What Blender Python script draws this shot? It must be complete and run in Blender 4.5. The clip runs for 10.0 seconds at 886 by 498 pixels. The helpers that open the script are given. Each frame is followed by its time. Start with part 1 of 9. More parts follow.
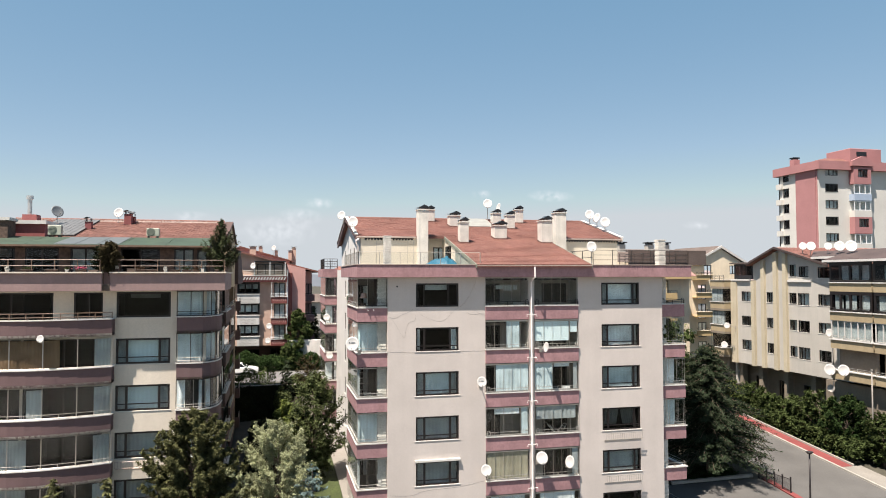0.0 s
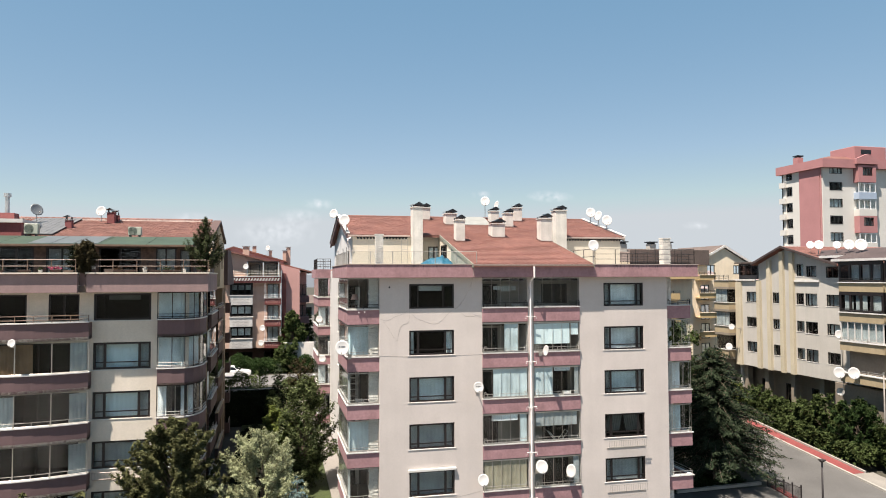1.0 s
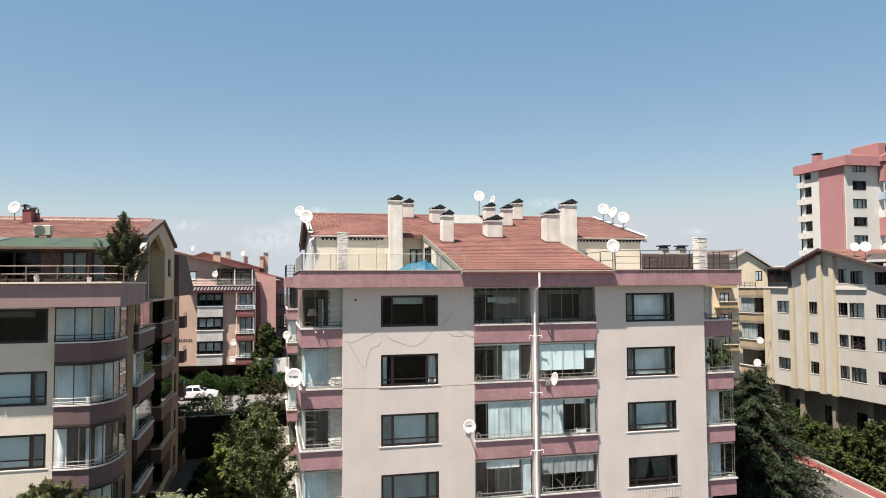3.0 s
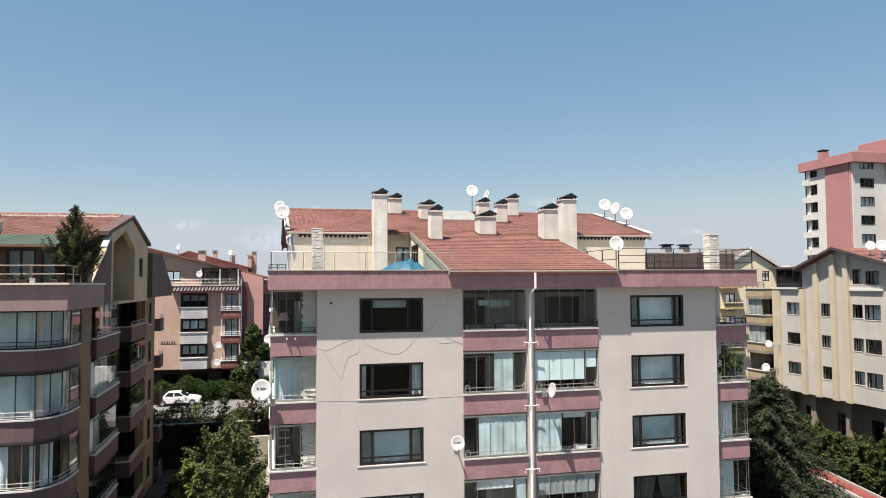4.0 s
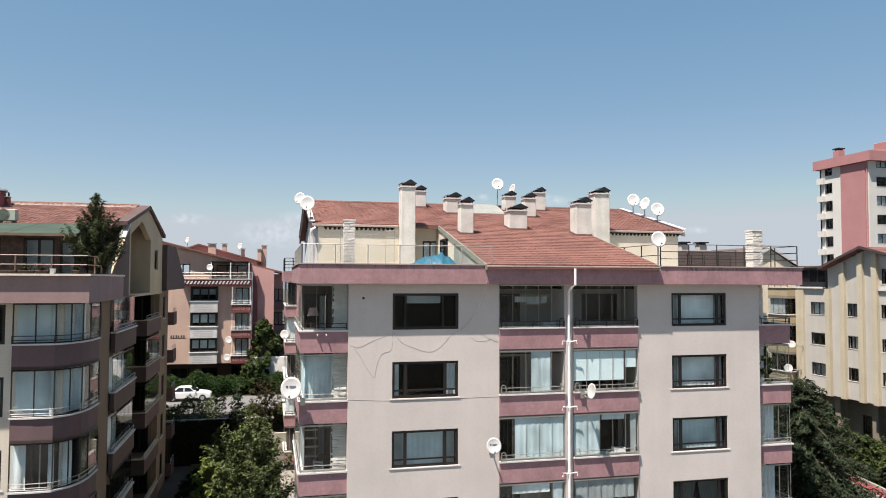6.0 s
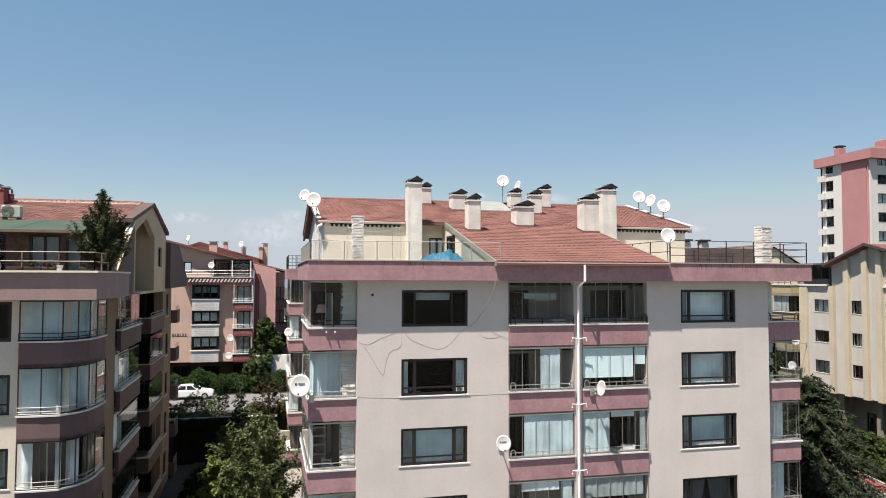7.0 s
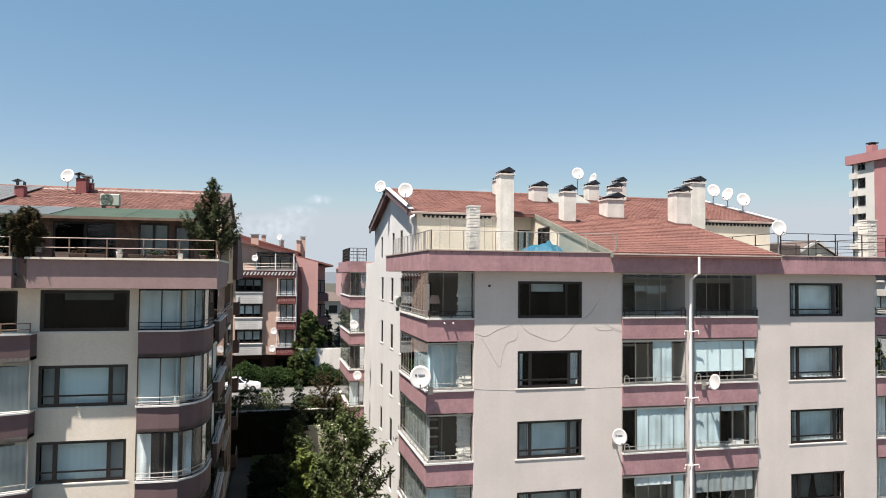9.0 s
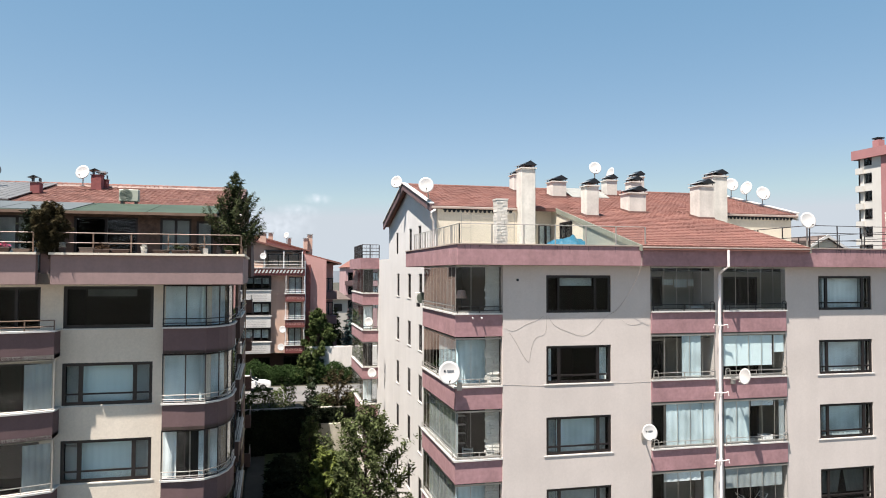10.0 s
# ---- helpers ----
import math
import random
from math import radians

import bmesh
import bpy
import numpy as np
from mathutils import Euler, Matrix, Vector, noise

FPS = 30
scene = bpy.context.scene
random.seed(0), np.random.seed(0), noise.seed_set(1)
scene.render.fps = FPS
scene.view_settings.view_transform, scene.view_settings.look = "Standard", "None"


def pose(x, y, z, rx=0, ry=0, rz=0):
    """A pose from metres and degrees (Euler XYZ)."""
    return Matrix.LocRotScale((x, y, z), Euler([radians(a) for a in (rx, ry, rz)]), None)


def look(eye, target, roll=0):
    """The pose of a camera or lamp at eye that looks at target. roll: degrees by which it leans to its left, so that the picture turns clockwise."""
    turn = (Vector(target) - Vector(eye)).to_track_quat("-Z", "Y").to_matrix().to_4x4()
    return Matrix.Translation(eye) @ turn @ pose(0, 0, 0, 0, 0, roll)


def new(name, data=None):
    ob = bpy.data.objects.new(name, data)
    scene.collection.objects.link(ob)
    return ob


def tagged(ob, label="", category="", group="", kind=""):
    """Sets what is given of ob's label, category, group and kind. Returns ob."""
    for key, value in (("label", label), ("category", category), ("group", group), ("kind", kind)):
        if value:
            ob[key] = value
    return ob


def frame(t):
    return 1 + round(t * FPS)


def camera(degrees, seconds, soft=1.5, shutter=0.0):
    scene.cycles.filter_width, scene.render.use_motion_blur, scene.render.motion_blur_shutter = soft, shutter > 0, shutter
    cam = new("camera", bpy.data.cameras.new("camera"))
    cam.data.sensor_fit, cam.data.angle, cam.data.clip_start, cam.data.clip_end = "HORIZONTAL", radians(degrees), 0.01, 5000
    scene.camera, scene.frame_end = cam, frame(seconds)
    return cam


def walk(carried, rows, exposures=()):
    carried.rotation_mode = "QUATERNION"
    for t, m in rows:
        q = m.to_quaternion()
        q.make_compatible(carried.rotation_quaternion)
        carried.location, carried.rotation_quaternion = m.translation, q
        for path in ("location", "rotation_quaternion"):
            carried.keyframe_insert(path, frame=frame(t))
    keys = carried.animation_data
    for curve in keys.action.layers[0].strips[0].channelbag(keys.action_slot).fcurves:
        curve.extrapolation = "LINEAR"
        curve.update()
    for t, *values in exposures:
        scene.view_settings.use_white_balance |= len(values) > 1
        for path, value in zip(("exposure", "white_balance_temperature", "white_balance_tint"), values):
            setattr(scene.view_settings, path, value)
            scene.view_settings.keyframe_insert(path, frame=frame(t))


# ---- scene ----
cam = camera(64.0, 10.0, soft=1.0)
PATH = [
    (0, (-0.917, -1.734, 17.686), (-0.451, 0.209, 17.763), -0.1),
    (0.5, (-0.612, -1.002, 17.656), (-0.145, 0.942, 17.731), -0.2),
    (1, (-0.126, 0.252, 17.656), (0.341, 2.195, 17.735), -0.2),
    (1.5, (0.447, 1.931, 17.675), (0.915, 3.874, 17.756), -0.2),
    (2, (1.153, 3.97, 17.698), (1.621, 5.913, 17.782), -0.3),
    (2.5, (1.95, 6.348, 17.715), (2.42, 8.29, 17.801), -0.3),
    (3, (2.839, 8.88, 17.764), (3.309, 10.822, 17.863), -0.4),
    (3.2, (3.18, 9.694, 17.784), (3.65, 11.636, 17.885), -0.5),
    (4.3, (4.388, 12.412, 17.852), (4.859, 14.354, 17.949), -0.3),
    (4.5, (4.471, 12.633, 17.848), (4.938, 14.575, 17.947), -0.2),
    (5, (4.617, 12.912, 17.819), (5.087, 14.854, 17.912), 0.0),
    (5.5, (4.072, 13.23, 17.794), (4.541, 15.172, 17.885), 0.5),
    (6, (3.031, 13.566, 17.799), (3.501, 15.508, 17.886), 0.2),
    (6.2, (2.735, 13.684, 17.798), (3.21, 15.625, 17.882), 0.1),
    (7.3, (2.565, 13.899, 17.687), (3.04, 15.84, 17.769), 0.2),
    (7.5, (2.429, 13.962, 17.673), (2.9, 15.905, 17.754), 0.5),
    (8, (1.369, 14.321, 17.647), (1.839, 16.263, 17.725), 0.8),
    (8.5, (-0.216, 14.816, 17.579), (0.256, 16.758, 17.654), 0.9),
    (9, (-1.774, 15.328, 17.481), (-1.303, 17.271, 17.553), 0.5),
    (9.5, (-2.577, 15.73, 17.368), (-2.104, 17.672, 17.437), 0.2),
    (10, (-2.761, 15.988, 17.309), (-2.287, 17.93, 17.377), 0.2),
]
walk(cam, [(t, look(eye, target, roll)) for t, eye, target, roll in PATH],
     exposures=[(0, 1.25, 6860, 12.4), (3, 1.23, 6800, 12.4), (4.5, 1.11, 6660, 12.4), (7.5, 1.12, 6600, 12.4), (9, 1.20, 6580, 11.8), (10, 1.30, 6610, 12)])

# ---- daylight ----
SUN_TO = Vector((-0.335, -0.242, 1.0)).normalized()      # towards the sun
world = bpy.data.worlds.new("sky")
scene.world = world
world.use_nodes = True
wn, wl = world.node_tree.nodes, world.node_tree.links
wn.clear()
sky = wn.new("ShaderNodeTexSky")
sky.sky_type = "NISHITA"
sky.sun_disc = False
sky.sun_elevation = math.asin(SUN_TO.z)
sky.sun_rotation = math.atan2(SUN_TO.x, SUN_TO.y)
sky.altitude = 900
sky.air_density = 0.85
sky.dust_density = 0.55
sky.ozone_density = 0.5
bg = wn.new("ShaderNodeBackground")
bg.inputs["Strength"].default_value = 0.073
wo = wn.new("ShaderNodeOutputWorld")
haze = wn.new("ShaderNodeVectorMath")                  # thin summer haze: softens the range from zenith to horizon
haze.operation = "MULTIPLY_ADD"
haze.inputs[1].default_value = (0.81, 0.578, 0.412)
haze.inputs[2].default_value = (0.15, 1.065, 2.02)
wl.new(sky.outputs[0], haze.inputs[0])
veil = wn.new("ShaderNodeVectorMath")                  # pale blue-grey haze where the sky meets the land
veil.operation = "MINIMUM"
veil.inputs[1].default_value = (3.45, 3.88, 4.28)
wl.new(haze.outputs[0], veil.inputs[0])
wl.new(veil.outputs[0], bg.inputs[0])
wl.new(bg.outputs[0], wo.inputs[0])
sun_data = bpy.data.lights.new("sun", "SUN")
sun_data.energy = 5.0
sun_data.angle = radians(0.53)
sun_data.color = (1.0, 0.94, 0.86)
sun = new("sun", sun_data)
sun.matrix_world = look(SUN_TO * 200, (0, 0, 0))

# ---- materials ----
def material(name, colour, rough=0.8, metal=0.0, grain=0.0, grain_scale=8.0, stain=0.0, stain_scale=0.5, bump=0.0,
             bump_scale=40.0, spread=0.0, streaks=0.0, specular=0.4):
    """A surface with fine grain, large stains, optional downward streaks and bump, all in metres."""
    m = bpy.data.materials.new(name)
    m.use_nodes = True
    n, l = m.node_tree.nodes, m.node_tree.links
    b = n["Principled BSDF"]
    b.inputs["Roughness"].default_value = rough
    b.inputs["Metallic"].default_value = metal
    b.inputs["Specular IOR Level"].default_value = specular
    c = (*colour, 1)
    b.inputs["Base Color"].default_value = c
    if not (grain or stain or bump or spread or streaks):
        return m
    at = n.new("ShaderNodeNewGeometry").outputs["Position"]
    rgb = n.new("ShaderNodeRGB")
    rgb.outputs[0].default_value = c
    last = rgb.outputs[0]

    def vary(fac, amount, lo=0.3, hi=0.7):
        nonlocal last
        r = n.new("ShaderNodeMapRange")
        r.inputs["From Min"].default_value, r.inputs["From Max"].default_value = lo, hi
        r.inputs["To Min"].default_value, r.inputs["To Max"].default_value = 1 - amount, 1 + amount
        l.new(fac, r.inputs["Value"])
        x = n.new("ShaderNodeVectorMath")
        x.operation = "SCALE"
        l.new(last, x.inputs[0])
        l.new(r.outputs[0], x.inputs["Scale"])
        last = x.outputs[0]

    def noise_at(scale, detail=4.0, vec=None):
        t = n.new("ShaderNodeTexNoise")
        t.inputs["Scale"].default_value, t.inputs["Detail"].default_value = scale, detail
        l.new(vec or at, t.inputs["Vector"])
        return t.outputs[0]

    if grain:
        vary(noise_at(grain_scale), grain)
    if stain:
        vary(noise_at(stain_scale, 5.0), stain)
    if streaks:
        s = n.new("ShaderNodeVectorMath")
        s.operation = "MULTIPLY"
        s.inputs[1].default_value = (2.2, 2.2, 0.18)
        l.new(at, s.inputs[0])
        vary(noise_at(1.0, 4.0, s.outputs[0]), streaks)
    if spread:
        vary(n.new("ShaderNodeObjectInfo").outputs["Random"], spread, 0, 1)
        vary(n.new("ShaderNodeNewGeometry").outputs["Random Per Island"], spread, 0, 1)
    l.new(last, b.inputs["Base Color"])
    if bump:
        k = n.new("ShaderNodeBump")
        k.inputs["Strength"].default_value = bump
        k.inputs["Distance"].default_value = 0.02
        l.new(noise_at(bump_scale, 3.0), k.inputs["Height"])
        l.new(k.outputs[0], b.inputs["Normal"])
    return m


def glass_material(name, tint, gloss=1.0):
    """A thin clear pane: see-through, with reflections by Fresnel."""
    m = bpy.data.materials.new(name)
    m.use_nodes = True
    n, l = m.node_tree.nodes, m.node_tree.links
    n.clear()
    clear, shine, mix, fr, out, power, lift = (n.new("ShaderNode" + k) for k in ("BsdfTransparent", "BsdfGlossy", "MixShader", "LayerWeight", "OutputMaterial", "Math", "Math"))
    clear.inputs[0].default_value = (*tint, 1)
    shine.inputs["Roughness"].default_value = 0.02
    shine.inputs["Color"].default_value = (gloss, gloss, gloss, 1)
    fr.inputs["Blend"].default_value = 0.5
    power.operation, power.inputs[1].default_value = "POWER", 5.0
    lift.operation, lift.inputs[1].default_value, lift.inputs[2].default_value = "MULTIPLY_ADD", 0.96, 0.019
    l.new(fr.outputs["Facing"], power.inputs[0])
    l.new(power.outputs[0], lift.inputs[0])
    l.new(lift.outputs[0], mix.inputs[0])
    l.new(clear.outputs[0], mix.inputs[1])
    l.new(shine.outputs[0], mix.inputs[2])
    l.new(mix.outputs[0], out.inputs[0])
    return m


def leaf_material(name, colour, spread=0.35, through_leaf=0.3):
    m = bpy.data.materials.new(name)
    m.use_nodes = True
    n, l = m.node_tree.nodes, m.node_tree.links
    n.clear()
    geo = n.new("ShaderNodeNewGeometry")
    r = n.new("ShaderNodeMapRange")
    r.inputs["To Min"].default_value, r.inputs["To Max"].default_value = 1 - spread, 1 + spread
    l.new(geo.outputs["Random Per Island"], r.inputs["Value"])
    t = n.new("ShaderNodeTexNoise")
    t.inputs["Scale"].default_value = 0.9
    l.new(geo.outputs["Position"], t.inputs["Vector"])
    r2 = n.new("ShaderNodeMapRange")
    r2.inputs["From Min"].default_value, r2.inputs["From Max"].default_value = 0.3, 0.7
    r2.inputs["To Min"].default_value, r2.inputs["To Max"].default_value = 0.75, 1.25
    l.new(t.outputs[0], r2.inputs["Value"])
    k = n.new("ShaderNodeMath")
    k.operation = "MULTIPLY"
    l.new(r.outputs[0], k.inputs[0])
    l.new(r2.outputs[0], k.inputs[1])
    rgb = n.new("ShaderNodeRGB")
    rgb.outputs[0].default_value = (*colour, 1)
    x = n.new("ShaderNodeVectorMath")
    x.operation = "SCALE"
    l.new(rgb.outputs[0], x.inputs[0])
    l.new(k.outputs[0], x.inputs["Scale"])
    d, tr, mix, out = (n.new("ShaderNode" + q) for q in ("BsdfDiffuse", "BsdfTranslucent", "MixShader", "OutputMaterial"))
    mix.inputs[0].default_value = through_leaf
    l.new(x.outputs[0], d.inputs[0])
    l.new(x.outputs[0], tr.inputs[0])
    l.new(d.outputs[0], mix.inputs[1])
    l.new(tr.outputs[0], mix.inputs[2])
    l.new(mix.outputs[0], out.inputs[0])
    return m


# walls and trim
M_WALL = material("plaster_pinkish_beige", (0.532, 0.478, 0.446), 0.9, grain=0.03, grain_scale=14, stain=0.05, stain_scale=0.6, bump=0.10, bump_scale=22, streaks=0.022)
M_SIDE = material("plaster_cream", (0.603, 0.587, 0.572), 0.9, grain=0.05, grain_scale=14, stain=0.05, stain_scale=0.4, bump=0.25, bump_scale=26, streaks=0.025)
M_PINK = material("mauve_pink_plaster", (0.308, 0.176, 0.186), 0.85, grain=0.10, grain_scale=7, stain=0.14, stain_scale=1.5, bump=0.3, bump_scale=34, streaks=0.07)
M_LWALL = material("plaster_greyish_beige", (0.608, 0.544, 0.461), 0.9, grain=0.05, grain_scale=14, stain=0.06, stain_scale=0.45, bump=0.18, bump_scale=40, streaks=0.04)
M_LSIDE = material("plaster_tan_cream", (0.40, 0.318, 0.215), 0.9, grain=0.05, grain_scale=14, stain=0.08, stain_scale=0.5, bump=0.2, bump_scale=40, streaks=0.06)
# darker copy of the tan plaster; the garden side's shade is in it
M_LSHADE = material("shaded_wall_brown", (0.188, 0.136, 0.090), 0.9, grain=0.05, grain_scale=14, stain=0.10, stain_scale=0.5, bump=0.2, bump_scale=40, streaks=0.08)
# the band's lighter copy of M_MAUVE, with its sunlight in the colour
M_LBAND = material("lit_mauve_paint", (0.250, 0.171, 0.165), 0.8, grain=0.05, grain_scale=9, stain=0.08, stain_scale=0.8, bump=0.15, bump_scale=40, streaks=0.05)
# darker copy of the balcony mauve, garden-side shade put into the colour
M_LPAR = material("shaded_side_mauve", (0.088, 0.054, 0.047), 0.8, grain=0.05, grain_scale=9, stain=0.10, stain_scale=0.8, bump=0.15, bump_scale=40, streaks=0.06)
# the left balconies' shade is worked into this darker mauve
M_MAUVE = material("dull_mauve_paint", (0.130, 0.081, 0.083), 0.8, grain=0.05, grain_scale=9, stain=0.07, stain_scale=0.8, bump=0.3, bump_scale=30, streaks=0.05)
M_TERRACE = material("cream_terrace_plaster", (0.58, 0.525, 0.43), 0.9, grain=0.05, grain_scale=12, stain=0.08, stain_scale=0.6, bump=0.3, bump_scale=30)
M_WHITE = material("white_painted_stone", (0.564, 0.545, 0.517), 0.7, grain=0.05, grain_scale=12, stain=0.08, stain_scale=1.2)
M_CHIM = material("off_white_render", (0.564, 0.536, 0.489), 0.9, grain=0.06, grain_scale=10, stain=0.12, stain_scale=1.3, bump=0.4, bump_scale=25, streaks=0.10)
M_BRICK = material("white_split_brick", (0.60, 0.57, 0.52), 0.9, grain=0.08, grain_scale=20, stain=0.08, stain_scale=2.0, spread=0.10, bump=0.6, bump_scale=30)
M_TILE = material("red_clay_tile", (0.172, 0.076, 0.060), 0.8, grain=0.10, grain_scale=18, stain=0.16, stain_scale=0.6, spread=0.10, bump=0.3, bump_scale=30)
M_TILE_L = material("orange_clay_tile", (0.165, 0.078, 0.062), 0.8, grain=0.12, grain_scale=18, stain=0.18, stain_scale=0.8, spread=0.18, bump=0.3, bump_scale=30)
M_GUTTER = material("beige_gutter_metal", (0.40, 0.32, 0.28), 0.5, metal=0.2, stain=0.1, stain_scale=2.0)
M_PIPE = material("pink_white_plastic_pipe", (0.80, 0.74, 0.72), 0.45, stain=0.06, stain_scale=3.0)
M_FRAME = material("dark_brown_window_frame", (0.013, 0.0098, 0.0098), 0.4, stain=0.15, stain_scale=3.0)
M_FRAMEW = material("white_window_frame", (0.70, 0.70, 0.70), 0.4, stain=0.05, stain_scale=3.0)
M_RAIL = material("dark_painted_railing", (0.035, 0.030, 0.030), 0.45, metal=0.3, stain=0.15, stain_scale=4.0)
M_STEEL = material("grey_steel_railing", (0.38, 0.36, 0.33), 0.4, metal=0.6, stain=0.12, stain_scale=4.0)
M_CAP = material("dark_sheet_metal_cap", (0.03, 0.032, 0.036), 0.45, metal=0.5, stain=0.15, stain_scale=5.0)
M_SEAM = material("grey_seamed_roof_sheet", (0.14, 0.14, 0.14), 0.55, metal=0.3, stain=0.14, stain_scale=1.5)
M_ZINC = material("zinc_sheet", (0.50, 0.50, 0.49), 0.4, metal=0.7, stain=0.12, stain_scale=3.0)
M_FLASH = material("dull_red_mortar_flashing", (0.10, 0.050, 0.042), 0.9, grain=0.1, grain_scale=12)
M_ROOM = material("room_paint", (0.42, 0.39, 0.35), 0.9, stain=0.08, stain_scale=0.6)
# near-black so that rooms read as unlit; their shade is this colour
M_DARKROOM = material("unlit_room_black", (0.012, 0.0105, 0.0105), 0.9, stain=0.1, stain_scale=0.6)
M_FLOOR = material("terrace_floor_tiles", (0.42, 0.38, 0.33), 0.8, grain=0.06, grain_scale=6, stain=0.12, stain_scale=0.7)
M_DISH = material("white_enamelled_dish", (0.460, 0.451, 0.442), 0.4, stain=0.05, stain_scale=3.0)
M_DISHG = material("grey_mesh_dish", (0.13, 0.14, 0.15), 0.5, metal=0.3, stain=0.1, stain_scale=3.0)
M_GREEN = material("faded_green_sheet_roof", (0.032, 0.052, 0.034), 0.75, grain=0.08, grain_scale=6, stain=0.2, stain_scale=0.9)
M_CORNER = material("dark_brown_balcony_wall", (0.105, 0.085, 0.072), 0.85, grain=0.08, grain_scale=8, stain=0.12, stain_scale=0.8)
M_STONE = material("brown_stone_cladding", (0.105, 0.070, 0.055), 0.9, grain=0.3, grain_scale=6, stain=0.2, stain_scale=2.0, bump=0.8, bump_scale=14)
M_REDBOX = material("red_painted_render", (0.235, 0.078, 0.076), 0.85, grain=0.08, grain_scale=8, stain=0.12, stain_scale=1.0)
M_CURTAIN = leaf_material("pale_blue_curtain", (0.551, 0.646, 0.665), 0.03, 0.06)
M_NET = leaf_material("grey_net_curtain", (0.38, 0.41, 0.41), 0.03, 0.15)
M_GAUZE = leaf_material("thin_grey_gauze", (0.11, 0.115, 0.11), 0.03, 0.2)
M_BEIGEDRAPE = leaf_material("olive_beige_drape", (0.34, 0.31, 0.23), 0.03, 0.1)
M_LACE = leaf_material("white_net_curtain", (0.77, 0.81, 0.81), 0.03, 0.1)
M_DRAPE = leaf_material("brown_drape", (0.20, 0.13, 0.08), 0.1, 0.2)
M_BLIND = material("pale_roller_blind", (0.68, 0.79, 0.80), 0.9, stain=0.05, stain_scale=1.5)
M_GLASS = glass_material("window_glass", (0.91, 0.945, 0.95), 0.8)
# darker than the street wall: the loggias' dimness is put into this colour
M_LOGGIA = material("shade_toned_loggia_plaster", (0.280, 0.255, 0.223), 0.9, grain=0.05, grain_scale=10, stain=0.1, stain_scale=0.6)
M_RAILBROWN = material("brown_painted_rail", (0.16, 0.105, 0.075), 0.5, stain=0.15, stain_scale=4.0)
M_RAILGLASS = glass_material("rail_glass", (0.96, 0.97, 0.97), 0.35)
M_GLASSB = glass_material("balcony_glass", (0.92, 0.945, 0.95))
M_SHEET = material("pale_ribbed_roof_sheet", (0.26, 0.26, 0.24), 0.55, metal=0.1, stain=0.12, stain_scale=2.0)
M_AC = material("beige_air_conditioner_case", (0.40, 0.41, 0.34), 0.5, stain=0.08, stain_scale=3.0)
M_CABLE = material("grey_cable", (0.30, 0.27, 0.245), 0.8)
M_BARK = material("rough_bark", (0.11, 0.08, 0.06), 0.95, grain=0.3, grain_scale=14, stain=0.2, stain_scale=2.0, bump=0.8, bump_scale=20)


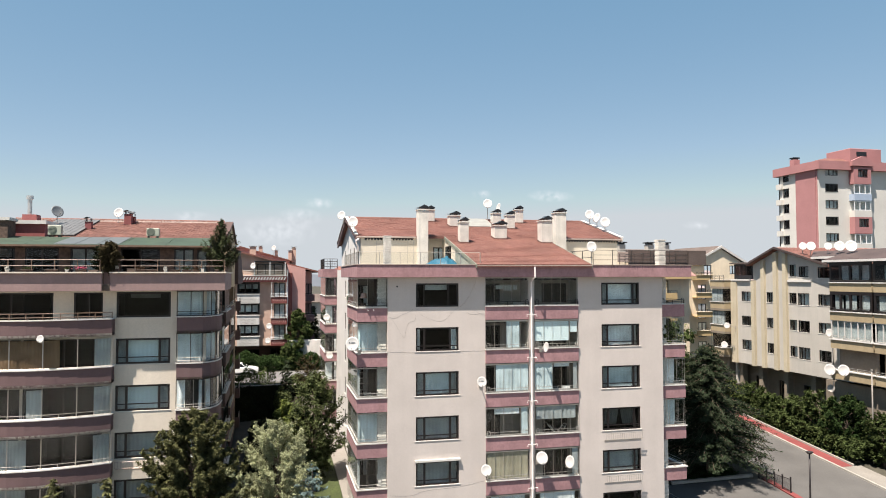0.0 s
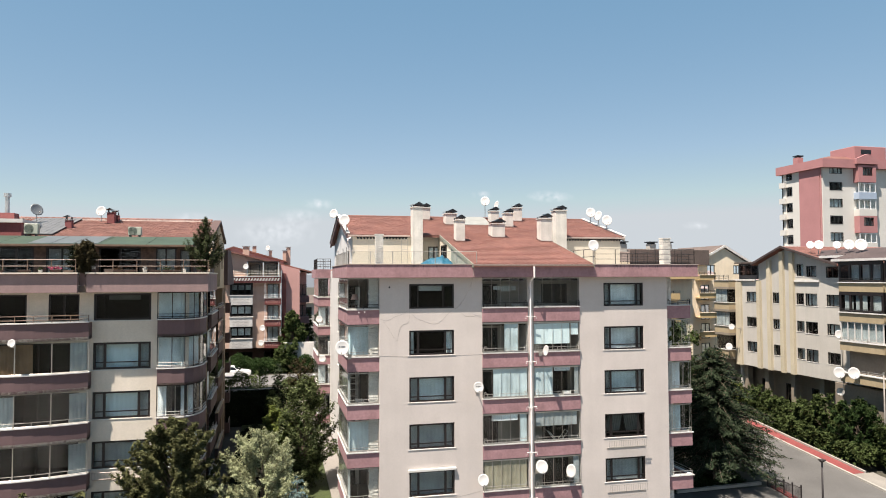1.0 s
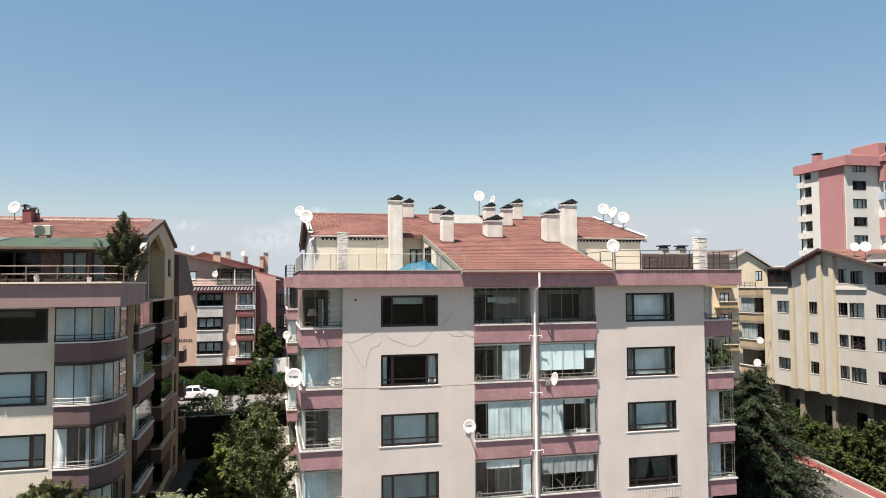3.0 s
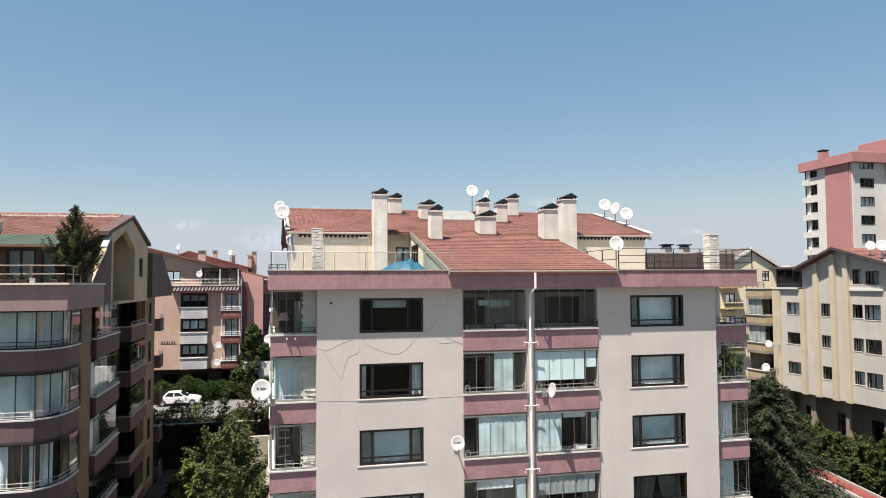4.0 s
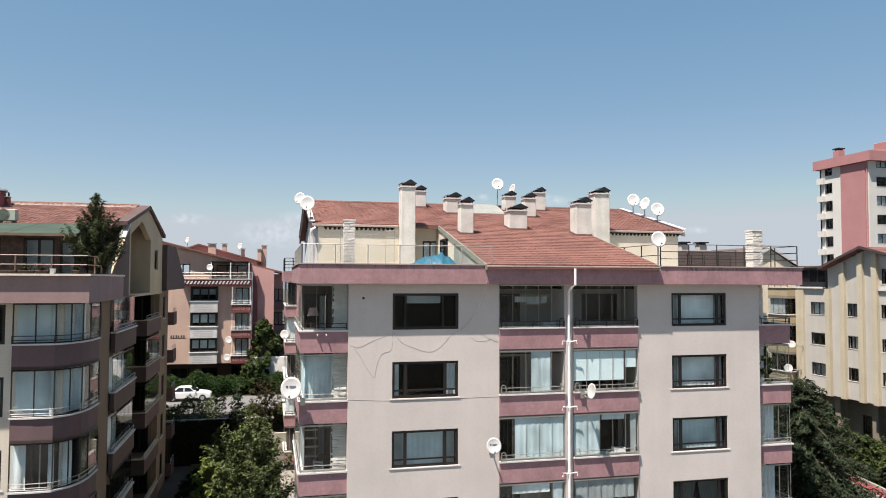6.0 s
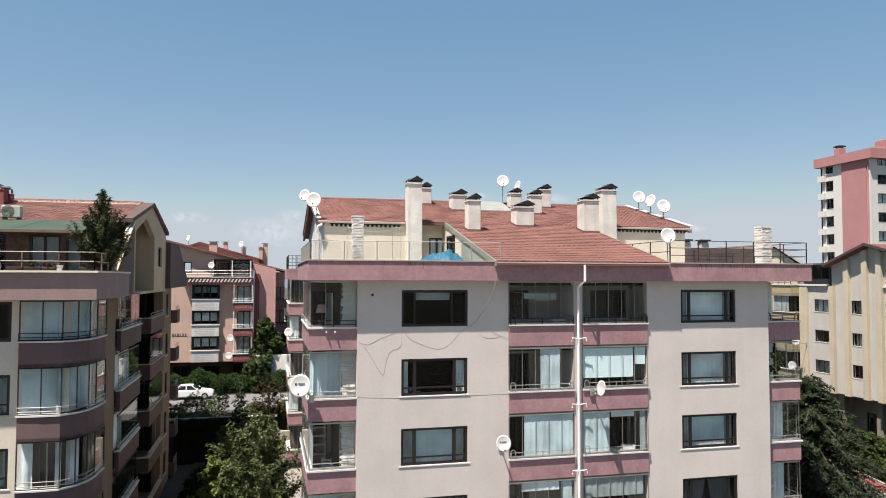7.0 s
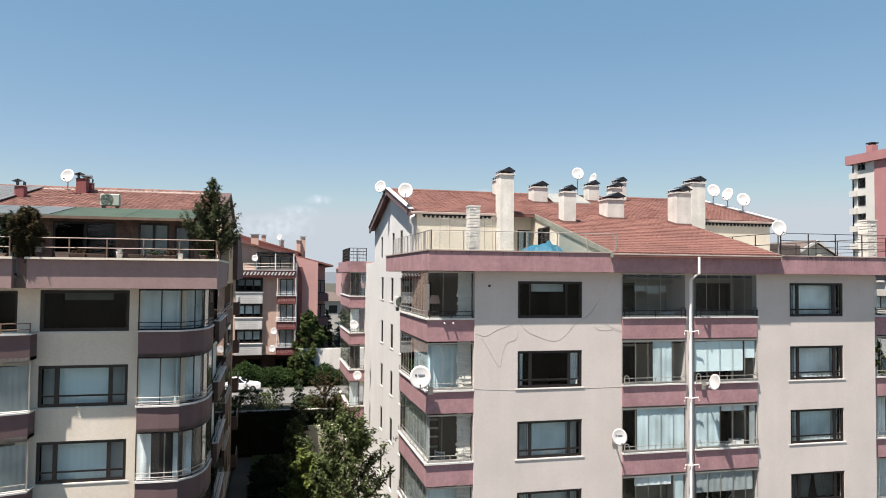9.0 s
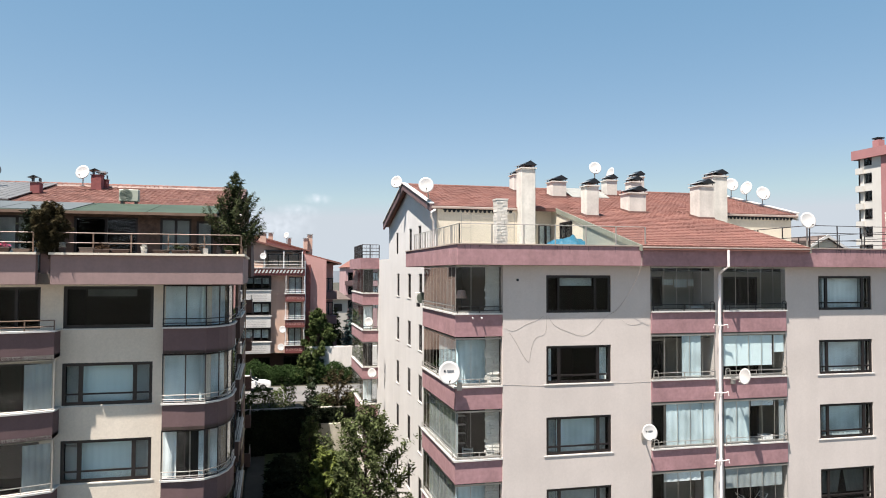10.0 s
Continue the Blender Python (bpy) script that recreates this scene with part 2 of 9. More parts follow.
# ---- mesh tools ----
class Shape:
    """Collects solids; f maps (along the wall, up, into the wall) or plain x, y, z to the world."""

    def __init__(self, f=None):
        self.v, self.q, self.f, self.tag = [], [], f or (lambda x, y, z: (x, y, z)), None

    def add(self, pts, faces):
        k = len(self.v)
        self.v += [self.f(*p) for p in pts]
        self.q += [tuple(k + i for i in q) for q in faces]
        return self

    def box(self, x0, x1, y0, y1, z0, z1):
        return self.add([(x0, y0, z0), (x1, y0, z0), (x1, y1, z0), (x0, y1, z0), (x0, y0, z1), (x1, y0, z1), (x1, y1, z1), (x0, y1, z1)],
                        [(3, 2, 1, 0), (4, 5, 6, 7), (0, 1, 5, 4), (1, 2, 6, 5), (2, 3, 7, 6), (3, 0, 4, 7)])

    def prism(self, ring_a, ring_b):
        n = len(ring_a)
        return self.add(list(ring_a) + list(ring_b), [tuple(range(n))[::-1], tuple(range(n, 2 * n))] +
                        [(i, (i + 1) % n, n + (i + 1) % n, n + i) for i in range(n)])

    def tube(self, pts, r, n=8, r_end=None):
        pts = [Vector(p) for p in pts]
        rings = []
        for i, p in enumerate(pts):
            d = (pts[min(i + 1, len(pts) - 1)] - pts[max(i - 1, 0)]).normalized()
            a = d.cross(Vector((0, 0, 1)) if abs(d.z) < 0.9 else Vector((1, 0, 0))).normalized()
            b = d.cross(a)
            rr = r if r_end is None else r + (r_end - r) * i / (len(pts) - 1)
            rings.append([p + (a * math.cos(2 * math.pi * j / n) + b * math.sin(2 * math.pi * j / n)) * rr for j in range(n)])
        faces = [tuple(range(n))[::-1], tuple(range((len(pts) - 1) * n, len(pts) * n))]
        for i in range(len(pts) - 1):
            faces += [(i * n + j, i * n + (j + 1) % n, (i + 1) * n + (j + 1) % n, (i + 1) * n + j) for j in range(n)]
        return self.add([tuple(p) for ring in rings for p in ring], faces)

    def rods(self, pts, r):
        """A square bar along each stretch of a path."""
        for a, b in zip(pts, pts[1:]):
            self.tube([a, b], r, 4)
        return self

    def wall(self, u0, u1, v0, v1, holes=(), thick=0.25, top=None):
        """A wall with openings: faces outside and inside, and the reveals round every opening. Coordinates are along, into, up."""
        us = sorted({u0, u1, *[h[0] for h in holes], *[h[1] for h in holes]})
        vs = sorted({v0, v1, *[h[2] for h in holes], *[h[3] for h in holes]})
        us = [u for u in us if u0 <= u <= u1]
        vs = [v for v in vs if v0 <= v <= v1]
        solid = {}
        for i in range(len(us) - 1):
            for j in range(len(vs) - 1):
                cu, cv = (us[i] + us[i + 1]) / 2, (vs[j] + vs[j + 1]) / 2
                solid[i, j] = not any(h[0] < cu < h[1] and h[2] < cv < h[3] for h in holes)
        ids, pts, faces = {}, [], []

        def at(i, j, d):
            if (i, j, d) not in ids:
                ids[i, j, d] = len(pts)
                pts.append((us[i], thick * d, vs[j]))
            return ids[i, j, d]
        for (i, j), s in solid.items():
            if not s:
                continue
            faces.append((at(i, j, 0), at(i + 1, j, 0), at(i + 1, j + 1, 0), at(i, j + 1, 0)))
            faces.append((at(i, j, 1), at(i, j + 1, 1), at(i + 1, j + 1, 1), at(i + 1, j, 1)))
            for di, dj, a, b in ((-1, 0, (i, j), (i, j + 1)), (1, 0, (i + 1, j + 1), (i + 1, j)), (0, -1, (i + 1, j), (i, j)), (0, 1, (i, j + 1), (i + 1, j + 1))):
                if not solid.get((i + di, j + dj), False):
                    faces.append((at(*a, 0), at(*b, 0), at(*b, 1), at(*a, 1))[::-1])
        return self.add(pts, faces)


def part(name, shape, mat, parent=None, label="", bevel=0.0, smooth=False, turn=True):
    """Links a shape as one mesh object, under a thing or a part if there is a parent."""
    me = bpy.data.meshes.new(name)
    me.from_pydata(shape.v, [], shape.q)
    if turn or bevel:
        bm = bmesh.new()
        bm.from_mesh(me)
        if turn:
            bmesh.ops.recalc_face_normals(bm, faces=bm.faces)
        if bevel:
            sharp = [e for e in bm.edges if len(e.link_faces) == 2 and e.calc_face_angle(0) > 0.5]
            bmesh.ops.bevel(bm, geom=sharp, offset=bevel, segments=1, affect="EDGES", clamp_overlap=True)
        bm.to_mesh(me)
        bm.free()
    if smooth:
        me.polygons.foreach_set("use_smooth", [True] * len(me.polygons))
    for one in (mat if isinstance(mat, (list, tuple)) else [mat]):
        me.materials.append(one)
    ob = new(name, me)
    if parent is not None:
        ob.parent = parent
        if parent.type == "EMPTY":
            ob.matrix_parent_inverse = parent.matrix_basis.inverted()
    if label:
        tagged(ob, label)
    return ob


def block(ring, z0, z1):
    """An upright solid on any outline in plan."""
    return Shape().prism([(x, y, z0) for x, y in ring], [(x, y, z1) for x, y in ring])


def thing(name, at, label, category, group="", kind=""):
    ob = new(name)
    ob.empty_display_size = 0.2
    ob.location = at
    return tagged(ob, label, category, group, kind)


def front(y):
    """A wall along x that faces the street (towards -y)."""
    return lambda u, d, v: (u, y + d, v)


def west(x):
    """A wall along y that faces -x."""
    return lambda u, d, v: (x + d, u, v)


def east(x):
    """A wall along y that faces +x."""
    return lambda u, d, v: (x - d, u, v)


def drape(name, f, u0, u1, v0, v1, d, mat, parent, fold=0.14, depth=0.02, sway=0.0):
    """A hanging curtain with folds."""
    s = Shape(f)
    n = max(4, int((u1 - u0) / fold * 4))
    pts, faces = [], []
    for i in range(n + 1):
        u = u0 + (u1 - u0) * i / n
        w = depth * math.sin(2 * math.pi * (u - u0) / fold) + 0.4 * depth * math.sin(2.3 * u + v0)
        for k, v in enumerate((v0, (v0 + v1) / 2, v1)):
            pts.append((u + sway * (1 - k / 2), d + w * (1.2 - 0.3 * k), v))
    for i in range(n):
        for k in range(2):
            faces.append((3 * i + k, 3 * i + 3 + k, 3 * i + 4 + k, 3 * i + 1 + k))
    s.add(pts, faces)
    return part(name, s, mat, parent, smooth=True, turn=False)


def window(parent, f, u0, u1, v0, v1, style="side_lights", frame=M_FRAME, curtain=None, inset=0.05, sill=True, sill_mat=M_WHITE, cover=1.0, bar=0.085, hang=0.32, sides=0.2, low=0.26):
    """A window set in its opening: frame with mullions, panes, sill and curtain."""
    w = u1 - u0
    cuts, bars = [u0, u1], {"side_lights": (sides, 1 - sides), "pair": (0.5,), "triple": (1 / 3, 2 / 3)}.get(style, ())
    edges = [u0 + bar] + [e for k in bars for e in (u0 + k * w - bar * 0.6, u0 + k * w + bar * 0.6)] + [u1 - bar]
    low = v0 + low * (v1 - v0)
    lights = []
    for a, b in zip(edges[::2], edges[1::2]):
        if style == "side_lights":
            lights += [(a, b, v0 + bar, low - 0.03), (a, b, low + 0.03, v1 - bar)]
        else:
            lights.append((a, b, v0 + bar, v1 - bar))
    shift = lambda u, d, v: f(u, d + inset, v)
    ob = part("window", Shape(shift).wall(u0, u1, v0, v1, lights, 0.07), frame, parent)
    for a, b, c, d in lights:
        g = part("pane", Shape(shift).box(a - 0.01, b + 0.01, 0.03, 0.042, c - 0.01, d + 0.01), M_GLASS, ob)
        g.visible_shadow = False
    if sill:
        part("sill", Shape(f).box(u0 - 0.10, u1 + 0.09, -0.028, inset, v0 - 0.05, v0 - 0.012), sill_mat, ob)
    if curtain is not None:
        lo = v0 + (v1 - v0) * (1 - cover)
        spans = ((0.02, sides, M_NET), (sides, 1 - sides, curtain), (1 - sides, 0.98, M_NET)) if style == "side_lights" else ((0.02, 0.98, curtain),)
        for a, b, mat in spans:
            drape("curtain", f, u0 + a * w + 0.01, u0 + b * w - 0.01, lo + 0.02, v1 - 0.02, inset + hang + 0.04, mat, ob, fold=0.24, depth=0.010)
    return ob


def railing(name, f, pts, base, top, mat, parent, bars=2, gap=1.1, r=0.022, label=""):
    """A rail along a path (u, d): posts and bars, each a piece of its own."""
    for (ua, da), (ub, db) in zip(pts, pts[1:]):
        length = math.hypot(ub - ua, db - da)
        n = max(1, round(length / gap))
        for i in range(n + 1):
            u, d = ua + (ub - ua) * i / n, da + (db - da) * i / n
            part("rail_post", Shape(f).box(u - r, u + r, d - r, d + r, base, top), mat, parent)
        for k in range(bars):
            v = top - (top - base) * k / max(1, bars)
            part(name, Shape(f).tube([(ua, da, v), (ub, db, v)], r * 0.9, 5), mat, parent, label)

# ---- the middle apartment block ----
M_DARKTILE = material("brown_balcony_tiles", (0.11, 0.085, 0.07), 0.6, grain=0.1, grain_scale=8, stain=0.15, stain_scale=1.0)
STOREY = 2.8
ROOF_S = 0.257                         # rise of the tiled slope per metre


def roof_z(y, eave_y=41.62, eave_z=18.42):
    return eave_z + ROOF_S * (y - eave_y)


def slab_tiles(shape, x0, x1, y0, y1, zf, w=0.26, run=0.36, thick=0.05):
    """Courses of clay tiles on a slope that climbs along +y (or along -y when y1 < y0): each tile tips up at its lower edge and has a rounded roll."""
    rng = random.Random(int(x0 * 100) + int(y0 * 10))
    n = max(1, round(abs(y1 - y0) / run))
    step = (y1 - y0) / n
    m = max(1, round((x1 - x0) / w))
    ww = (x1 - x0) / m
    for j in range(n):
        ya, yb = y0 + step * j, y0 + step * (j + 1.12)
        if j == n - 1:
            yb = y1
        shift = 0.0
        za, zb = zf(ya), zf(yb)
        for i in range(m):
            xa = x0 + ww * i + shift
            lift = thick + rng.uniform(-0.006, 0.012)
            g = ww * 0.04
            shape.add([(xa + g, ya, za + 0.012), (xa + ww - g, ya, za + 0.012), (xa + ww - g, ya, za + lift * 0.86), (xa + ww * 0.62, ya, za + lift * 1.12), (xa + ww * 0.3, ya, za + lift * 1.06), (xa + g, ya, za + lift * 0.86),
                       (xa + ww - g, yb, zb + 0.022), (xa + ww * 0.62, yb, zb + 0.032), (xa + ww * 0.3, yb, zb + 0.026), (xa + g, yb, zb + 0.022)],
                      [(0, 1, 2, 3, 4, 5), (2, 6, 7, 3), (3, 7, 8, 4), (4, 8, 9, 5)])


def metal_cowl(parent, x0, x1, y0, y1, z):
    """The chimney's cover: a light rim, four feet and a folded dark sheet."""
    rim = Shape().box(x0 - 0.05, x1 + 0.05, y0 - 0.05, y1 + 0.05, z, z + 0.07)
    part("rim", rim, M_CHIM, parent)
    s = Shape()
    for x in (x0 + 0.05, x1 - 0.05):
        for y in (y0 + 0.05, y1 - 0.05):
            s.box(x - 0.02, x + 0.02, y - 0.02, y + 0.02, z + 0.07, z + 0.22)
    xm = (x0 + x1) / 2
    w = x1 - x0
    a, b, xl, xr = z + 0.22, z + 0.42, x0 + 0.18 * w, x1 + 0.05
    xm = (xl + xr) / 2
    s.prism([(xl, y0 - 0.06, a), (xm, y0 - 0.06, b), (xr, y0 - 0.06, a), (xr - 0.03, y0 - 0.06, a - 0.05), (xl + 0.03, y0 - 0.06, a - 0.05)],
            [(xl, y1 + 0.06, a), (xm, y1 + 0.06, b), (xr, y1 + 0.06, a), (xr - 0.03, y1 + 0.06, a - 0.05), (xl + 0.03, y1 + 0.06, a - 0.05)])
    part("cowl", s, M_CAP, parent, "dark folded sheet-metal chimney cowl")
    s = Shape().prism([(x0 - 0.09, y0 - 0.06, z + 0.17), (xl + 0.02, y0 - 0.06, z + 0.26), (xl + 0.02, y0 - 0.06, z + 0.28), (x0 - 0.09, y0 - 0.06, z + 0.19)],
                      [(x0 - 0.09, y1 + 0.06, z + 0.17), (xl + 0.02, y1 + 0.06, z + 0.26), (xl + 0.02, y1 + 0.06, z + 0.28), (x0 - 0.09, y1 + 0.06, z + 0.19)])
    part("rain_plate", s, M_ZINC, parent)


def chimney(parent, x, y, w, base, top, deep=None, mat=None):
    d = deep or w
    s = Shape().box(x - w / 2, x + w / 2, y, y + d, base, top)
    c = part("chimney", s, mat or M_CHIM, parent, bevel=0.02)
    metal_cowl(c, x - w / 2, x + w / 2, y, y + d, top)
    if base > 18:
        z = roof_z(y)
        part("flashing", Shape().prism([(x - w / 2 - 0.05, y - 0.05, z), (x + w / 2 + 0.05, y - 0.05, z), (x + w / 2 + 0.05, y + d + 0.05, z + ROOF_S * d), (x - w / 2 - 0.05, y + d + 0.05, z + ROOF_S * d)],
                                       [(x - w / 2 - 0.012, y - 0.012, z + 0.13), (x + w / 2 + 0.012, y - 0.012, z + 0.13), (x + w / 2 + 0.012, y + d + 0.012, z + 0.13 + ROOF_S * d), (x - w / 2 - 0.012, y + d + 0.012, z + 0.13 + ROOF_S * d)]), M_FLASH, c)
    return c


def brick_stub(parent, x, y, w, base, top):
    """A flue stack of rough white split bricks in projecting courses."""
    rng = random.Random(int(x * 10))
    n = int((top - base) / 0.115)
    h = (top - base) / n
    core = part("brick_flue", Shape().box(x - w / 2 + 0.03, x + w / 2 - 0.03, y + 0.03, y + w - 0.03, base, top - 0.02), M_BRICK, parent, "flue stack of rough white split brick")
    part("cap", Shape().box(x - w / 2 - 0.03, x + w / 2 + 0.03, y - 0.03, y + w + 0.03, top, top + 0.06), M_BRICK, core)
    for i in range(n):
        z = base + h * i
        cut = x + w * rng.uniform(-0.25, 0.25)
        for a, b in ((x - w / 2 + rng.uniform(-0.015, 0.012), cut - 0.005), (cut + 0.005, x + w / 2 + rng.uniform(-0.012, 0.015))):
            e, tip = rng.uniform(0.0, 0.025), rng.uniform(0.0, 0.012)
            s = Shape().prism([(a, y - e, z + 0.008), (b, y - e * 0.5, z + 0.008), (b, y + w + e, z + 0.008), (a, y + w + e, z + 0.008)],
                              [(a, y - e * 0.6, z + h - 0.008 - tip), (b, y - e, z + h - 0.008), (b, y + w + e, z + h - 0.008), (a, y + w + e, z + h - 0.008 - tip)])
            part("brick", s, M_BRICK, core)


def folding_glass(parent, f, u0, u1, v0, v1, d=0.06, panels=5, frame=None):
    """Frameless folding balcony glass between two thin tracks."""
    s = Shape(f)
    s.box(u0, u1, d - 0.02, d + 0.03, v0, v0 + 0.05)
    s.box(u0, u1, d - 0.02, d + 0.03, v1 - 0.06, v1)
    step = (u1 - u0) / panels
    for i in range(panels + 1):
        u = u0 + step * i
        s.box(u - 0.008, u + 0.008, d - 0.006, d + 0.009, v0 + 0.05, v1 - 0.06)
    track = part("glazing_track", s, frame or M_STEEL, parent)
    for i in range(panels):
        g = part("pane", Shape(f).box(u0 + step * i + 0.014, u0 + step * (i + 1) - 0.014, d - 0.004, d + 0.006, v0 + 0.05, v1 - 0.06), M_GLASSB, parent)
        g.visible_shadow = False
    return track


def low_rail(parent, f, u0, u1, v, d, mat, hoops=True):
    """The low rail on a balcony's ledge, with hooped ends."""
    for k in (0.10, 0.26):
        part("low_rail", Shape(f).tube([(u0 + 0.05, d, v + k), (u1 - 0.05, d, v + k)], 0.016, 6), mat, parent)
    for u in (u0 + 0.08, (u0 + u1) / 2, u1 - 0.08):
        part("rail_post", Shape(f).box(u - 0.015, u + 0.015, d - 0.015, d + 0.015, v, v + 0.27), mat, parent)
    if hoops:
        for u in (u0 + 0.16, u1 - 0.16):
            bow = [(u - 0.11, d - 0.02, v)] + [(u - 0.11 * math.cos(a), d - 0.02, v + 0.25 + 0.13 * math.sin(a)) for a in [math.pi * i / 6 for i in range(7)]] + [(u + 0.11, d - 0.02, v)]
            part("rail_hoop", Shape(f).tube(bow, 0.018, 6), mat, parent)


main_house = thing("apartment_building", (15.6, 59.0, 1.6), "six-storey beige plaster apartment block with mauve balconies and red tiled roof", "building")
FY, FXL, FXR = 42.32, 6.08, 25.15
WIN_TOPS = [17.24 - STOREY * k for k in range(6)]
SIDE_X = 5.35
RIDGE_Y = 57.9
RIDGE_Z = roof_z(RIDGE_Y)
GROUND_M = 0.6

# street wall with its openings
holes = []
for zt in WIN_TOPS:
    holes += [(7.88, 10.67, zt - 1.49, zt), (20.61, 23.42, zt - 1.49, zt)]
wall_l = Shape(front(FY)).wall(FXL, 12.45, GROUND_M, 18.0, [h for h in holes if h[0] < 12], 0.28)
part("street_wall", wall_l, M_WALL, main_house)
wall_r = Shape(front(FY)).wall(18.92, FXR, GROUND_M, 18.0, [h for h in holes if h[0] > 12], 0.28)
part("street_wall", wall_r, M_WALL, main_house)
LEFT_DRAPES = [None, None, M_CURTAIN, M_NET, M_NET, M_NET]
RIGHT_DRAPES = [M_LACE, M_LACE, M_CURTAIN, None, M_NET, None]
for k, zt in enumerate(WIN_TOPS):
    w = window(main_house, front(FY), 7.88, 10.67, zt - 1.49, zt, "side_lights" if k else "plain", curtain=LEFT_DRAPES[k], sill=k > 0, bar=0.105, low=0.21)
    if k == 0:
        for u in (8.40, 9.98):
            part("mullion", Shape(front(FY)).box(u, u + 0.07, 0.06, 0.14, zt - 1.42, zt - 0.07), M_FRAME, w)
        part("blind", Shape(front(FY)).box(8.48, 9.96, 0.30, 0.32, zt - 0.42, zt - 0.1), M_NET, w, "half-lowered pale blind")
    if k == 1:
        drape("curtain", front(FY), 7.95, 8.2, zt - 1.45, zt - 0.05, 0.3, M_LACE, w, fold=0.1)
        drape("curtain", front(FY), 10.2, 10.6, zt - 1.45, zt - 0.05, 0.3, M_LACE, w, fold=0.1)
    window(main_house, front(FY), 20.61, 23.42, zt - 1.49, zt, curtain=RIGHT_DRAPES[k], sill=k > 0, bar=0.105, sides=0.16, low=0.21, hang=0.24)
    if k == 3:
        for a, b, sw in ((20.95, 21.98, -0.2), (22.04, 23.1, 0.2)):
            drape("curtain", front(FY), a, b, zt - 1.15, zt - 0.08, 0.34, M_GAUZE, main_house, fold=0.16, sway=sw)
# roller box over one window and window baskets
part("shutter_box", Shape(front(FY)).box(7.80, 10.75, -0.16, 0.0, WIN_TOPS[4] - 0.02, WIN_TOPS[4] + 0.14), M_WHITE, main_house, "white roller shutter box", bevel=0.02)
for k in (3, 4):
    s = Shape(front(FY))
    zb = WIN_TOPS[k] - 1.6
    for i in range(17):
        u = 20.75 + 2.6 * i / 16
        s.tube([(u, -0.02, zb - 0.55), (u, -0.30, zb - 0.45), (u, -0.34, zb - 0.02)], 0.014, 4)
    for d, v in ((-0.34, zb - 0.02), (-0.30, zb - 0.45), (-0.02, zb - 0.55)):
        s.tube([(20.72, d, v), (23.40, d, v)], 0.016, 4)
    part("window_basket", s, M_STEEL, main_house, "pale metal window-box basket")

# rooms behind the windows: floors, ceilings and inner walls, near-black in place of shade
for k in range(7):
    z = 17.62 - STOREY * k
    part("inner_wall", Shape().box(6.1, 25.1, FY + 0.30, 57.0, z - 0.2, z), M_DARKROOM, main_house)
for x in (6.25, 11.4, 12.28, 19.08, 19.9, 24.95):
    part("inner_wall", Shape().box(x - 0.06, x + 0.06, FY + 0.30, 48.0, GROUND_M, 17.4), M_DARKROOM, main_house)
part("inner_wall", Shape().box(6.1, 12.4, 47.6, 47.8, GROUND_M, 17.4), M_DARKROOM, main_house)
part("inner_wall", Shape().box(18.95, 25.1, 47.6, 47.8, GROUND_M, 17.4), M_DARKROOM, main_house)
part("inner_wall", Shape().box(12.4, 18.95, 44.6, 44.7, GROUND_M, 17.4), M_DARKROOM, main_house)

# the two stacks of glazed loggias in the middle
LOG = [(12.45, 15.42), (15.80, 18.92)]
log_pier = Shape(front(FY))
log_back_holes = []
for k in range(6):
    z = 14.86 - STOREY * k
    log_back_holes += [(12.88, 13.95, z + (1.05 if k == 0 else 0.62), z + 2.33), (16.95, 18.75, z + (1.05 if k == 0 else 0.1), z + 2.33)]
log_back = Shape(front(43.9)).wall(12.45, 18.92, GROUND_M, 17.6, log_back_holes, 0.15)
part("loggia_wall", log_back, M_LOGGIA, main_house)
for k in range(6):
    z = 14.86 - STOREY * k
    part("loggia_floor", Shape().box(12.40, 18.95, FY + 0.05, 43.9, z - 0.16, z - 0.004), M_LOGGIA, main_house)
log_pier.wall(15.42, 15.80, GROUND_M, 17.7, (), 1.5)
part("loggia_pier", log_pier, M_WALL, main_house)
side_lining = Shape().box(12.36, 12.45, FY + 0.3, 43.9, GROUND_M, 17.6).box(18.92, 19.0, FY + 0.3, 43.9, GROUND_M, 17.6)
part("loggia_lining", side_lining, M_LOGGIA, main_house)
# how each loggia is hung: list of (from, to, drop, curtain) in shares of its width and height
HUNG = {
    (0, 0): [], (0, 1): [],
    (1, 0): [(0.47, 0.80, 0.0, M_CURTAIN)], (1, 1): [(0.0, 0.8, 0.24, M_BLIND), (0.8, 0.99, 0.55, M_BLIND)],
    (2, 0): [(0.22, 1.0, 0.0, M_CURTAIN)], (2, 1): [(0.0, 0.42, 0.0, M_CURTAIN), (0.42, 0.8, 0.86, M_LACE), (0.86, 0.98, 0.0, M_NET)],
    (3, 0): [(0.8, 0.98, 0.0, M_CURTAIN), (0.18, 0.78, 0.78, M_LACE)], (3, 1): [(0.02, 0.94, 0.52, M_NET)],
    (4, 0): [(0.02, 0.98, 0.0, M_BEIGEDRAPE)], (4, 1): [(0.82, 0.98, 0.0, M_NET)],
    (5, 0): [(0.1, 0.9, 0.0, M_LACE)], (5, 1): [(0.1, 0.9, 0.0, M_LACE)],
}
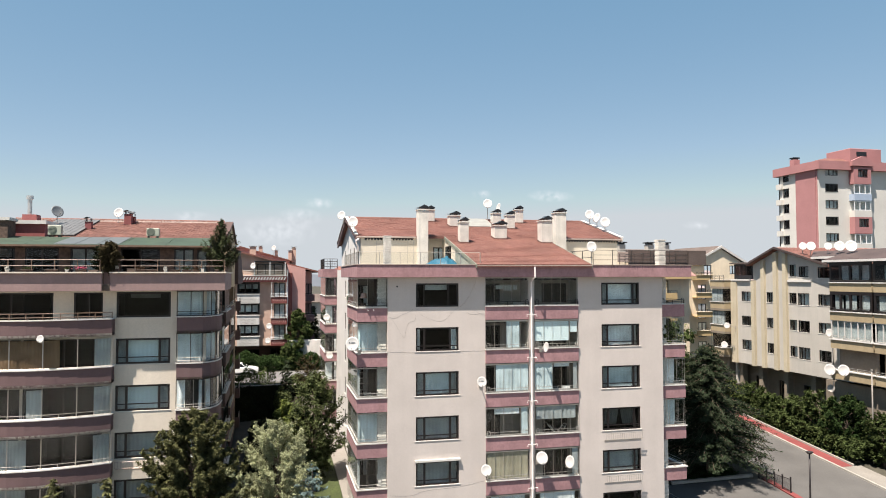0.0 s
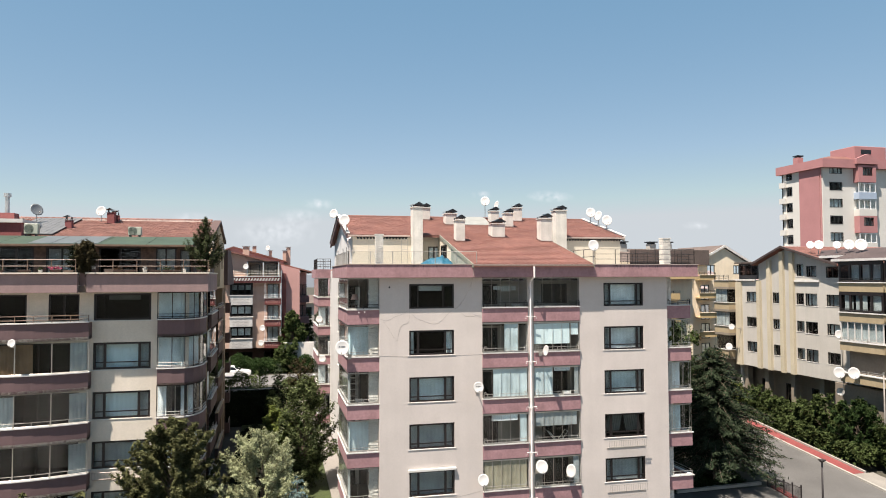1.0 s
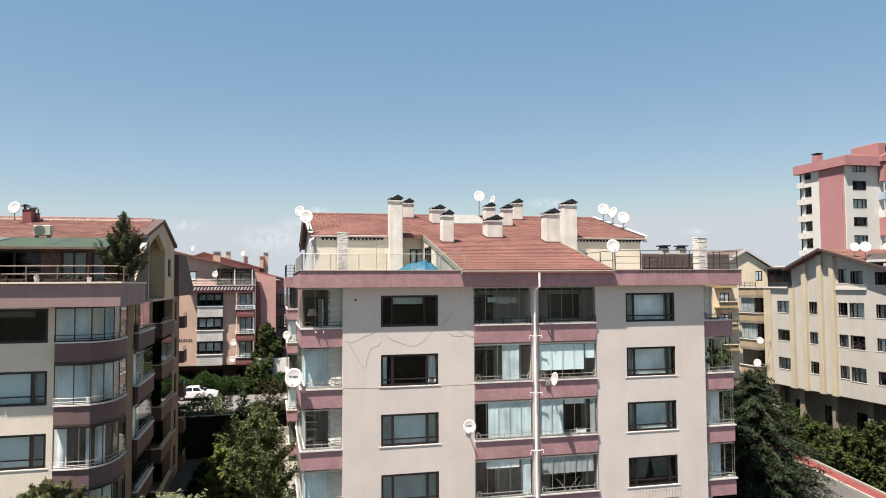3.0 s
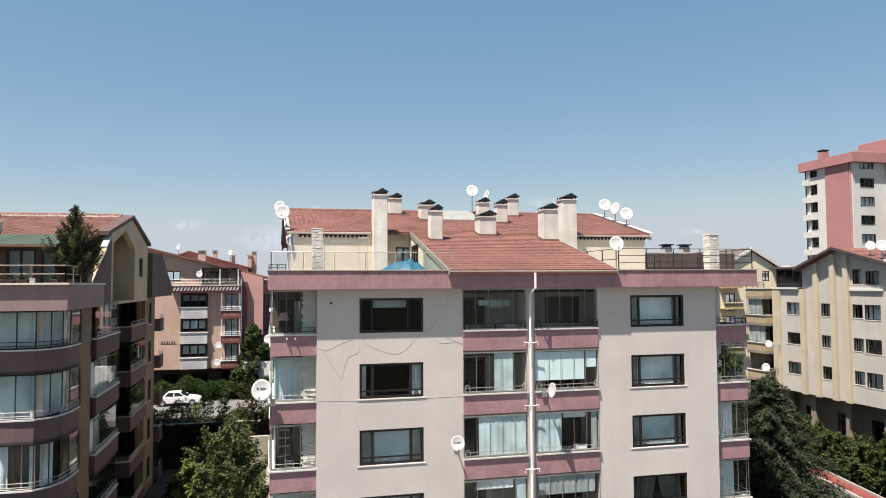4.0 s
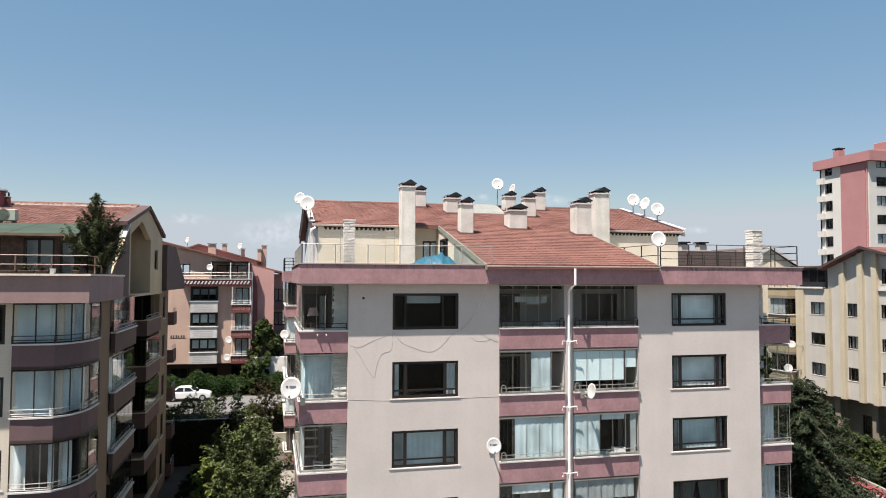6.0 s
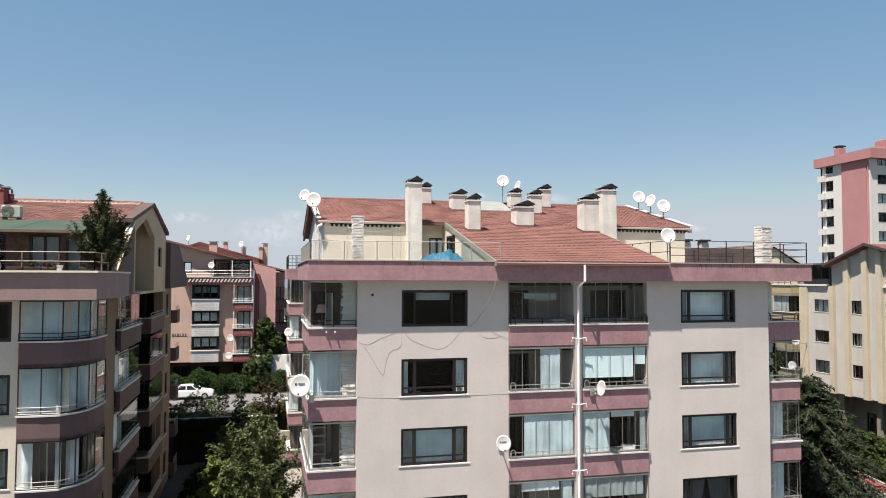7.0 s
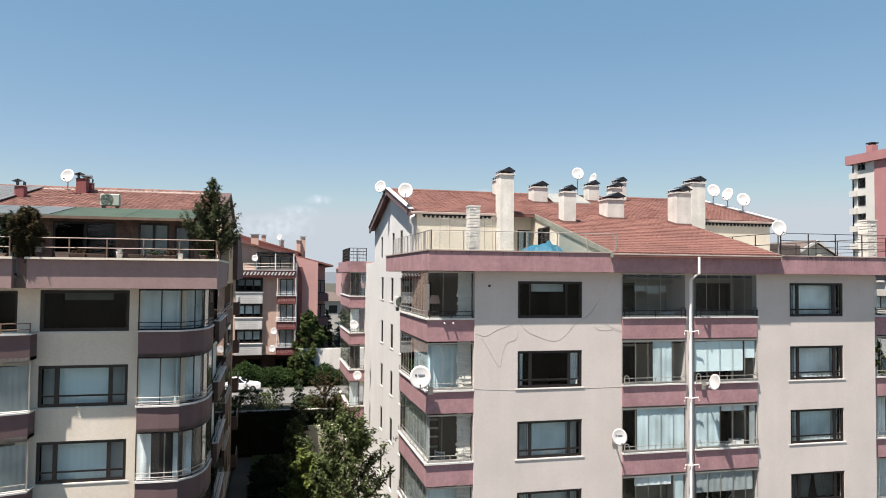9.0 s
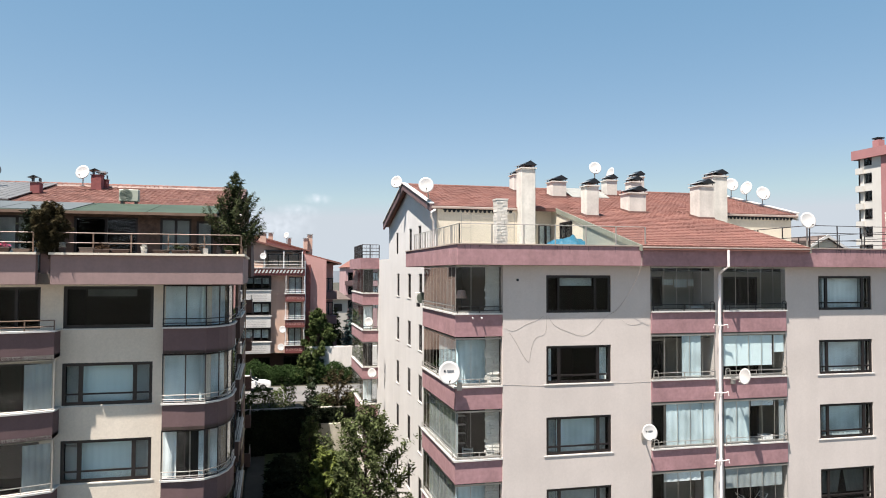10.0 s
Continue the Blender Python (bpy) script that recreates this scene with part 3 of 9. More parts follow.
for k in range(6):
    z = 14.86 - STOREY * k
    for j, (u0, u1) in enumerate(LOG):
        bal = part("balcony", Shape(front(FY)).box(u0, u1, -0.06, 0.14, z, z + 0.86), M_PINK, main_house, "mauve plaster balcony parapet", bevel=0.012)
        part("ledge", Shape(front(FY)).box(u0 - 0.01, u1 + 0.01, -0.13, 0.18, z + 0.864, z + 0.925), M_WHITE, bal)
        folding_glass(bal, front(FY), u0 + 0.02, u1 - 0.02, z + 0.93, z + 2.75, d=-0.02, panels=5)
        low_rail(bal, front(FY), u0, u1, z + 0.925, -0.10, M_RAIL if k == 0 else M_STEEL)
        top, bot = z + 2.70, z + 0.95
        for a, b, drop, mat in HUNG[k, j]:
            if mat is M_BLIND:
                part("blind", Shape(front(FY)).box(u0 + 0.05 + (u1 - u0) * a, u0 + (u1 - u0) * b - 0.05, 0.055, 0.065, bot + (top - bot) * drop, top), mat, bal, "pale blue roller blind")
            else:
                drape("curtain", front(FY), u0 + 0.05 + (u1 - u0) * a, u0 + (u1 - u0) * b - 0.05, bot + (top - bot) * drop, top, 0.03, mat, bal, fold=0.30, depth=0.010)
        for (a, b, c, d) in [h for h in log_back_holes if z < h[2] < z + 2 and u0 < h[0] < u1]:
            window(main_house, front(43.9), a, b, c, d, "pair", sill=False, inset=0.02)

# corner balconies on both sides, wrapped round the corner
BAL_L, BAL_R, BAL_BACK = 4.18, 27.02, 48.4
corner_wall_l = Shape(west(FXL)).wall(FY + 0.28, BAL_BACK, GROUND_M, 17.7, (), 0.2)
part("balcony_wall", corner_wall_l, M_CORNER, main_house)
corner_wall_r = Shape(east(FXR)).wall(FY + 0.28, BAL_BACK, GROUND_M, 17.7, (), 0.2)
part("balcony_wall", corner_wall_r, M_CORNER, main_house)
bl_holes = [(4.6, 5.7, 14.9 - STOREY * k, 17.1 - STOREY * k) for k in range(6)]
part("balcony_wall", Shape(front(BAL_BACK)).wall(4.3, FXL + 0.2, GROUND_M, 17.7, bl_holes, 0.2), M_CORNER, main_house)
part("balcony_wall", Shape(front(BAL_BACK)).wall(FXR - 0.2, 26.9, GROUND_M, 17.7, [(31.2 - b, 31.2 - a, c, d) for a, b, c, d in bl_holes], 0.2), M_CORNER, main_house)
part("inner_walls", Shape().box(4.4, 5.34, BAL_BACK + 0.22, BAL_BACK + 0.3, GROUND_M, 17.5).box(26.01, 26.85, BAL_BACK + 0.22, BAL_BACK + 0.3, GROUND_M, 17.5), M_DARKROOM, main_house)
for a, b, c, d in bl_holes:
    window(main_house, front(BAL_BACK), a, b, c, d, "pair", sill=False, inset=0.03)
    window(main_house, front(BAL_BACK), 31.2 - b, 31.2 - a, c, d, "pair", sill=False, inset=0.03)
# rough white brick cladding at the corner of the street wall, seen inside the balconies
for x0, x1 in ((5.50, 6.06), (25.17, 25.7)):
    clad = part("brick_cladding", Shape().box(x0 + 0.05, x1 - 0.01, FY + 0.47, FY + 0.62, 2.0, 17.6), M_BRICK, main_house, "rough white brick cladding")
    rng = random.Random(5)
    z = 2.0
    while z < 17.5:
        if (z - 14.86) % STOREY > 0.8:
            cut = x0 + (x1 - x0) * rng.uniform(0.3, 0.7)
            for a, b in ((x0 + rng.uniform(-0.05, 0.07), cut - 0.006), (cut + 0.006, x1)):
                e, tip = rng.uniform(0, 0.06), rng.uniform(-0.01, 0.01)
                part("brick", Shape().prism([(a, FY + 0.43 - e, z), (b, FY + 0.43 - e, z), (b, FY + 0.469, z), (a, FY + 0.469, z)],
                                            [(a, FY + 0.44 - e, z + 0.094 + tip), (b, FY + 0.43 - e * 0.6, z + 0.094), (b, FY + 0.469, z + 0.094), (a, FY + 0.469, z + 0.094 + tip)]), M_BRICK, clad)
        z += 0.105
SIDE_HUNG = [(), (M_CURTAIN,), (), (M_CURTAIN,), (), (M_CURTAIN,)]
for k in range(6):
    z = 14.86 - STOREY * k
    for side in (0, 1):
        xo, xi = (BAL_L, FXL) if side == 0 else (BAL_R, FXR)
        sgn = 1 if side == 0 else -1
        lo, hi = min(xo, xi), max(xo, xi)
        FB = FY + (0.16 if side == 0 else 0.34)
        xa, xb, xc = xo + sgn * 0.18, xo - sgn * 0.06, xo + sgn * 0.2
        bal = part("balcony", block([(xi, FB - 0.10), (xo, FB - 0.10), (xo, BAL_BACK), (xa, BAL_BACK), (xa, FB + 0.08), (xi, FB + 0.08)], z, z + 0.84), M_PINK, main_house, "mauve plaster corner balcony")
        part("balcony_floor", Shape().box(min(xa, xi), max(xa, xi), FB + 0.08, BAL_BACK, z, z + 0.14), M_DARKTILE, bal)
        part("ledge", block([(xi, FB - 0.17), (xb, FB - 0.17), (xb, BAL_BACK), (xc, BAL_BACK), (xc, FB + 0.10), (xi, FB + 0.10)], z + 0.844, z + 0.91), M_WHITE, bal)
        fmap = west(xo) if side == 0 else east(xo)
        if side == 0 or k in (1, 2, 3):
            folding_glass(bal, front(FB), lo + 0.03, hi - 0.03, z + 0.92, z + 2.74, d=-0.02, panels=3)
            folding_glass(bal, fmap, FB + 0.12, BAL_BACK - 0.05, z + 0.92, z + 2.74, d=0.06, panels=9)
        low_rail(bal, front(FB), lo, hi, z + 0.91, -0.13, M_RAIL if k == 0 else M_STEEL, hoops=k == 0 and side == 1)
        low_rail(bal, fmap, FB + 0.1, BAL_BACK, z + 0.91, -0.02, M_STEEL, hoops=False)
        for mat in SIDE_HUNG[k] if side == 0 else {2: (M_LACE,), 3: (M_CURTAIN,)}.get(k, ()):
            drape("curtain", front(FB), lo + 0.15, hi - 0.55, z + 0.80, z + 2.62, 0.42, mat, bal, fold=0.22, depth=0.02)
        if side == 0 and k:
            drape("curtain", fmap, FB + 0.3, BAL_BACK - (2.5 if k == 1 else 0.6), z + 0.75, z + 2.58, 0.22, M_CURTAIN if k == 1 else M_NET, bal, fold=0.4, depth=0.02)

# side walls with their small windows (towards the gap and the road)
side_holes = []
for k in range(6):
    zt = 17.27 - STOREY * k
    for y in (54.0, 57.2, 61.0):
        side_holes.append((y, y + 0.95, zt - 1.45, zt))
attic = [(57.0, 57.8, 18.55, 19.95), (54.3, 55.1, 18.55, 19.95), (61.5, 62.3, 18.55, 19.95)]
yA, yB = 50.6, 2 * RIDGE_Y - 50.6
part("side_wall", Shape(west(SIDE_X)).wall(BAL_BACK + 0.2, 70.2, GROUND_M, 18.3, side_holes, 0.25), M_SIDE, main_house)
part("side_wall", Shape(east(26.0)).wall(BAL_BACK + 0.2, 70.2, GROUND_M, 18.3, side_holes, 0.25), M_SIDE, main_house)
for a, b, c, d in side_holes:
    window(main_house, west(SIDE_X), a, b, c, d, "pair", bar=0.06, curtain=None)
# gable walls of the roof storey
for f in (west(SIDE_X), east(26.0)):
    s = Shape(f).wall(yA, yB, 18.3, roof_z(yA) - 0.2, attic, 0.25)
    s.prism([(yA, 0, roof_z(yA) - 0.2), (yB, 0, roof_z(yA) - 0.2), (RIDGE_Y, 0, RIDGE_Z - 0.2)], [(yA, 0.25, roof_z(yA) - 0.2), (yB, 0.25, roof_z(yA) - 0.2), (RIDGE_Y, 0.25, RIDGE_Z - 0.2)])
    part("gable_wall", s, M_SIDE, main_house)
    for a, b, c, d in attic:
        window(main_house, f, a, b, c, d, "pair", bar=0.06, sill=False)
# back wall of the block
part("back_wall", Shape(front(70.2)).wall(SIDE_X, 26.0, GROUND_M, 18.3, (), 0.25), M_SIDE, main_house)
# back corner bays
BX = 4.15
for k in range(6):
    z = 14.86 - STOREY * k
    bal = part("balcony", block([(SIDE_X, 70.0), (BX, 70.0), (BX, 77.4), (BX + 0.2, 77.4), (BX + 0.2, 70.2), (SIDE_X, 70.2)], z, z + 0.84), M_PINK, main_house, "mauve plaster corner balcony")
    part("balcony_floor", Shape().box(BX + 0.2, SIDE_X, 70.2, 77.4, z, z + 0.14), M_DARKTILE, bal)
    part("ledge", block([(SIDE_X, 69.94), (BX - 0.05, 69.94), (BX - 0.05, 77.4), (BX + 0.25, 77.4), (BX + 0.25, 70.24), (SIDE_X, 70.24)], z + 0.844, z + 0.91), M_WHITE, bal)
    folding_glass(bal, front(70.06), BX + 0.05, SIDE_X - 0.05, z + 0.92, z + 2.74, panels=3)
    folding_glass(bal, west(BX), 70.2, 77.3, z + 0.92, z + 2.74, panels=8)
    low_rail(bal, front(70.0), BX, SIDE_X, z + 0.91, -0.05, M_RAIL, hoops=False)
    if k in (1, 3):
        drape("curtain", front(70.06), BX + 0.1, SIDE_X - 0.45, z + 0.93, z + 2.7, 0.25, M_LACE, bal, fold=0.25)
part("balcony_wall", Shape().box(BX + 0.25, SIDE_X, 73.0, 73.2, GROUND_M, 17.6), M_CORNER, main_house)
s = Shape().prism([(x, y, 17.62) for x, y in ((BX - 0.2, 69.7), (SIDE_X, 69.7), (SIDE_X, 70.0), (BX + 0.05, 70.0), (BX + 0.05, 77.6), (BX - 0.2, 77.6))], [(x, y, 18.44) for x, y in ((BX - 0.2, 69.7), (SIDE_X, 69.7), (SIDE_X, 70.0), (BX + 0.05, 70.0), (BX + 0.05, 77.6), (BX - 0.2, 77.6))])
back_band = part("parapet_band", s, M_PINK, main_house)
part("terrace_floor", Shape().box(BX + 0.05, SIDE_X, 70.0, 77.6, 17.62, 17.75), M_FLOOR, main_house)
railing("terrace_rail", front(69.8), [(BX - 0.1, 5.0), (BX - 0.1, 0.0), (SIDE_X, 0.0)], 18.44, 19.45, M_RAIL, back_band, bars=4, gap=0.6, r=0.03)
for i in range(20):
    part("baluster", Shape().box(BX - 0.12, BX - 0.10, 70.0 + 0.25 * i, 70.02 + 0.25 * i, 18.44, 19.42), M_RAIL, back_band)
for i in range(4):
    part("baluster", Shape().box(BX + 0.2 + 0.25 * i, BX + 0.22 + 0.25 * i, 69.79, 69.81, 18.44, 19.42), M_RAIL, back_band)
for x in (4.85, 5.2):
    part("drain_spout", Shape().tube([(x, 42.5, 15.62), (x, 42.22, 15.57)], 0.03, 8), M_PIPE, main_house)

# mauve parapet band round the roof terraces
BY, BZ0, BZ1 = 41.80, 17.62, 18.40
s = block([(4.09, BY), (27.13, BY), (27.13, 52.2), (26.88, 52.2), (26.88, BY + 0.25), (4.34, BY + 0.25), (4.34, 52.2), (4.09, 52.2)], BZ0, BZ1)
band = part("parapet_band", s, M_PINK, main_house, "weathered mauve parapet band", bevel=0.015)
# dark drip marks below the coping, thickest at the road end
M_DRIP = material("dark_drip_marks", (0.16, 0.105, 0.105), 0.95, grain=0.3, grain_scale=20)
drng = random.Random(4)
for lo, hi, count, most in ((21.0, 27.0, 46, 0.42), (4.3, 8.4, 16, 0.22), (8.4, 12.0, 12, 0.3)):
    s = Shape()
    for i in range(count):
        u, w, h = drng.uniform(lo, hi), drng.uniform(0.008, 0.026), drng.uniform(0.06, most)
        lean, top = drng.uniform(-0.03, 0.03), BZ1 - drng.uniform(0.0, 0.04)
        s.add([(u - w, BY - 0.0025, top), (u + w, BY - 0.0025, top), (u + lean + w * 0.5, BY - 0.0025, top - h * 0.6), (u + lean, BY - 0.0025, top - h), (u + lean - w * 0.4, BY - 0.0025, top - h * 0.55)], [(0, 4, 3, 2, 1)])
    tagged(part("drip_marks", s, M_DRIP, band, turn=False), "dark drip marks on the parapet", kind="stuff")
part("coping", block([(4.05, BY - 0.04), (11.72, BY - 0.04), (11.72, BY + 0.29), (4.38, BY + 0.29), (4.38, 52.2), (4.05, 52.2)], BZ1 + 0.003, BZ1 + 0.05), M_GUTTER, band)
part("coping", block([(19.67, BY - 0.04), (27.17, BY - 0.04), (27.17, 52.2), (26.84, 52.2), (26.84, BY + 0.29), (19.67, BY + 0.29)], BZ1 + 0.003, BZ1 + 0.05), M_GUTTER, band)
part("terrace_floor", Shape().box(4.3, 26.9, BY + 0.2, 53.0, 17.62, 17.76), M_FLOOR, main_house)

# roof: tiled front slope with a central tongue down to the eaves, plain back slope
XL, XR = 11.72, 19.62
RX0, RX1 = 5.02, 26.38
TERR_Y = 50.35
s = Shape()


def slope_slab(shape, x0, x1, y0, y1, t=0.14):
    shape.prism([(x0, y0, roof_z(y0) - t), (x1, y0, roof_z(y0) - t), (x1, y0, roof_z(y0)), (x0, y0, roof_z(y0))],
                [(x0, y1, roof_z(y1) - t), (x1, y1, roof_z(y1) - t), (x1, y1, roof_z(y1)), (x0, y1, roof_z(y1))])


slope_slab(s, XL, XR, 41.62, TERR_Y)
slope_slab(s, RX0, RX1, TERR_Y, RIDGE_Y)
yb = 2 * RIDGE_Y - TERR_Y
s.prism([(RX0, RIDGE_Y, RIDGE_Z - 0.14), (RX1, RIDGE_Y, RIDGE_Z - 0.14), (RX1, RIDGE_Y, RIDGE_Z), (RX0, RIDGE_Y, RIDGE_Z)],
        [(RX0, yb, roof_z(TERR_Y) - 0.14), (RX1, yb, roof_z(TERR_Y) - 0.14), (RX1, yb, roof_z(TERR_Y)), (RX0, yb, roof_z(TERR_Y))])
roof = part("roof", s, M_TILE, main_house, "red clay tile roof")
TILE_ROWS, TILE_RUN, TILE_N = 9, 0.36, 31
TILE_Y1 = 41.62 + TILE_ROWS * TILE_RUN
s = Shape()
slab_tiles(s, RX0 + 0.1, RX1 - 0.1, TERR_Y, RIDGE_Y, lambda y: roof_z(y))
slab_tiles(s, XL, XR, TILE_Y1, TERR_Y, lambda y: roof_z(y))
tagged(part("roof_tiles", s, M_TILE, roof, turn=False), "courses of red clay roof tiles", kind="stuff")
s = Shape()
n = 60
for i in range(n):
    x = RX0 + (RX1 - RX0) * i / n
    w = (RX1 - RX0) / n
    s.prism([(x, RIDGE_Y + 0.16 * math.cos(a), RIDGE_Z + 0.01 + 0.11 * math.sin(a)) for a in [math.pi * k / 4 for k in range(5)]],
            [(x + w * 0.96, RIDGE_Y + 0.14 * math.cos(a), RIDGE_Z + 0.02 + 0.09 * math.sin(a)) for a in [math.pi * k / 4 for k in range(5)]])
part("ridge_tiles", s, M_TILE, roof)
# gutters, soffits, verges
part("gutter", Shape().box(XL - 0.02, XR + 0.05, 41.61, 41.72, roof_z(41.62) - 0.085, roof_z(41.62) - 0.005), M_GUTTER, main_house, bevel=0.02)
for xa, xb in ((RX0, 9.5), (21.45, RX1)):
    part("gutter", Shape().box(xa, xb, TERR_Y - 0.12, TERR_Y + 0.02, roof_z(TERR_Y) - 0.13, roof_z(TERR_Y) - 0.01), M_GUTTER, main_house, bevel=0.02)
for x0, x1 in ((RX0 + 0.6, 9.3), (21.5, RX1 - 0.3)):
    s = Shape().box(x0, x1, TERR_Y - 0.05, TERR_Y - 0.01, roof_z(TERR_Y) - 0.18, roof_z(TERR_Y) - 0.135)
    n = int((x1 - x0) / 0.22)
    for i in range(n):
        u = x0 + (x1 - x0) * i / n
        s.prism([(u, TERR_Y - 0.05, roof_z(TERR_Y) - 0.14), (u + 0.2, TERR_Y - 0.05, roof_z(TERR_Y) - 0.14), (u + 0.14, TERR_Y - 0.05, roof_z(TERR_Y) - 0.30), (u + 0.06, TERR_Y - 0.05, roof_z(TERR_Y) - 0.30)],
                [(u, TERR_Y - 0.01, roof_z(TERR_Y) - 0.14), (u + 0.2, TERR_Y - 0.01, roof_z(TERR_Y) - 0.14), (u + 0.14, TERR_Y - 0.01, roof_z(TERR_Y) - 0.30), (u + 0.06, TERR_Y - 0.01, roof_z(TERR_Y) - 0.30)])
    part("eave_valance", s, M_CAP, main_house, "dark scalloped eave board")
for x, mat in ((RX0, M_MAUVE), (RX1, M_WHITE)):
    s = Shape()
    for ya, yb2 in ((TERR_Y - 0.05, RIDGE_Y), (2 * RIDGE_Y - TERR_Y, RIDGE_Y)):
        za = roof_z(TERR_Y)
        s.prism([(x - 0.06, ya, za - 0.30), (x + 0.06, ya, za - 0.30), (x + 0.06, ya, za + 0.10), (x - 0.06, ya, za + 0.10)],
                [(x - 0.06, yb2, RIDGE_Z - 0.30), (x + 0.06, yb2, RIDGE_Z - 0.30), (x + 0.06, yb2, RIDGE_Z + 0.10), (x - 0.06, yb2, RIDGE_Z + 0.10)])
    v = part("verge_board", s, mat, main_house)
    s = Shape()
    for ya in (TERR_Y - 0.05, 2 * RIDGE_Y - TERR_Y):
        za = roof_z(TERR_Y)
        s.prism([(x - 0.12, ya, za + 0.103), (x + 0.14, ya, za + 0.103), (x + 0.14, ya, za + 0.15), (x - 0.12, ya, za + 0.15)],
                [(x - 0.12, RIDGE_Y, RIDGE_Z + 0.103), (x + 0.14, RIDGE_Y, RIDGE_Z + 0.103), (x + 0.14, RIDGE_Y, RIDGE_Z + 0.15), (x - 0.12, RIDGE_Y, RIDGE_Z + 0.15)])
    part("flashing", s, M_WHITE, v)
# terrace walls under the slope
s = Shape(front(TERR_Y + 0.03)).wall(SIDE_X, 9.9, 17.7, roof_z(TERR_Y) - 0.14, (), 0.2)
part("terrace_wall", s, M_TERRACE, main_house)
s = Shape(front(51.1)).wall(9.9, XL, 17.7, roof_z(51.1) - 0.12, [(10.98, 11.85, 17.76, 19.9)], 0.2)
part("terrace_wall", s, M_TERRACE, main_house)
window(main_house, front(51.1), 10.98, 11.85, 17.76, 19.9, "pair", sill=False, inset=0.02, curtain=M_LACE, hang=0.1)
part("terrace_wall", Shape().box(9.7, 9.9, 50.6, 51.1, 17.7, roof_z(50.6) - 0.14), M_TERRACE, main_house)
s = Shape(front(TERR_Y + 0.03)).wall(19.6, 26.0, 17.7, roof_z(TERR_Y) - 0.14, (), 0.2)
part("terrace_wall", s, M_TERRACE, main_house)
M_CHEEK = material("pale_grey_green_panel", (0.27, 0.28, 0.24), 0.7, stain=0.1, stain_scale=1.2)
for x in (XL, XR - 0.15):
    for y0, y1, mat in ((42.15, 47.2, M_CHEEK), (47.2, 52.2, M_TERRACE)):
        s = Shape().prism([(x, y0, 17.76), (x, y1, 17.76), (x, y1, roof_z(y1) - 0.15), (x, y0, roof_z(y0) - 0.15)],
                          [(x + 0.15, y0, 17.76), (x + 0.15, y1, 17.76), (x + 0.15, y1, roof_z(y1) - 0.15), (x + 0.15, y0, roof_z(y0) - 0.15)])
        part("cheek_wall", s, mat, main_house)
# near-black sheet stands in for the dim room behind the window
part("window_reveal", Shape().box(XL - 0.02, XL - 0.004, 48.42, 49.73, 18.62, 19.88), M_DARKROOM, main_house)
window(main_house, west(XL - 0.13), 48.4, 49.75, 18.6, 19.9, "pair", sill=False, inset=0.02)
M_VERGE = material("grey_green_verge_board", (0.20, 0.21, 0.17), 0.7, stain=0.12, stain_scale=2.0)
for x in (XL - 0.06, XR):
    s = Shape()
    s.prism([(x, 41.62, roof_z(41.62) - 0.20), (x + 0.06, 41.62, roof_z(41.62) - 0.20), (x + 0.06, 41.62, roof_z(41.62) + 0.03), (x, 41.62, roof_z(41.62) + 0.03)],
            [(x, TERR_Y, roof_z(TERR_Y) - 0.20), (x + 0.06, TERR_Y, roof_z(TERR_Y) - 0.20), (x + 0.06, TERR_Y, roof_z(TERR_Y) + 0.03), (x, TERR_Y, roof_z(TERR_Y) + 0.03)])
    part("verge_board", s, M_VERGE, main_house)
# chimneys on the slope: x, y of the front, width, top
CHIMNEYS = [(9.93, 49.75, 0.76, 22.62), (20.75, 49.4, 0.88, 22.55), (12.62, 48.0, 0.66, 21.60), (15.90, 49.5, 0.98, 21.50), (19.10, 48.2, 0.86, 21.82),
            (13.55, 54.3, 0.88, 22.62), (11.9, 56.4, 0.82, 23.25), (18.15, 53.7, 0.70, 22.68), (19.85, 56.4, 0.72, 23.40), (17.55, 55.6, 0.72, 23.0)]
for i, (x, y, w, top) in enumerate(CHIMNEYS):
    chimney(main_house, x, y, w, 17.76 if i < 2 else roof_z(y) - 0.1, top)
brick_stub(main_house, 6.12, 42.55, 0.44, 18.2, 20.2)
brick_stub(main_house, 25.40, 42.65, 0.52, 18.2, 20.15)
# pale ribbed cover on the slope, sheet by sheet
for i in range(10):
    x, w = 14.5 + 0.24 * i, 0.225
    arch = [(54.6 + 3.6 * k / 8, roof_z(54.6 + 3.6 * k / 8) + 0.08 + 0.22 * math.sin(math.pi * k / 8)) for k in range(9)]
    ring = arch + [(y, z - 0.04) for y, z in reversed(arch)]
    part("cover_sheet", Shape().prism([(x, y, z) for y, z in ring], [(x + w, y, z) for y, z in ring]), M_SHEET, roof, "pale ribbed sheet over the stair light")

# rain pipe down the middle with its elbows and brackets
s = Shape()
s.tube([(15.62, 41.60, 18.30), (15.62, 41.60, 17.62), (15.55, 41.85, 17.48), (15.55, 42.12, 17.36), (15.55, 42.14, 17.2), (15.55, 42.14, 0.9)], 0.055, 12)
pipe = part("rain_pipe", s, M_PIPE, main_house, "pinkish plastic rain pipe")
for k in range(6):
    z = 15.15 - STOREY * k
    for sx in (-1, 1):
        part("pipe_branch", Shape().tube([(15.55, 42.10, z), (15.55 + sx * 0.32, 42.06, z + 0.05), (15.55 + sx * 0.34, 42.06, z - 0.10)], 0.022, 6), M_PIPE, pipe)
    part("pipe_collar", Shape().tube([(15.55, 42.14, z - 0.12), (15.55, 42.14, z + 0.12)], 0.066, 10), M_PIPE, pipe)
s = Shape()
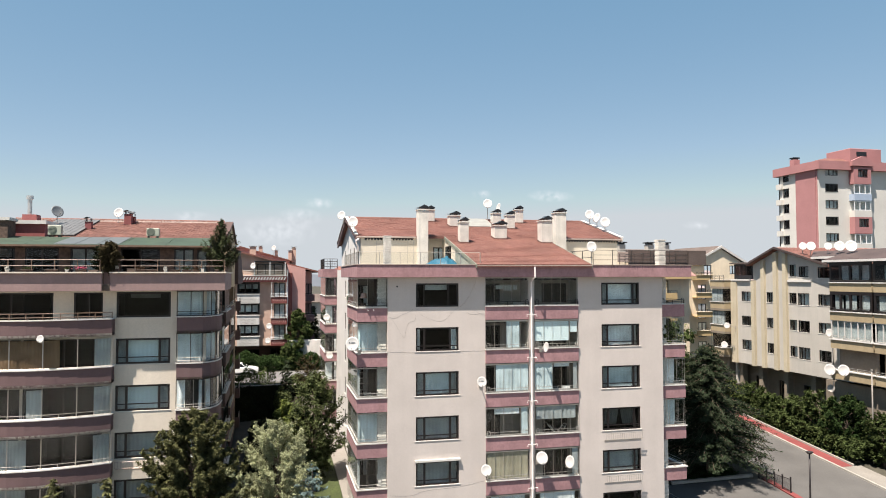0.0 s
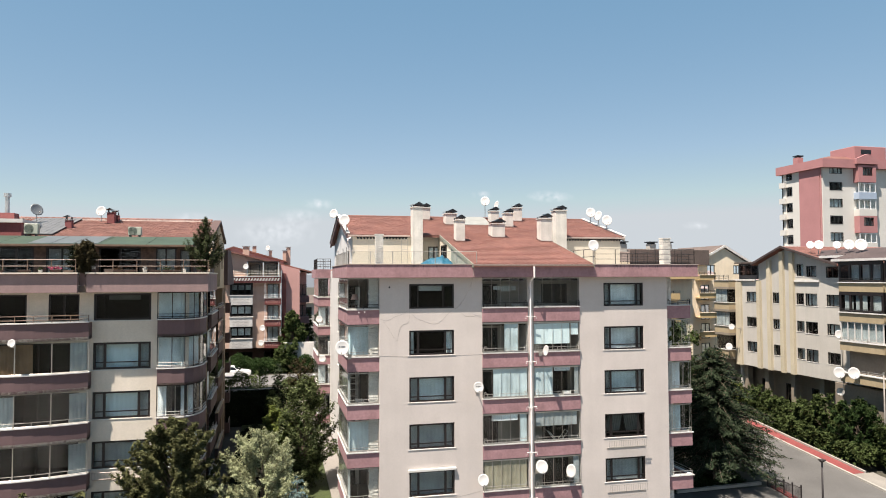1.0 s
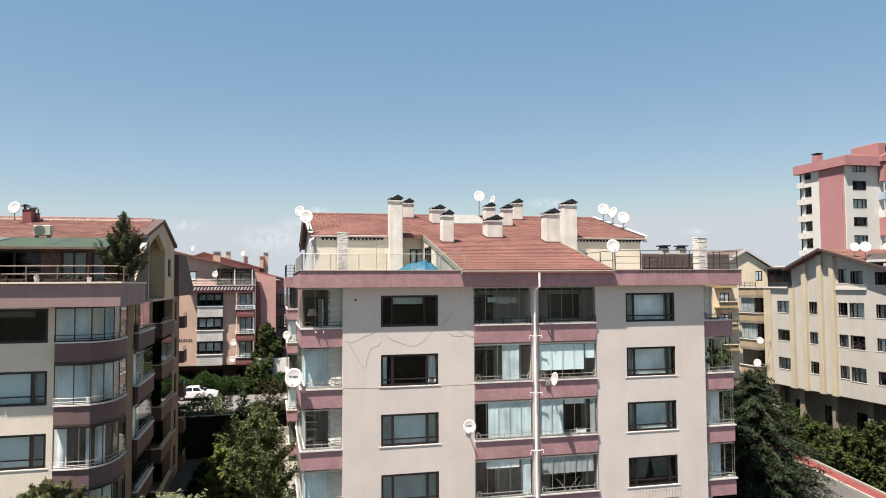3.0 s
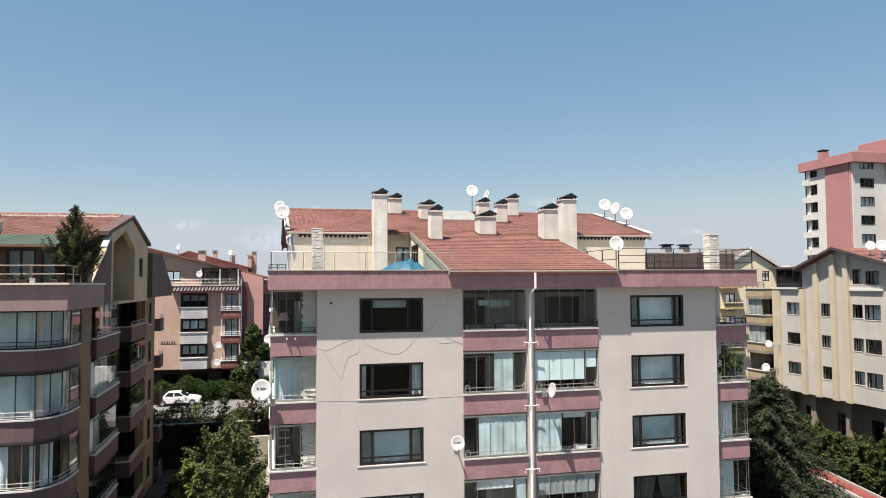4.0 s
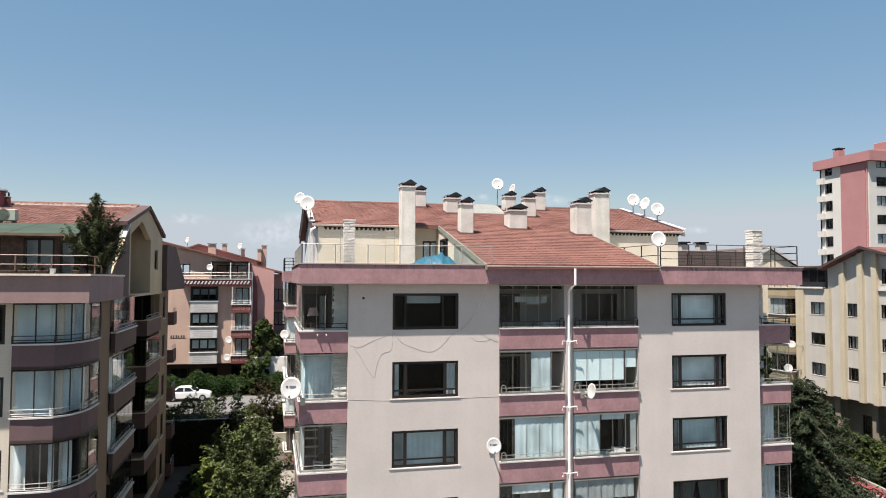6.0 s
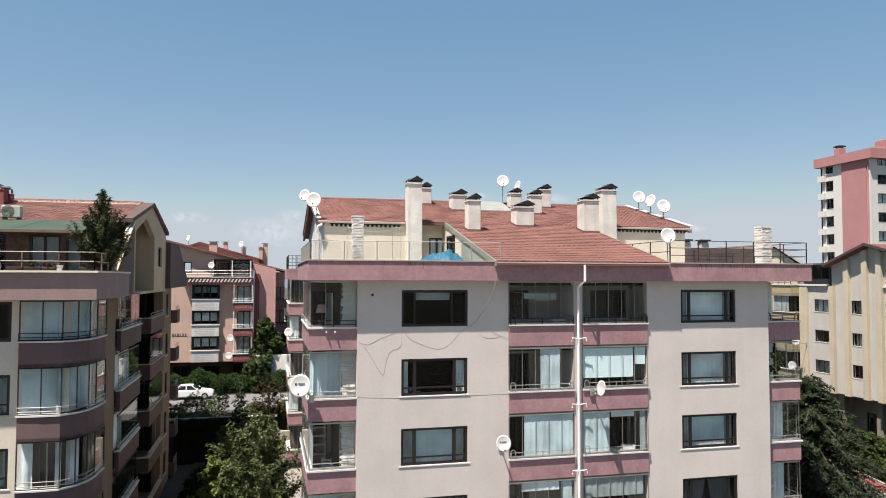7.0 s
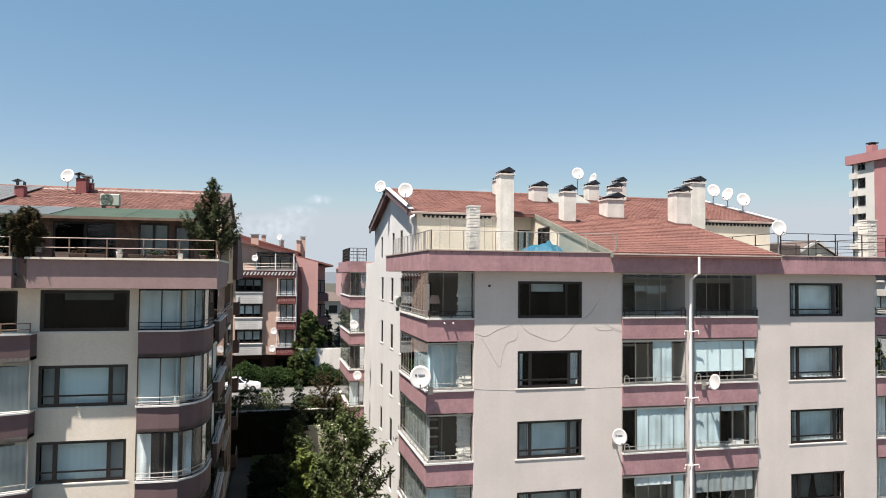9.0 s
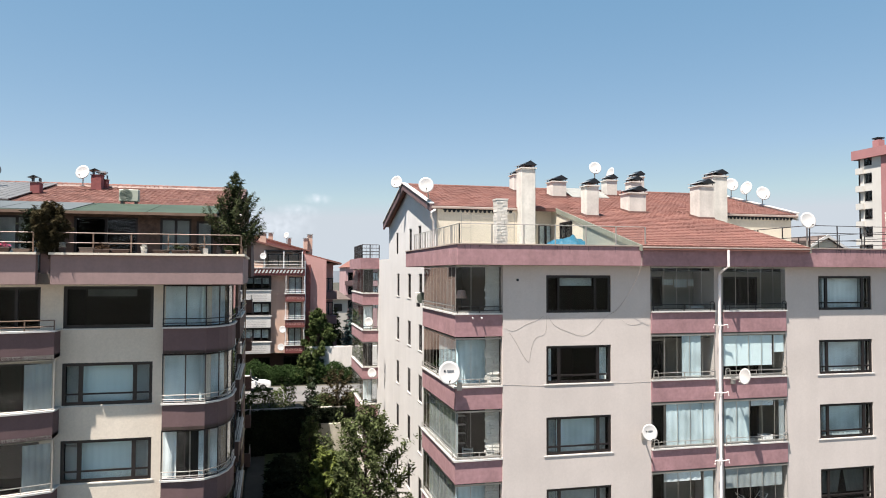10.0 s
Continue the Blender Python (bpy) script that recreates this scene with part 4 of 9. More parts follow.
s.tube([(5.2, 50.2, 20.45), (5.0, 50.15, 20.35), (5.0, 50.3, 20.1), (5.15, 50.45, 19.9), (5.15, 50.45, 17.8)], 0.06, 8)
part("rain_pipe", s, M_PIPE, main_house, smooth=True)
# terrace railings
railing("terrace_rail", front(BY + 0.12), [(4.2, 8.5), (4.2, 0.0), (12.0, 0.0)], BZ1 + 0.05, BZ1 + 0.80, M_STEEL, band, bars=1, gap=1.25, r=0.02)
for i in range(24):
    part("baluster", Shape().box(4.19, 4.21, BY + 0.45 + 0.35 * i, BY + 0.47 + 0.35 * i, BZ1 + 0.05, BZ1 + 0.78), M_STEEL, band)
for i in range(6):
    g = part("rail_glass", Shape(front(BY + 0.12)).box(4.3 + 1.28 * i, 4.3 + 1.28 * i + 1.15, 0.0, 0.008, BZ1 + 0.12, BZ1 + 0.74), M_RAILGLASS, band)
    g.visible_shadow = False
railing("terrace_rail", front(BY + 0.12), [(19.85, 0.0), (26.95, 0.0), (26.95, 9.0)], BZ1 + 0.05, BZ1 + 1.02, M_RAIL, band, bars=3, gap=1.55, r=0.017)
railing("terrace_rail", front(BY + 0.12), [(19.85, 0.0), (19.85, 5.0)], BZ1 + 0.05, BZ1 + 1.02, M_RAIL, band, bars=2, gap=1.6, r=0.02)

# ---- the block beside it, across the garden ----
left_house = thing("apartment_building", (-14.0, 60.0, 1.2), "apartment block with curved dull-mauve balconies, green sunroom roof and orange tiles", "building")
LFY = 44.39
L_TOPS = [16.78 - STOREY * k for k in range(6)]
LS = 0.214
L_RIDGE_Y, L_RIDGE_Z, L_EAVE_Y = 59.6, 22.15, 50.2
L_X1 = -4.75


def l_roof(y):
    return L_RIDGE_Z - LS * abs(L_RIDGE_Y - y)


def along(pts, z0, z1, inner, shape=None, out=0.0):
    """A parapet that follows a path in plan, thickened towards its inner side."""
    s = shape or Shape()
    p = [Vector((x, y, 0)) for x, y in pts]
    offs, outs = [], []
    for i in range(len(p)):
        d = (p[min(i + 1, len(p) - 1)] - p[max(i - 1, 0)]).normalized()
        offs.append(p[i] + Vector((-d.y, d.x, 0)) * inner)
        outs.append(p[i] - Vector((-d.y, d.x, 0)) * out)
    p = outs
    ring = [(q.x, q.y) for q in p] + [(q.x, q.y) for q in reversed(offs)]
    return s.prism([(x, y, z0) for x, y in ring], [(x, y, z1) for x, y in ring])


def curved_glass(parent, pts, z0, z1, mat_track, every=1):
    s = Shape()
    for z in (z0 + 0.02, z1 - 0.03):
        s.rods([(x, y, z) for x, y in pts], 0.028)
    for x, y in pts[::every]:
        s.box(x - 0.022, x + 0.022, y - 0.022, y + 0.022, z0, z1)
    track = part("glazing_track", s, mat_track, parent)
    for (xa, ya), (xb, yb) in zip(pts, pts[1:]):
        d = Vector((xb - xa, yb - ya, 0)).normalized()
        o = Vector((-d.y, d.x, 0)) * 0.008
        a = [(xa, ya), (xb, yb), (xb + o.x, yb + o.y), (xa + o.x, ya + o.y)]
        g = part("pane", Shape().prism([(x, y, z0 + 0.04) for x, y in a], [(x, y, z1 - 0.05) for x, y in a]), M_GLASSB, parent)
        g.visible_shadow = False
    return track


def path_drape(pts, z0, z1, inner, mat, parent, fold=0.2):
    """A folded curtain that follows a path."""
    out, run = [], 0.0
    for (xa, ya), (xb, yb) in zip(pts, pts[1:]):
        length = math.hypot(xb - xa, yb - ya)
        n = max(2, int(length / 0.05))
        ox, oy = -(yb - ya) / length, (xb - xa) / length
        for i in range(n):
            w = inner + 0.018 * math.sin(2 * math.pi * (run + length * i / n) / fold)
            out.append((xa + (xb - xa) * i / n + ox * w, ya + (yb - ya) * i / n + oy * w))
        run += length
    s = Shape().add([(x, y, z) for x, y in out for z in (z0, z1)], [(2 * i, 2 * i + 2, 2 * i + 3, 2 * i + 1) for i in range(len(out) - 1)])
    return part("curtain", s, mat, parent, smooth=True, turn=False)


# front wall
l_holes = [(-10.05, -6.97, zt - 1.54, zt) for zt in L_TOPS]
deep_holes = []
for k in range(6):
    zf = 14.35 - STOREY * k
    deep_holes += [(-20.3, -13.5, zf + 0.15, zf + 2.4), (-12.4, -10.8, zf + 0.9, zf + 2.4)] if k == 0 else [(-20.3, -15.2, zf + 0.15, zf + 2.45), (-15.05, -10.75, zf + 0.15, zf + 2.45)]
part("street_wall", Shape(front(LFY)).wall(-20.5, -4.9, 0.8, 17.0, l_holes + deep_holes, 0.28), M_LWALL, left_house)
for k, zt in enumerate(L_TOPS):
    w = window(left_house, front(LFY), -10.05, -6.97, zt - 1.54, zt, "side_lights" if k else "plain", curtain=None if k == 0 else M_BLIND if k < 3 else M_NET, bar=0.115)
    if k == 0:
        part("blind", Shape(front(LFY)).box(-9.3, -7.6, 0.30, 0.32, zt - 0.38, zt - 0.07), M_GAUZE, w)
s = Shape(front(LFY))
zb = L_TOPS[3] - 1.66
for i in range(19):
    u = -9.95 + 2.9 * i / 18
    s.tube([(u, -0.02, zb - 0.5), (u, -0.28, zb - 0.4), (u, -0.32, zb - 0.02)], 0.014, 4)
for d, v in ((-0.32, zb - 0.02), (-0.28, zb - 0.4), (-0.02, zb - 0.5)):
    s.tube([(-9.98, d, v), (-7.02, d, v)], 0.012, 4)
part("window_basket", s, M_GUTTER, left_house, "pale metal window-box basket")
for a, b, c, d in deep_holes:
    window(left_house, front(LFY), a, b, c, d, "pair" if b > -12 else "triple", sill=False, inset=0.04)
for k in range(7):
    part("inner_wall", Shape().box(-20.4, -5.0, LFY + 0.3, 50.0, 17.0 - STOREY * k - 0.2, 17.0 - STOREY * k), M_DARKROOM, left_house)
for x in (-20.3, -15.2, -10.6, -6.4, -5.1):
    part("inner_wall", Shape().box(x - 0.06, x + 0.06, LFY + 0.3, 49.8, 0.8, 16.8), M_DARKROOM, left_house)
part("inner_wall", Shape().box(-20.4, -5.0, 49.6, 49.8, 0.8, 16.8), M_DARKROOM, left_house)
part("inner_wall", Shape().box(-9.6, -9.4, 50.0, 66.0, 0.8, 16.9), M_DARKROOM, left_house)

# rounded balconies by the corner
CURVE = [(-6.55, 44.39), (-6.55, 43.86), (-5.75, 43.82), (-5.05, 43.84), (-4.60, 44.25), (-4.31, 44.85), (-4.18, 45.5), (-4.12, 46.85)]
ARC = [(-10.12, 44.39), (-10.12, 43.62)] + [(-10.12 - 8.6 * i / 10, 43.62 - 0.95 * math.sin(math.pi * i / 10)) for i in range(1, 11)]
ARC_R = ARC[::-1]
for k in range(6):
    z = 14.30 - STOREY * k
    bal = part("balcony", along(CURVE, z, z + 0.93, 0.16), M_MAUVE, left_house, "rounded dull-mauve balcony parapet")
    part("ledge", along(CURVE, z + 0.934, z + 0.995, 0.22, out=0.07), M_WHITE, bal)
    s = Shape().prism([(x, y, z + 0.0) for x, y in CURVE + [(-4.3, 46.4), (-6.5, 46.4)]], [(x, y, z + 0.12) for x, y in CURVE + [(-4.3, 46.4), (-6.5, 46.4)]])
    part("balcony_floor", s, M_DARKTILE, bal)
    glass_pts = [(x, y + 0.08) for x, y in CURVE[1:]]
    curved_glass(bal, glass_pts, z + 1.0, z + (2.54 if k == 0 else 2.79), M_RAIL)
    for h in (0.14, 0.30):
        part("low_rail", Shape().tube([(x, y - 0.03, z + 0.99 + h) for x, y in CURVE[1:]], 0.018, 6), M_RAIL if k < 1 else M_STEEL, bal)
    for x, y in CURVE[1::2]:
        part("rail_post", Shape().box(x - 0.016, x + 0.016, y - 0.046, y - 0.014, z + 0.99, z + 1.30), M_RAIL if k < 1 else M_STEEL, bal)
    if k != 2:
        path_drape([(x, y + 0.08) for x, y in CURVE[1:]], z + 0.99, z + (2.5 if k == 0 else 2.74), 0.37, M_CURTAIN, bal, fold=0.4)
    else:
        path_drape([(x, y + 0.08) for x, y in CURVE[1:2]] + [(-6.02, 43.92)], z + 0.9, z + 2.75, 0.28, M_LACE, bal, fold=0.3)
        door = part("balcony_door", Shape().box(-6.2, -4.95, 44.31, 44.37, z + 0.13, z + 2.72), M_FRAME, bal, "dark balcony door")
        part("door_frame", Shape().box(-5.62, -5.57, 44.29, 44.309, z + 0.13, z + 2.7), M_STEEL, door)
        path_drape([(x, y + 0.08) for x, y in CURVE[3:6]], z + 0.9, z + 2.75, 0.34, M_LACE, bal, fold=0.3)
part("balcony_wall", Shape().box(-6.75, -6.55, LFY + 0.3, 46.5, 0.8, 16.9), M_LWALL, left_house)
for k in range(6):
    z = 14.30 - STOREY * k
    bal = part("balcony", along(ARC_R, z - 0.05, z + 0.88, 0.18), M_MAUVE, left_house, "long bowed dull-mauve balcony parapet")
    part("ledge", along(ARC_R, z + 0.884, z + 0.945, 0.22, out=0.07), M_WHITE, bal)
    ring = ARC_R + [(-10.2, LFY - 0.01), (-18.7, LFY - 0.01)]
    part("balcony_floor", Shape().prism([(x, y, z - 0.05) for x, y in ring], [(x, y, z + 0.08) for x, y in ring]), M_ROOM, bal)
    if k == 0:
        for h in (0.14, 0.36):
            part("low_rail", Shape().tube([(x, y - 0.02, z + 0.94 + h) for x, y in ARC_R[:-1]], 0.022, 6), M_RAILBROWN, bal)
        for x, y in ARC_R[:-1]:
            part("rail_post", Shape().box(x - 0.02, x + 0.02, y - 0.04, y, z + 0.94, z + 1.32), M_RAILBROWN, bal)
    else:
        curved_glass(bal, [(x, y + 0.08) for x, y in ARC_R[:-1]], z + 0.95, z + 2.74, M_STEEL, every=2)
        path_drape([(x, y + 0.08) for x, y in ARC_R[-3:-1]], z + 0.9, z + 2.55, 0.2, M_NET, bal)
        if k == 1:
            path_drape([(x, y + 0.08) for x, y in ARC_R[1:8]], z + 0.9, z + 2.55, 0.3, M_DRAPE, bal)
        elif k == 2:
            path_drape([(x, y + 0.08) for x, y in ARC_R[5:7]], z + 0.9, z + 2.55, 0.3, M_NET, bal)
        else:
            path_drape([(x, y + 0.08) for x, y in ARC_R[3:6]], z + 0.9, z + 2.55, 0.45, M_NET, bal)
        if k > 1:
            part("low_rail", Shape().tube([(x, y - 0.03, z + 1.2) for x, y in ARC_R[:-1]], 0.018, 6), M_STEEL, bal)
            for x, y in ARC_R[:-1]:
                part("rail_post", Shape().box(x - 0.016, x + 0.016, y - 0.04, y - 0.01, z + 0.94, z + 1.2), M_STEEL, bal)

# parapet band in two lengths with a recess between
L_B0, L_B1 = 16.86, 17.90
lband = part("parapet_band", block([(-10.18, 43.2), (-3.72, 43.2), (-3.72, 49.6), (-3.97, 49.6), (-3.97, 43.45), (-10.18, 43.45)], L_B0, L_B1), M_LBAND, left_house, "dull-mauve parapet band", bevel=0.012)
part("coping", block([(-10.22, 43.05), (-3.66, 43.05), (-3.66, 49.6), (-4.02, 49.6), (-4.02, 43.50), (-10.22, 43.50)], L_B1 + 0.003, L_B1 + 0.08), M_LWALL, lband)
s = Shape().box(-20.5, -10.62, 43.12, 43.37, L_B0, L_B1)
lband2 = part("parapet_band", s, M_LBAND, left_house, "dull-mauve parapet band", bevel=0.012)
part("coping", Shape().box(-20.5, -10.58, 42.97, 43.42, L_B1 + 0.003, L_B1 + 0.08), M_LWALL, lband2)
part("parapet_band", Shape().box(-10.62, -10.18, 43.65, 43.9, L_B0, L_B1 + 0.05), M_LBAND, left_house)
part("terrace_floor", Shape().box(-20.5, -4.0, 43.4, 50.3, 16.87, 17.25), M_DARKTILE, left_house)
railing("terrace_rail", front(43.32), [(-10.1, 0.0), (-3.85, 0.0), (-3.85, 3.5)], L_B1 + 0.08, L_B1 + 0.78, M_RAILBROWN, lband, bars=2, gap=1.2, r=0.022)
railing("terrace_rail", front(43.25), [(-20.4, 0.0), (-10.75, 0.0)], L_B1 + 0.08, L_B1 + 0.78, M_RAILBROWN, lband2, bars=2, gap=1.2, r=0.022)

# glazed sunroom on the terrace, stone piers and faded green roof
SY = 46.6
s_holes = [(-5.7, -5.05, 17.3, 19.4), (-7.1, -5.9, 17.3, 19.5), (-10.3, -7.95, 17.3, 19.5), (-13.2, -11.45, 17.3, 19.5), (-15.75, -13.85, 17.3, 19.5), (-18.3, -16.3, 17.3, 19.5)]
part("sunroom_wall", Shape(front(SY)).wall(-20.5, -4.9, 17.2, 19.62, s_holes, 0.25), M_STONE, left_house, "brown stone-clad sunroom wall")
for i, (a, b, c, d) in enumerate(s_holes):
    window(left_house, front(SY), a, b, c, d, "pair" if i != 0 else "plain", sill=False, inset=0.03, curtain=M_NET if i in (0, 1, 3) else None)
part("sunroom_wall", Shape().box(-20.5, -4.9, 50.0, 50.2, 17.2, 20.2), M_DARKROOM, left_house)
gx = [-20.5, -17.9, -15.6, -12.8, -10.1, -7.5, -4.85]
for i in range(6):
    a, b = gx[i], gx[i + 1] - 0.03
    s = Shape().prism([(a, 45.75, 19.60), (b, 45.75, 19.60), (b, 45.75, 19.66), (a, 45.75, 19.66)], [(a, 50.25, 20.32), (b, 50.25, 20.32), (b, 50.25, 20.38), (a, 50.25, 20.38)])
    sroof = part("sunroom_roof", s, M_GREEN, left_house, "faded green sheet sunroom roof")
M_PANEL = material("grey_clear_roof_panels", (0.09, 0.10, 0.10), 0.5, stain=0.1, stain_scale=1.5)
for i in range(3):
    a = -14.0 + 1.25 * i
    s = Shape().prism([(a, 46.0, 19.70), (a + 1.2, 46.0, 19.70), (a + 1.2, 46.0, 19.73), (a, 46.0, 19.73)], [(a, 49.9, 20.325), (a + 1.2, 49.9, 20.325), (a + 1.2, 49.9, 20.355), (a, 49.9, 20.355)])
    part("clear_panel", s, M_PANEL, sroof)
part("fascia", Shape().box(-20.5, -4.85, 45.68, 45.748, 19.55, 19.66), M_RAILBROWN, sroof)

part("sunroom_floor", Shape().box(-20.4, -5.0, SY + 0.26, 49.98, 17.254, 17.3), M_DARKROOM, left_house)
part("sunroom_wall", Shape().box(-5.15, -4.9, SY + 0.26, 50.0, 17.3, 19.7), M_STONE, left_house)

# tiled roof above it
s = Shape()
for ya, yb in ((L_EAVE_Y, L_RIDGE_Y), (2 * L_RIDGE_Y - L_EAVE_Y + 4, L_RIDGE_Y)):
    s.prism([(-20.5, ya, l_roof(ya) - 0.15), (L_X1, ya, l_roof(ya) - 0.15), (L_X1, ya, l_roof(ya)), (-20.5, ya, l_roof(ya))],
            [(-20.5, yb, L_RIDGE_Z - 0.15), (L_X1, yb, L_RIDGE_Z - 0.15), (L_X1, yb, L_RIDGE_Z), (-20.5, yb, L_RIDGE_Z)])
lroof = part("roof", s, M_TILE_L, left_house, "weathered orange clay tile roof")
s = Shape()
slab_tiles(s, -20.4, L_X1 - 0.1, L_EAVE_Y, L_RIDGE_Y, l_roof)
tagged(part("roof_tiles", s, M_TILE_L, lroof, turn=False), "courses of orange clay roof tiles", kind="stuff")
s = Shape()
for i in range(44):
    x = -20.4 + 15.6 * i / 44
    s.prism([(x, L_RIDGE_Y + 0.16 * math.cos(a), L_RIDGE_Z + 0.02 + 0.17 * math.sin(a)) for a in [math.pi * q / 4 for q in range(5)]],
            [(x + 0.34, L_RIDGE_Y + 0.14 * math.cos(a), L_RIDGE_Z + 0.03 + 0.14 * math.sin(a)) for a in [math.pi * q / 4 for q in range(5)]])
part("ridge_tiles", s, M_TILE_L, lroof)
M_MORTAR = material("pale_roof_mortar", (0.46, 0.36, 0.32), 0.9, grain=0.2, grain_scale=5, stain=0.25, stain_scale=1.4, bump=0.5, bump_scale=12)
s = Shape()
mrng = random.Random(12)
for i in range(52):
    x = -14.4 + 9.5 * i / 52
    yy, lift = L_RIDGE_Y - 0.55 + mrng.uniform(-0.03, 0.03), mrng.uniform(0.085, 0.12)
    s.prism([(x, yy - 0.07, l_roof(yy) + 0.02), (x, yy + 0.07, l_roof(yy) + 0.02), (x, yy + 0.05, l_roof(yy) + lift), (x, yy - 0.05, l_roof(yy) + lift)],
            [(x + 0.19, yy - 0.07, l_roof(yy) + 0.02), (x + 0.19, yy + 0.07, l_roof(yy) + 0.02), (x + 0.19, yy + 0.05, l_roof(yy) + lift), (x + 0.19, yy - 0.05, l_roof(yy) + lift)])
tagged(part("mortar_line", s, M_MORTAR, lroof), "pale mortar line below the ridge", kind="stuff")
s = Shape()
for i in range(64):
    x = -20.3 + 15.4 * i / 64
    s.box(x, x + mrng.uniform(0.12, 0.24), L_RIDGE_Y - 0.22, L_RIDGE_Y - 0.13, L_RIDGE_Z + 0.0, L_RIDGE_Z + mrng.uniform(0.05, 0.11))
tagged(part("ridge_mortar", s, M_MORTAR, lroof), "pale mortar patches along the ridge", kind="stuff")
# standing-seam sheet over a part of the slope, red boxes and stacks
for i in range(9):
    a = -17.3 + 0.34 * i
    s = Shape().prism([(a, 51.6, l_roof(51.6) + 0.11), (a + 0.31, 51.6, l_roof(51.6) + 0.11), (a + 0.31, 51.6, l_roof(51.6) + 0.16), (a, 51.6, l_roof(51.6) + 0.16)],
                      [(a, 59.2, l_roof(59.2) + 0.11), (a + 0.31, 59.2, l_roof(59.2) + 0.11), (a + 0.31, 59.2, l_roof(59.2) + 0.16), (a, 59.2, l_roof(59.2) + 0.16)])
    part("roof_sheet", s, M_SEAM, lroof, "grey standing-seam roof sheet")


def red_stack(x, y, w, top, slab=False):
    c = part("chimney", Shape().box(x - w / 2, x + w / 2, y, y + w * 1.2, l_roof(y) - 0.3, top), M_REDBOX, left_house, "dark red rendered chimney", bevel=0.015)
    part("rim", Shape().box(x - w / 2 - 0.03, x + w / 2 + 0.03, y - 0.03, y + w * 1.2 + 0.03, top + 0.003, top + 0.035), M_REDBOX if slab else M_CHIM, c)
    if slab:
        part("cap_slab", Shape().box(x - 0.02, x + w / 2 + 0.22, y - 0.05, y + w * 0.9, top + 0.14, top + 0.22).box(x + 0.08, x + 0.14, y + 0.1, y + 0.2, top + 0.035, top + 0.14), M_ZINC, c, "pale metal cap slab")
    s = Shape()
    for e in (-1, 1):
        s.box(x + e * (w / 2 - 0.06) - 0.02, x + e * (w / 2 - 0.06) + 0.02, y + 0.1, y + w, top + 0.07, top + 0.25)
    s.prism([(x - w / 2 - 0.12, y - 0.1, top + 0.24), (x - w * 0.1, y - 0.1, top + 0.36), (x + w * 0.3, y - 0.1, top + 0.26), (x - w * 0.1, y - 0.1, top + 0.31)],
            [(x - w / 2 - 0.12, y + w * 1.2 + 0.1, top + 0.24), (x - w * 0.1, y + w * 1.2 + 0.1, top + 0.36), (x + w * 0.3, y + w * 1.2 + 0.1, top + 0.26), (x - w * 0.1, y + w * 1.2 + 0.1, top + 0.31)])
    part("cowl", s, M_CAP, c)
    return c


red_stack(-11.95, 57.6, 0.52, 22.55, True)
red_stack(-11.70, 58.4, 0.32, 22.42)
red_stack(-14.15, 54.9, 0.44, 21.75)
big = part("lift_house", Shape().box(-21.0, -15.9, 51.0, 54.6, 19.9, 21.25), M_REDBOX, left_house, "red rendered rooftop box with white ledge")
part("ledge", Shape().box(-21.0, -15.8, 50.85, 54.7, 21.254, 21.5), M_WHITE, big)
red = part("chimney", Shape().box(-18.5, -17.55, 54.8, 55.8, 20.9, 22.2), M_REDBOX, left_house)
part("steel_flue", Shape().tube([(-18.15, 55.3, 22.2), (-18.15, 55.3, 23.35)], 0.15, 12).tube([(-18.15, 55.3, 23.35), (-18.15, 55.3, 23.6)], 0.24, 12, 0.24), M_ZINC, red, "round steel flue")
part("stone_pier", Shape().box(-19.6, -17.55, 49.2, 50.6, 19.0, 21.35), M_STONE, left_house, "rough stone pier with white coping", bevel=0.03)
part("stone_coping", Shape().box(-19.7, -17.45, 49.1, 50.7, 21.354, 21.55), M_WHITE, left_house)

# side towards the garden: gable, niche, balconies, all in plan along y
GX = -4.3
# lower walls take the shade-darkened brown, the gable keeps its tan
part("side_wall", Shape(east(GX)).wall(46.3, 49.75, 0.8, 16.95, [(47.2, 48.0, 15.2 - STOREY * k, 16.6 - STOREY * k) for k in range(6)], 0.3), M_LSHADE, left_house)
part("side_wall", Shape(east(GX - 0.12)).wall(65.7, 70.0, 0.8, 16.95, [(67.3, 68.5, 15.0 - STOREY * k, 16.6 - STOREY * k) for k in range(6)], 0.3), M_LSHADE, left_house)
part("side_wall", Shape(east(-6.3)).wall(49.75, 66.0, 0.8, 20.2, [(a, b, 14.45 - STOREY * k, 16.75 - STOREY * k) for k in range(6) for a, b in ((50.3, 54.6), (55.4, 59.9), (60.7, 65.3))], 0.3), M_LSHADE, left_house)
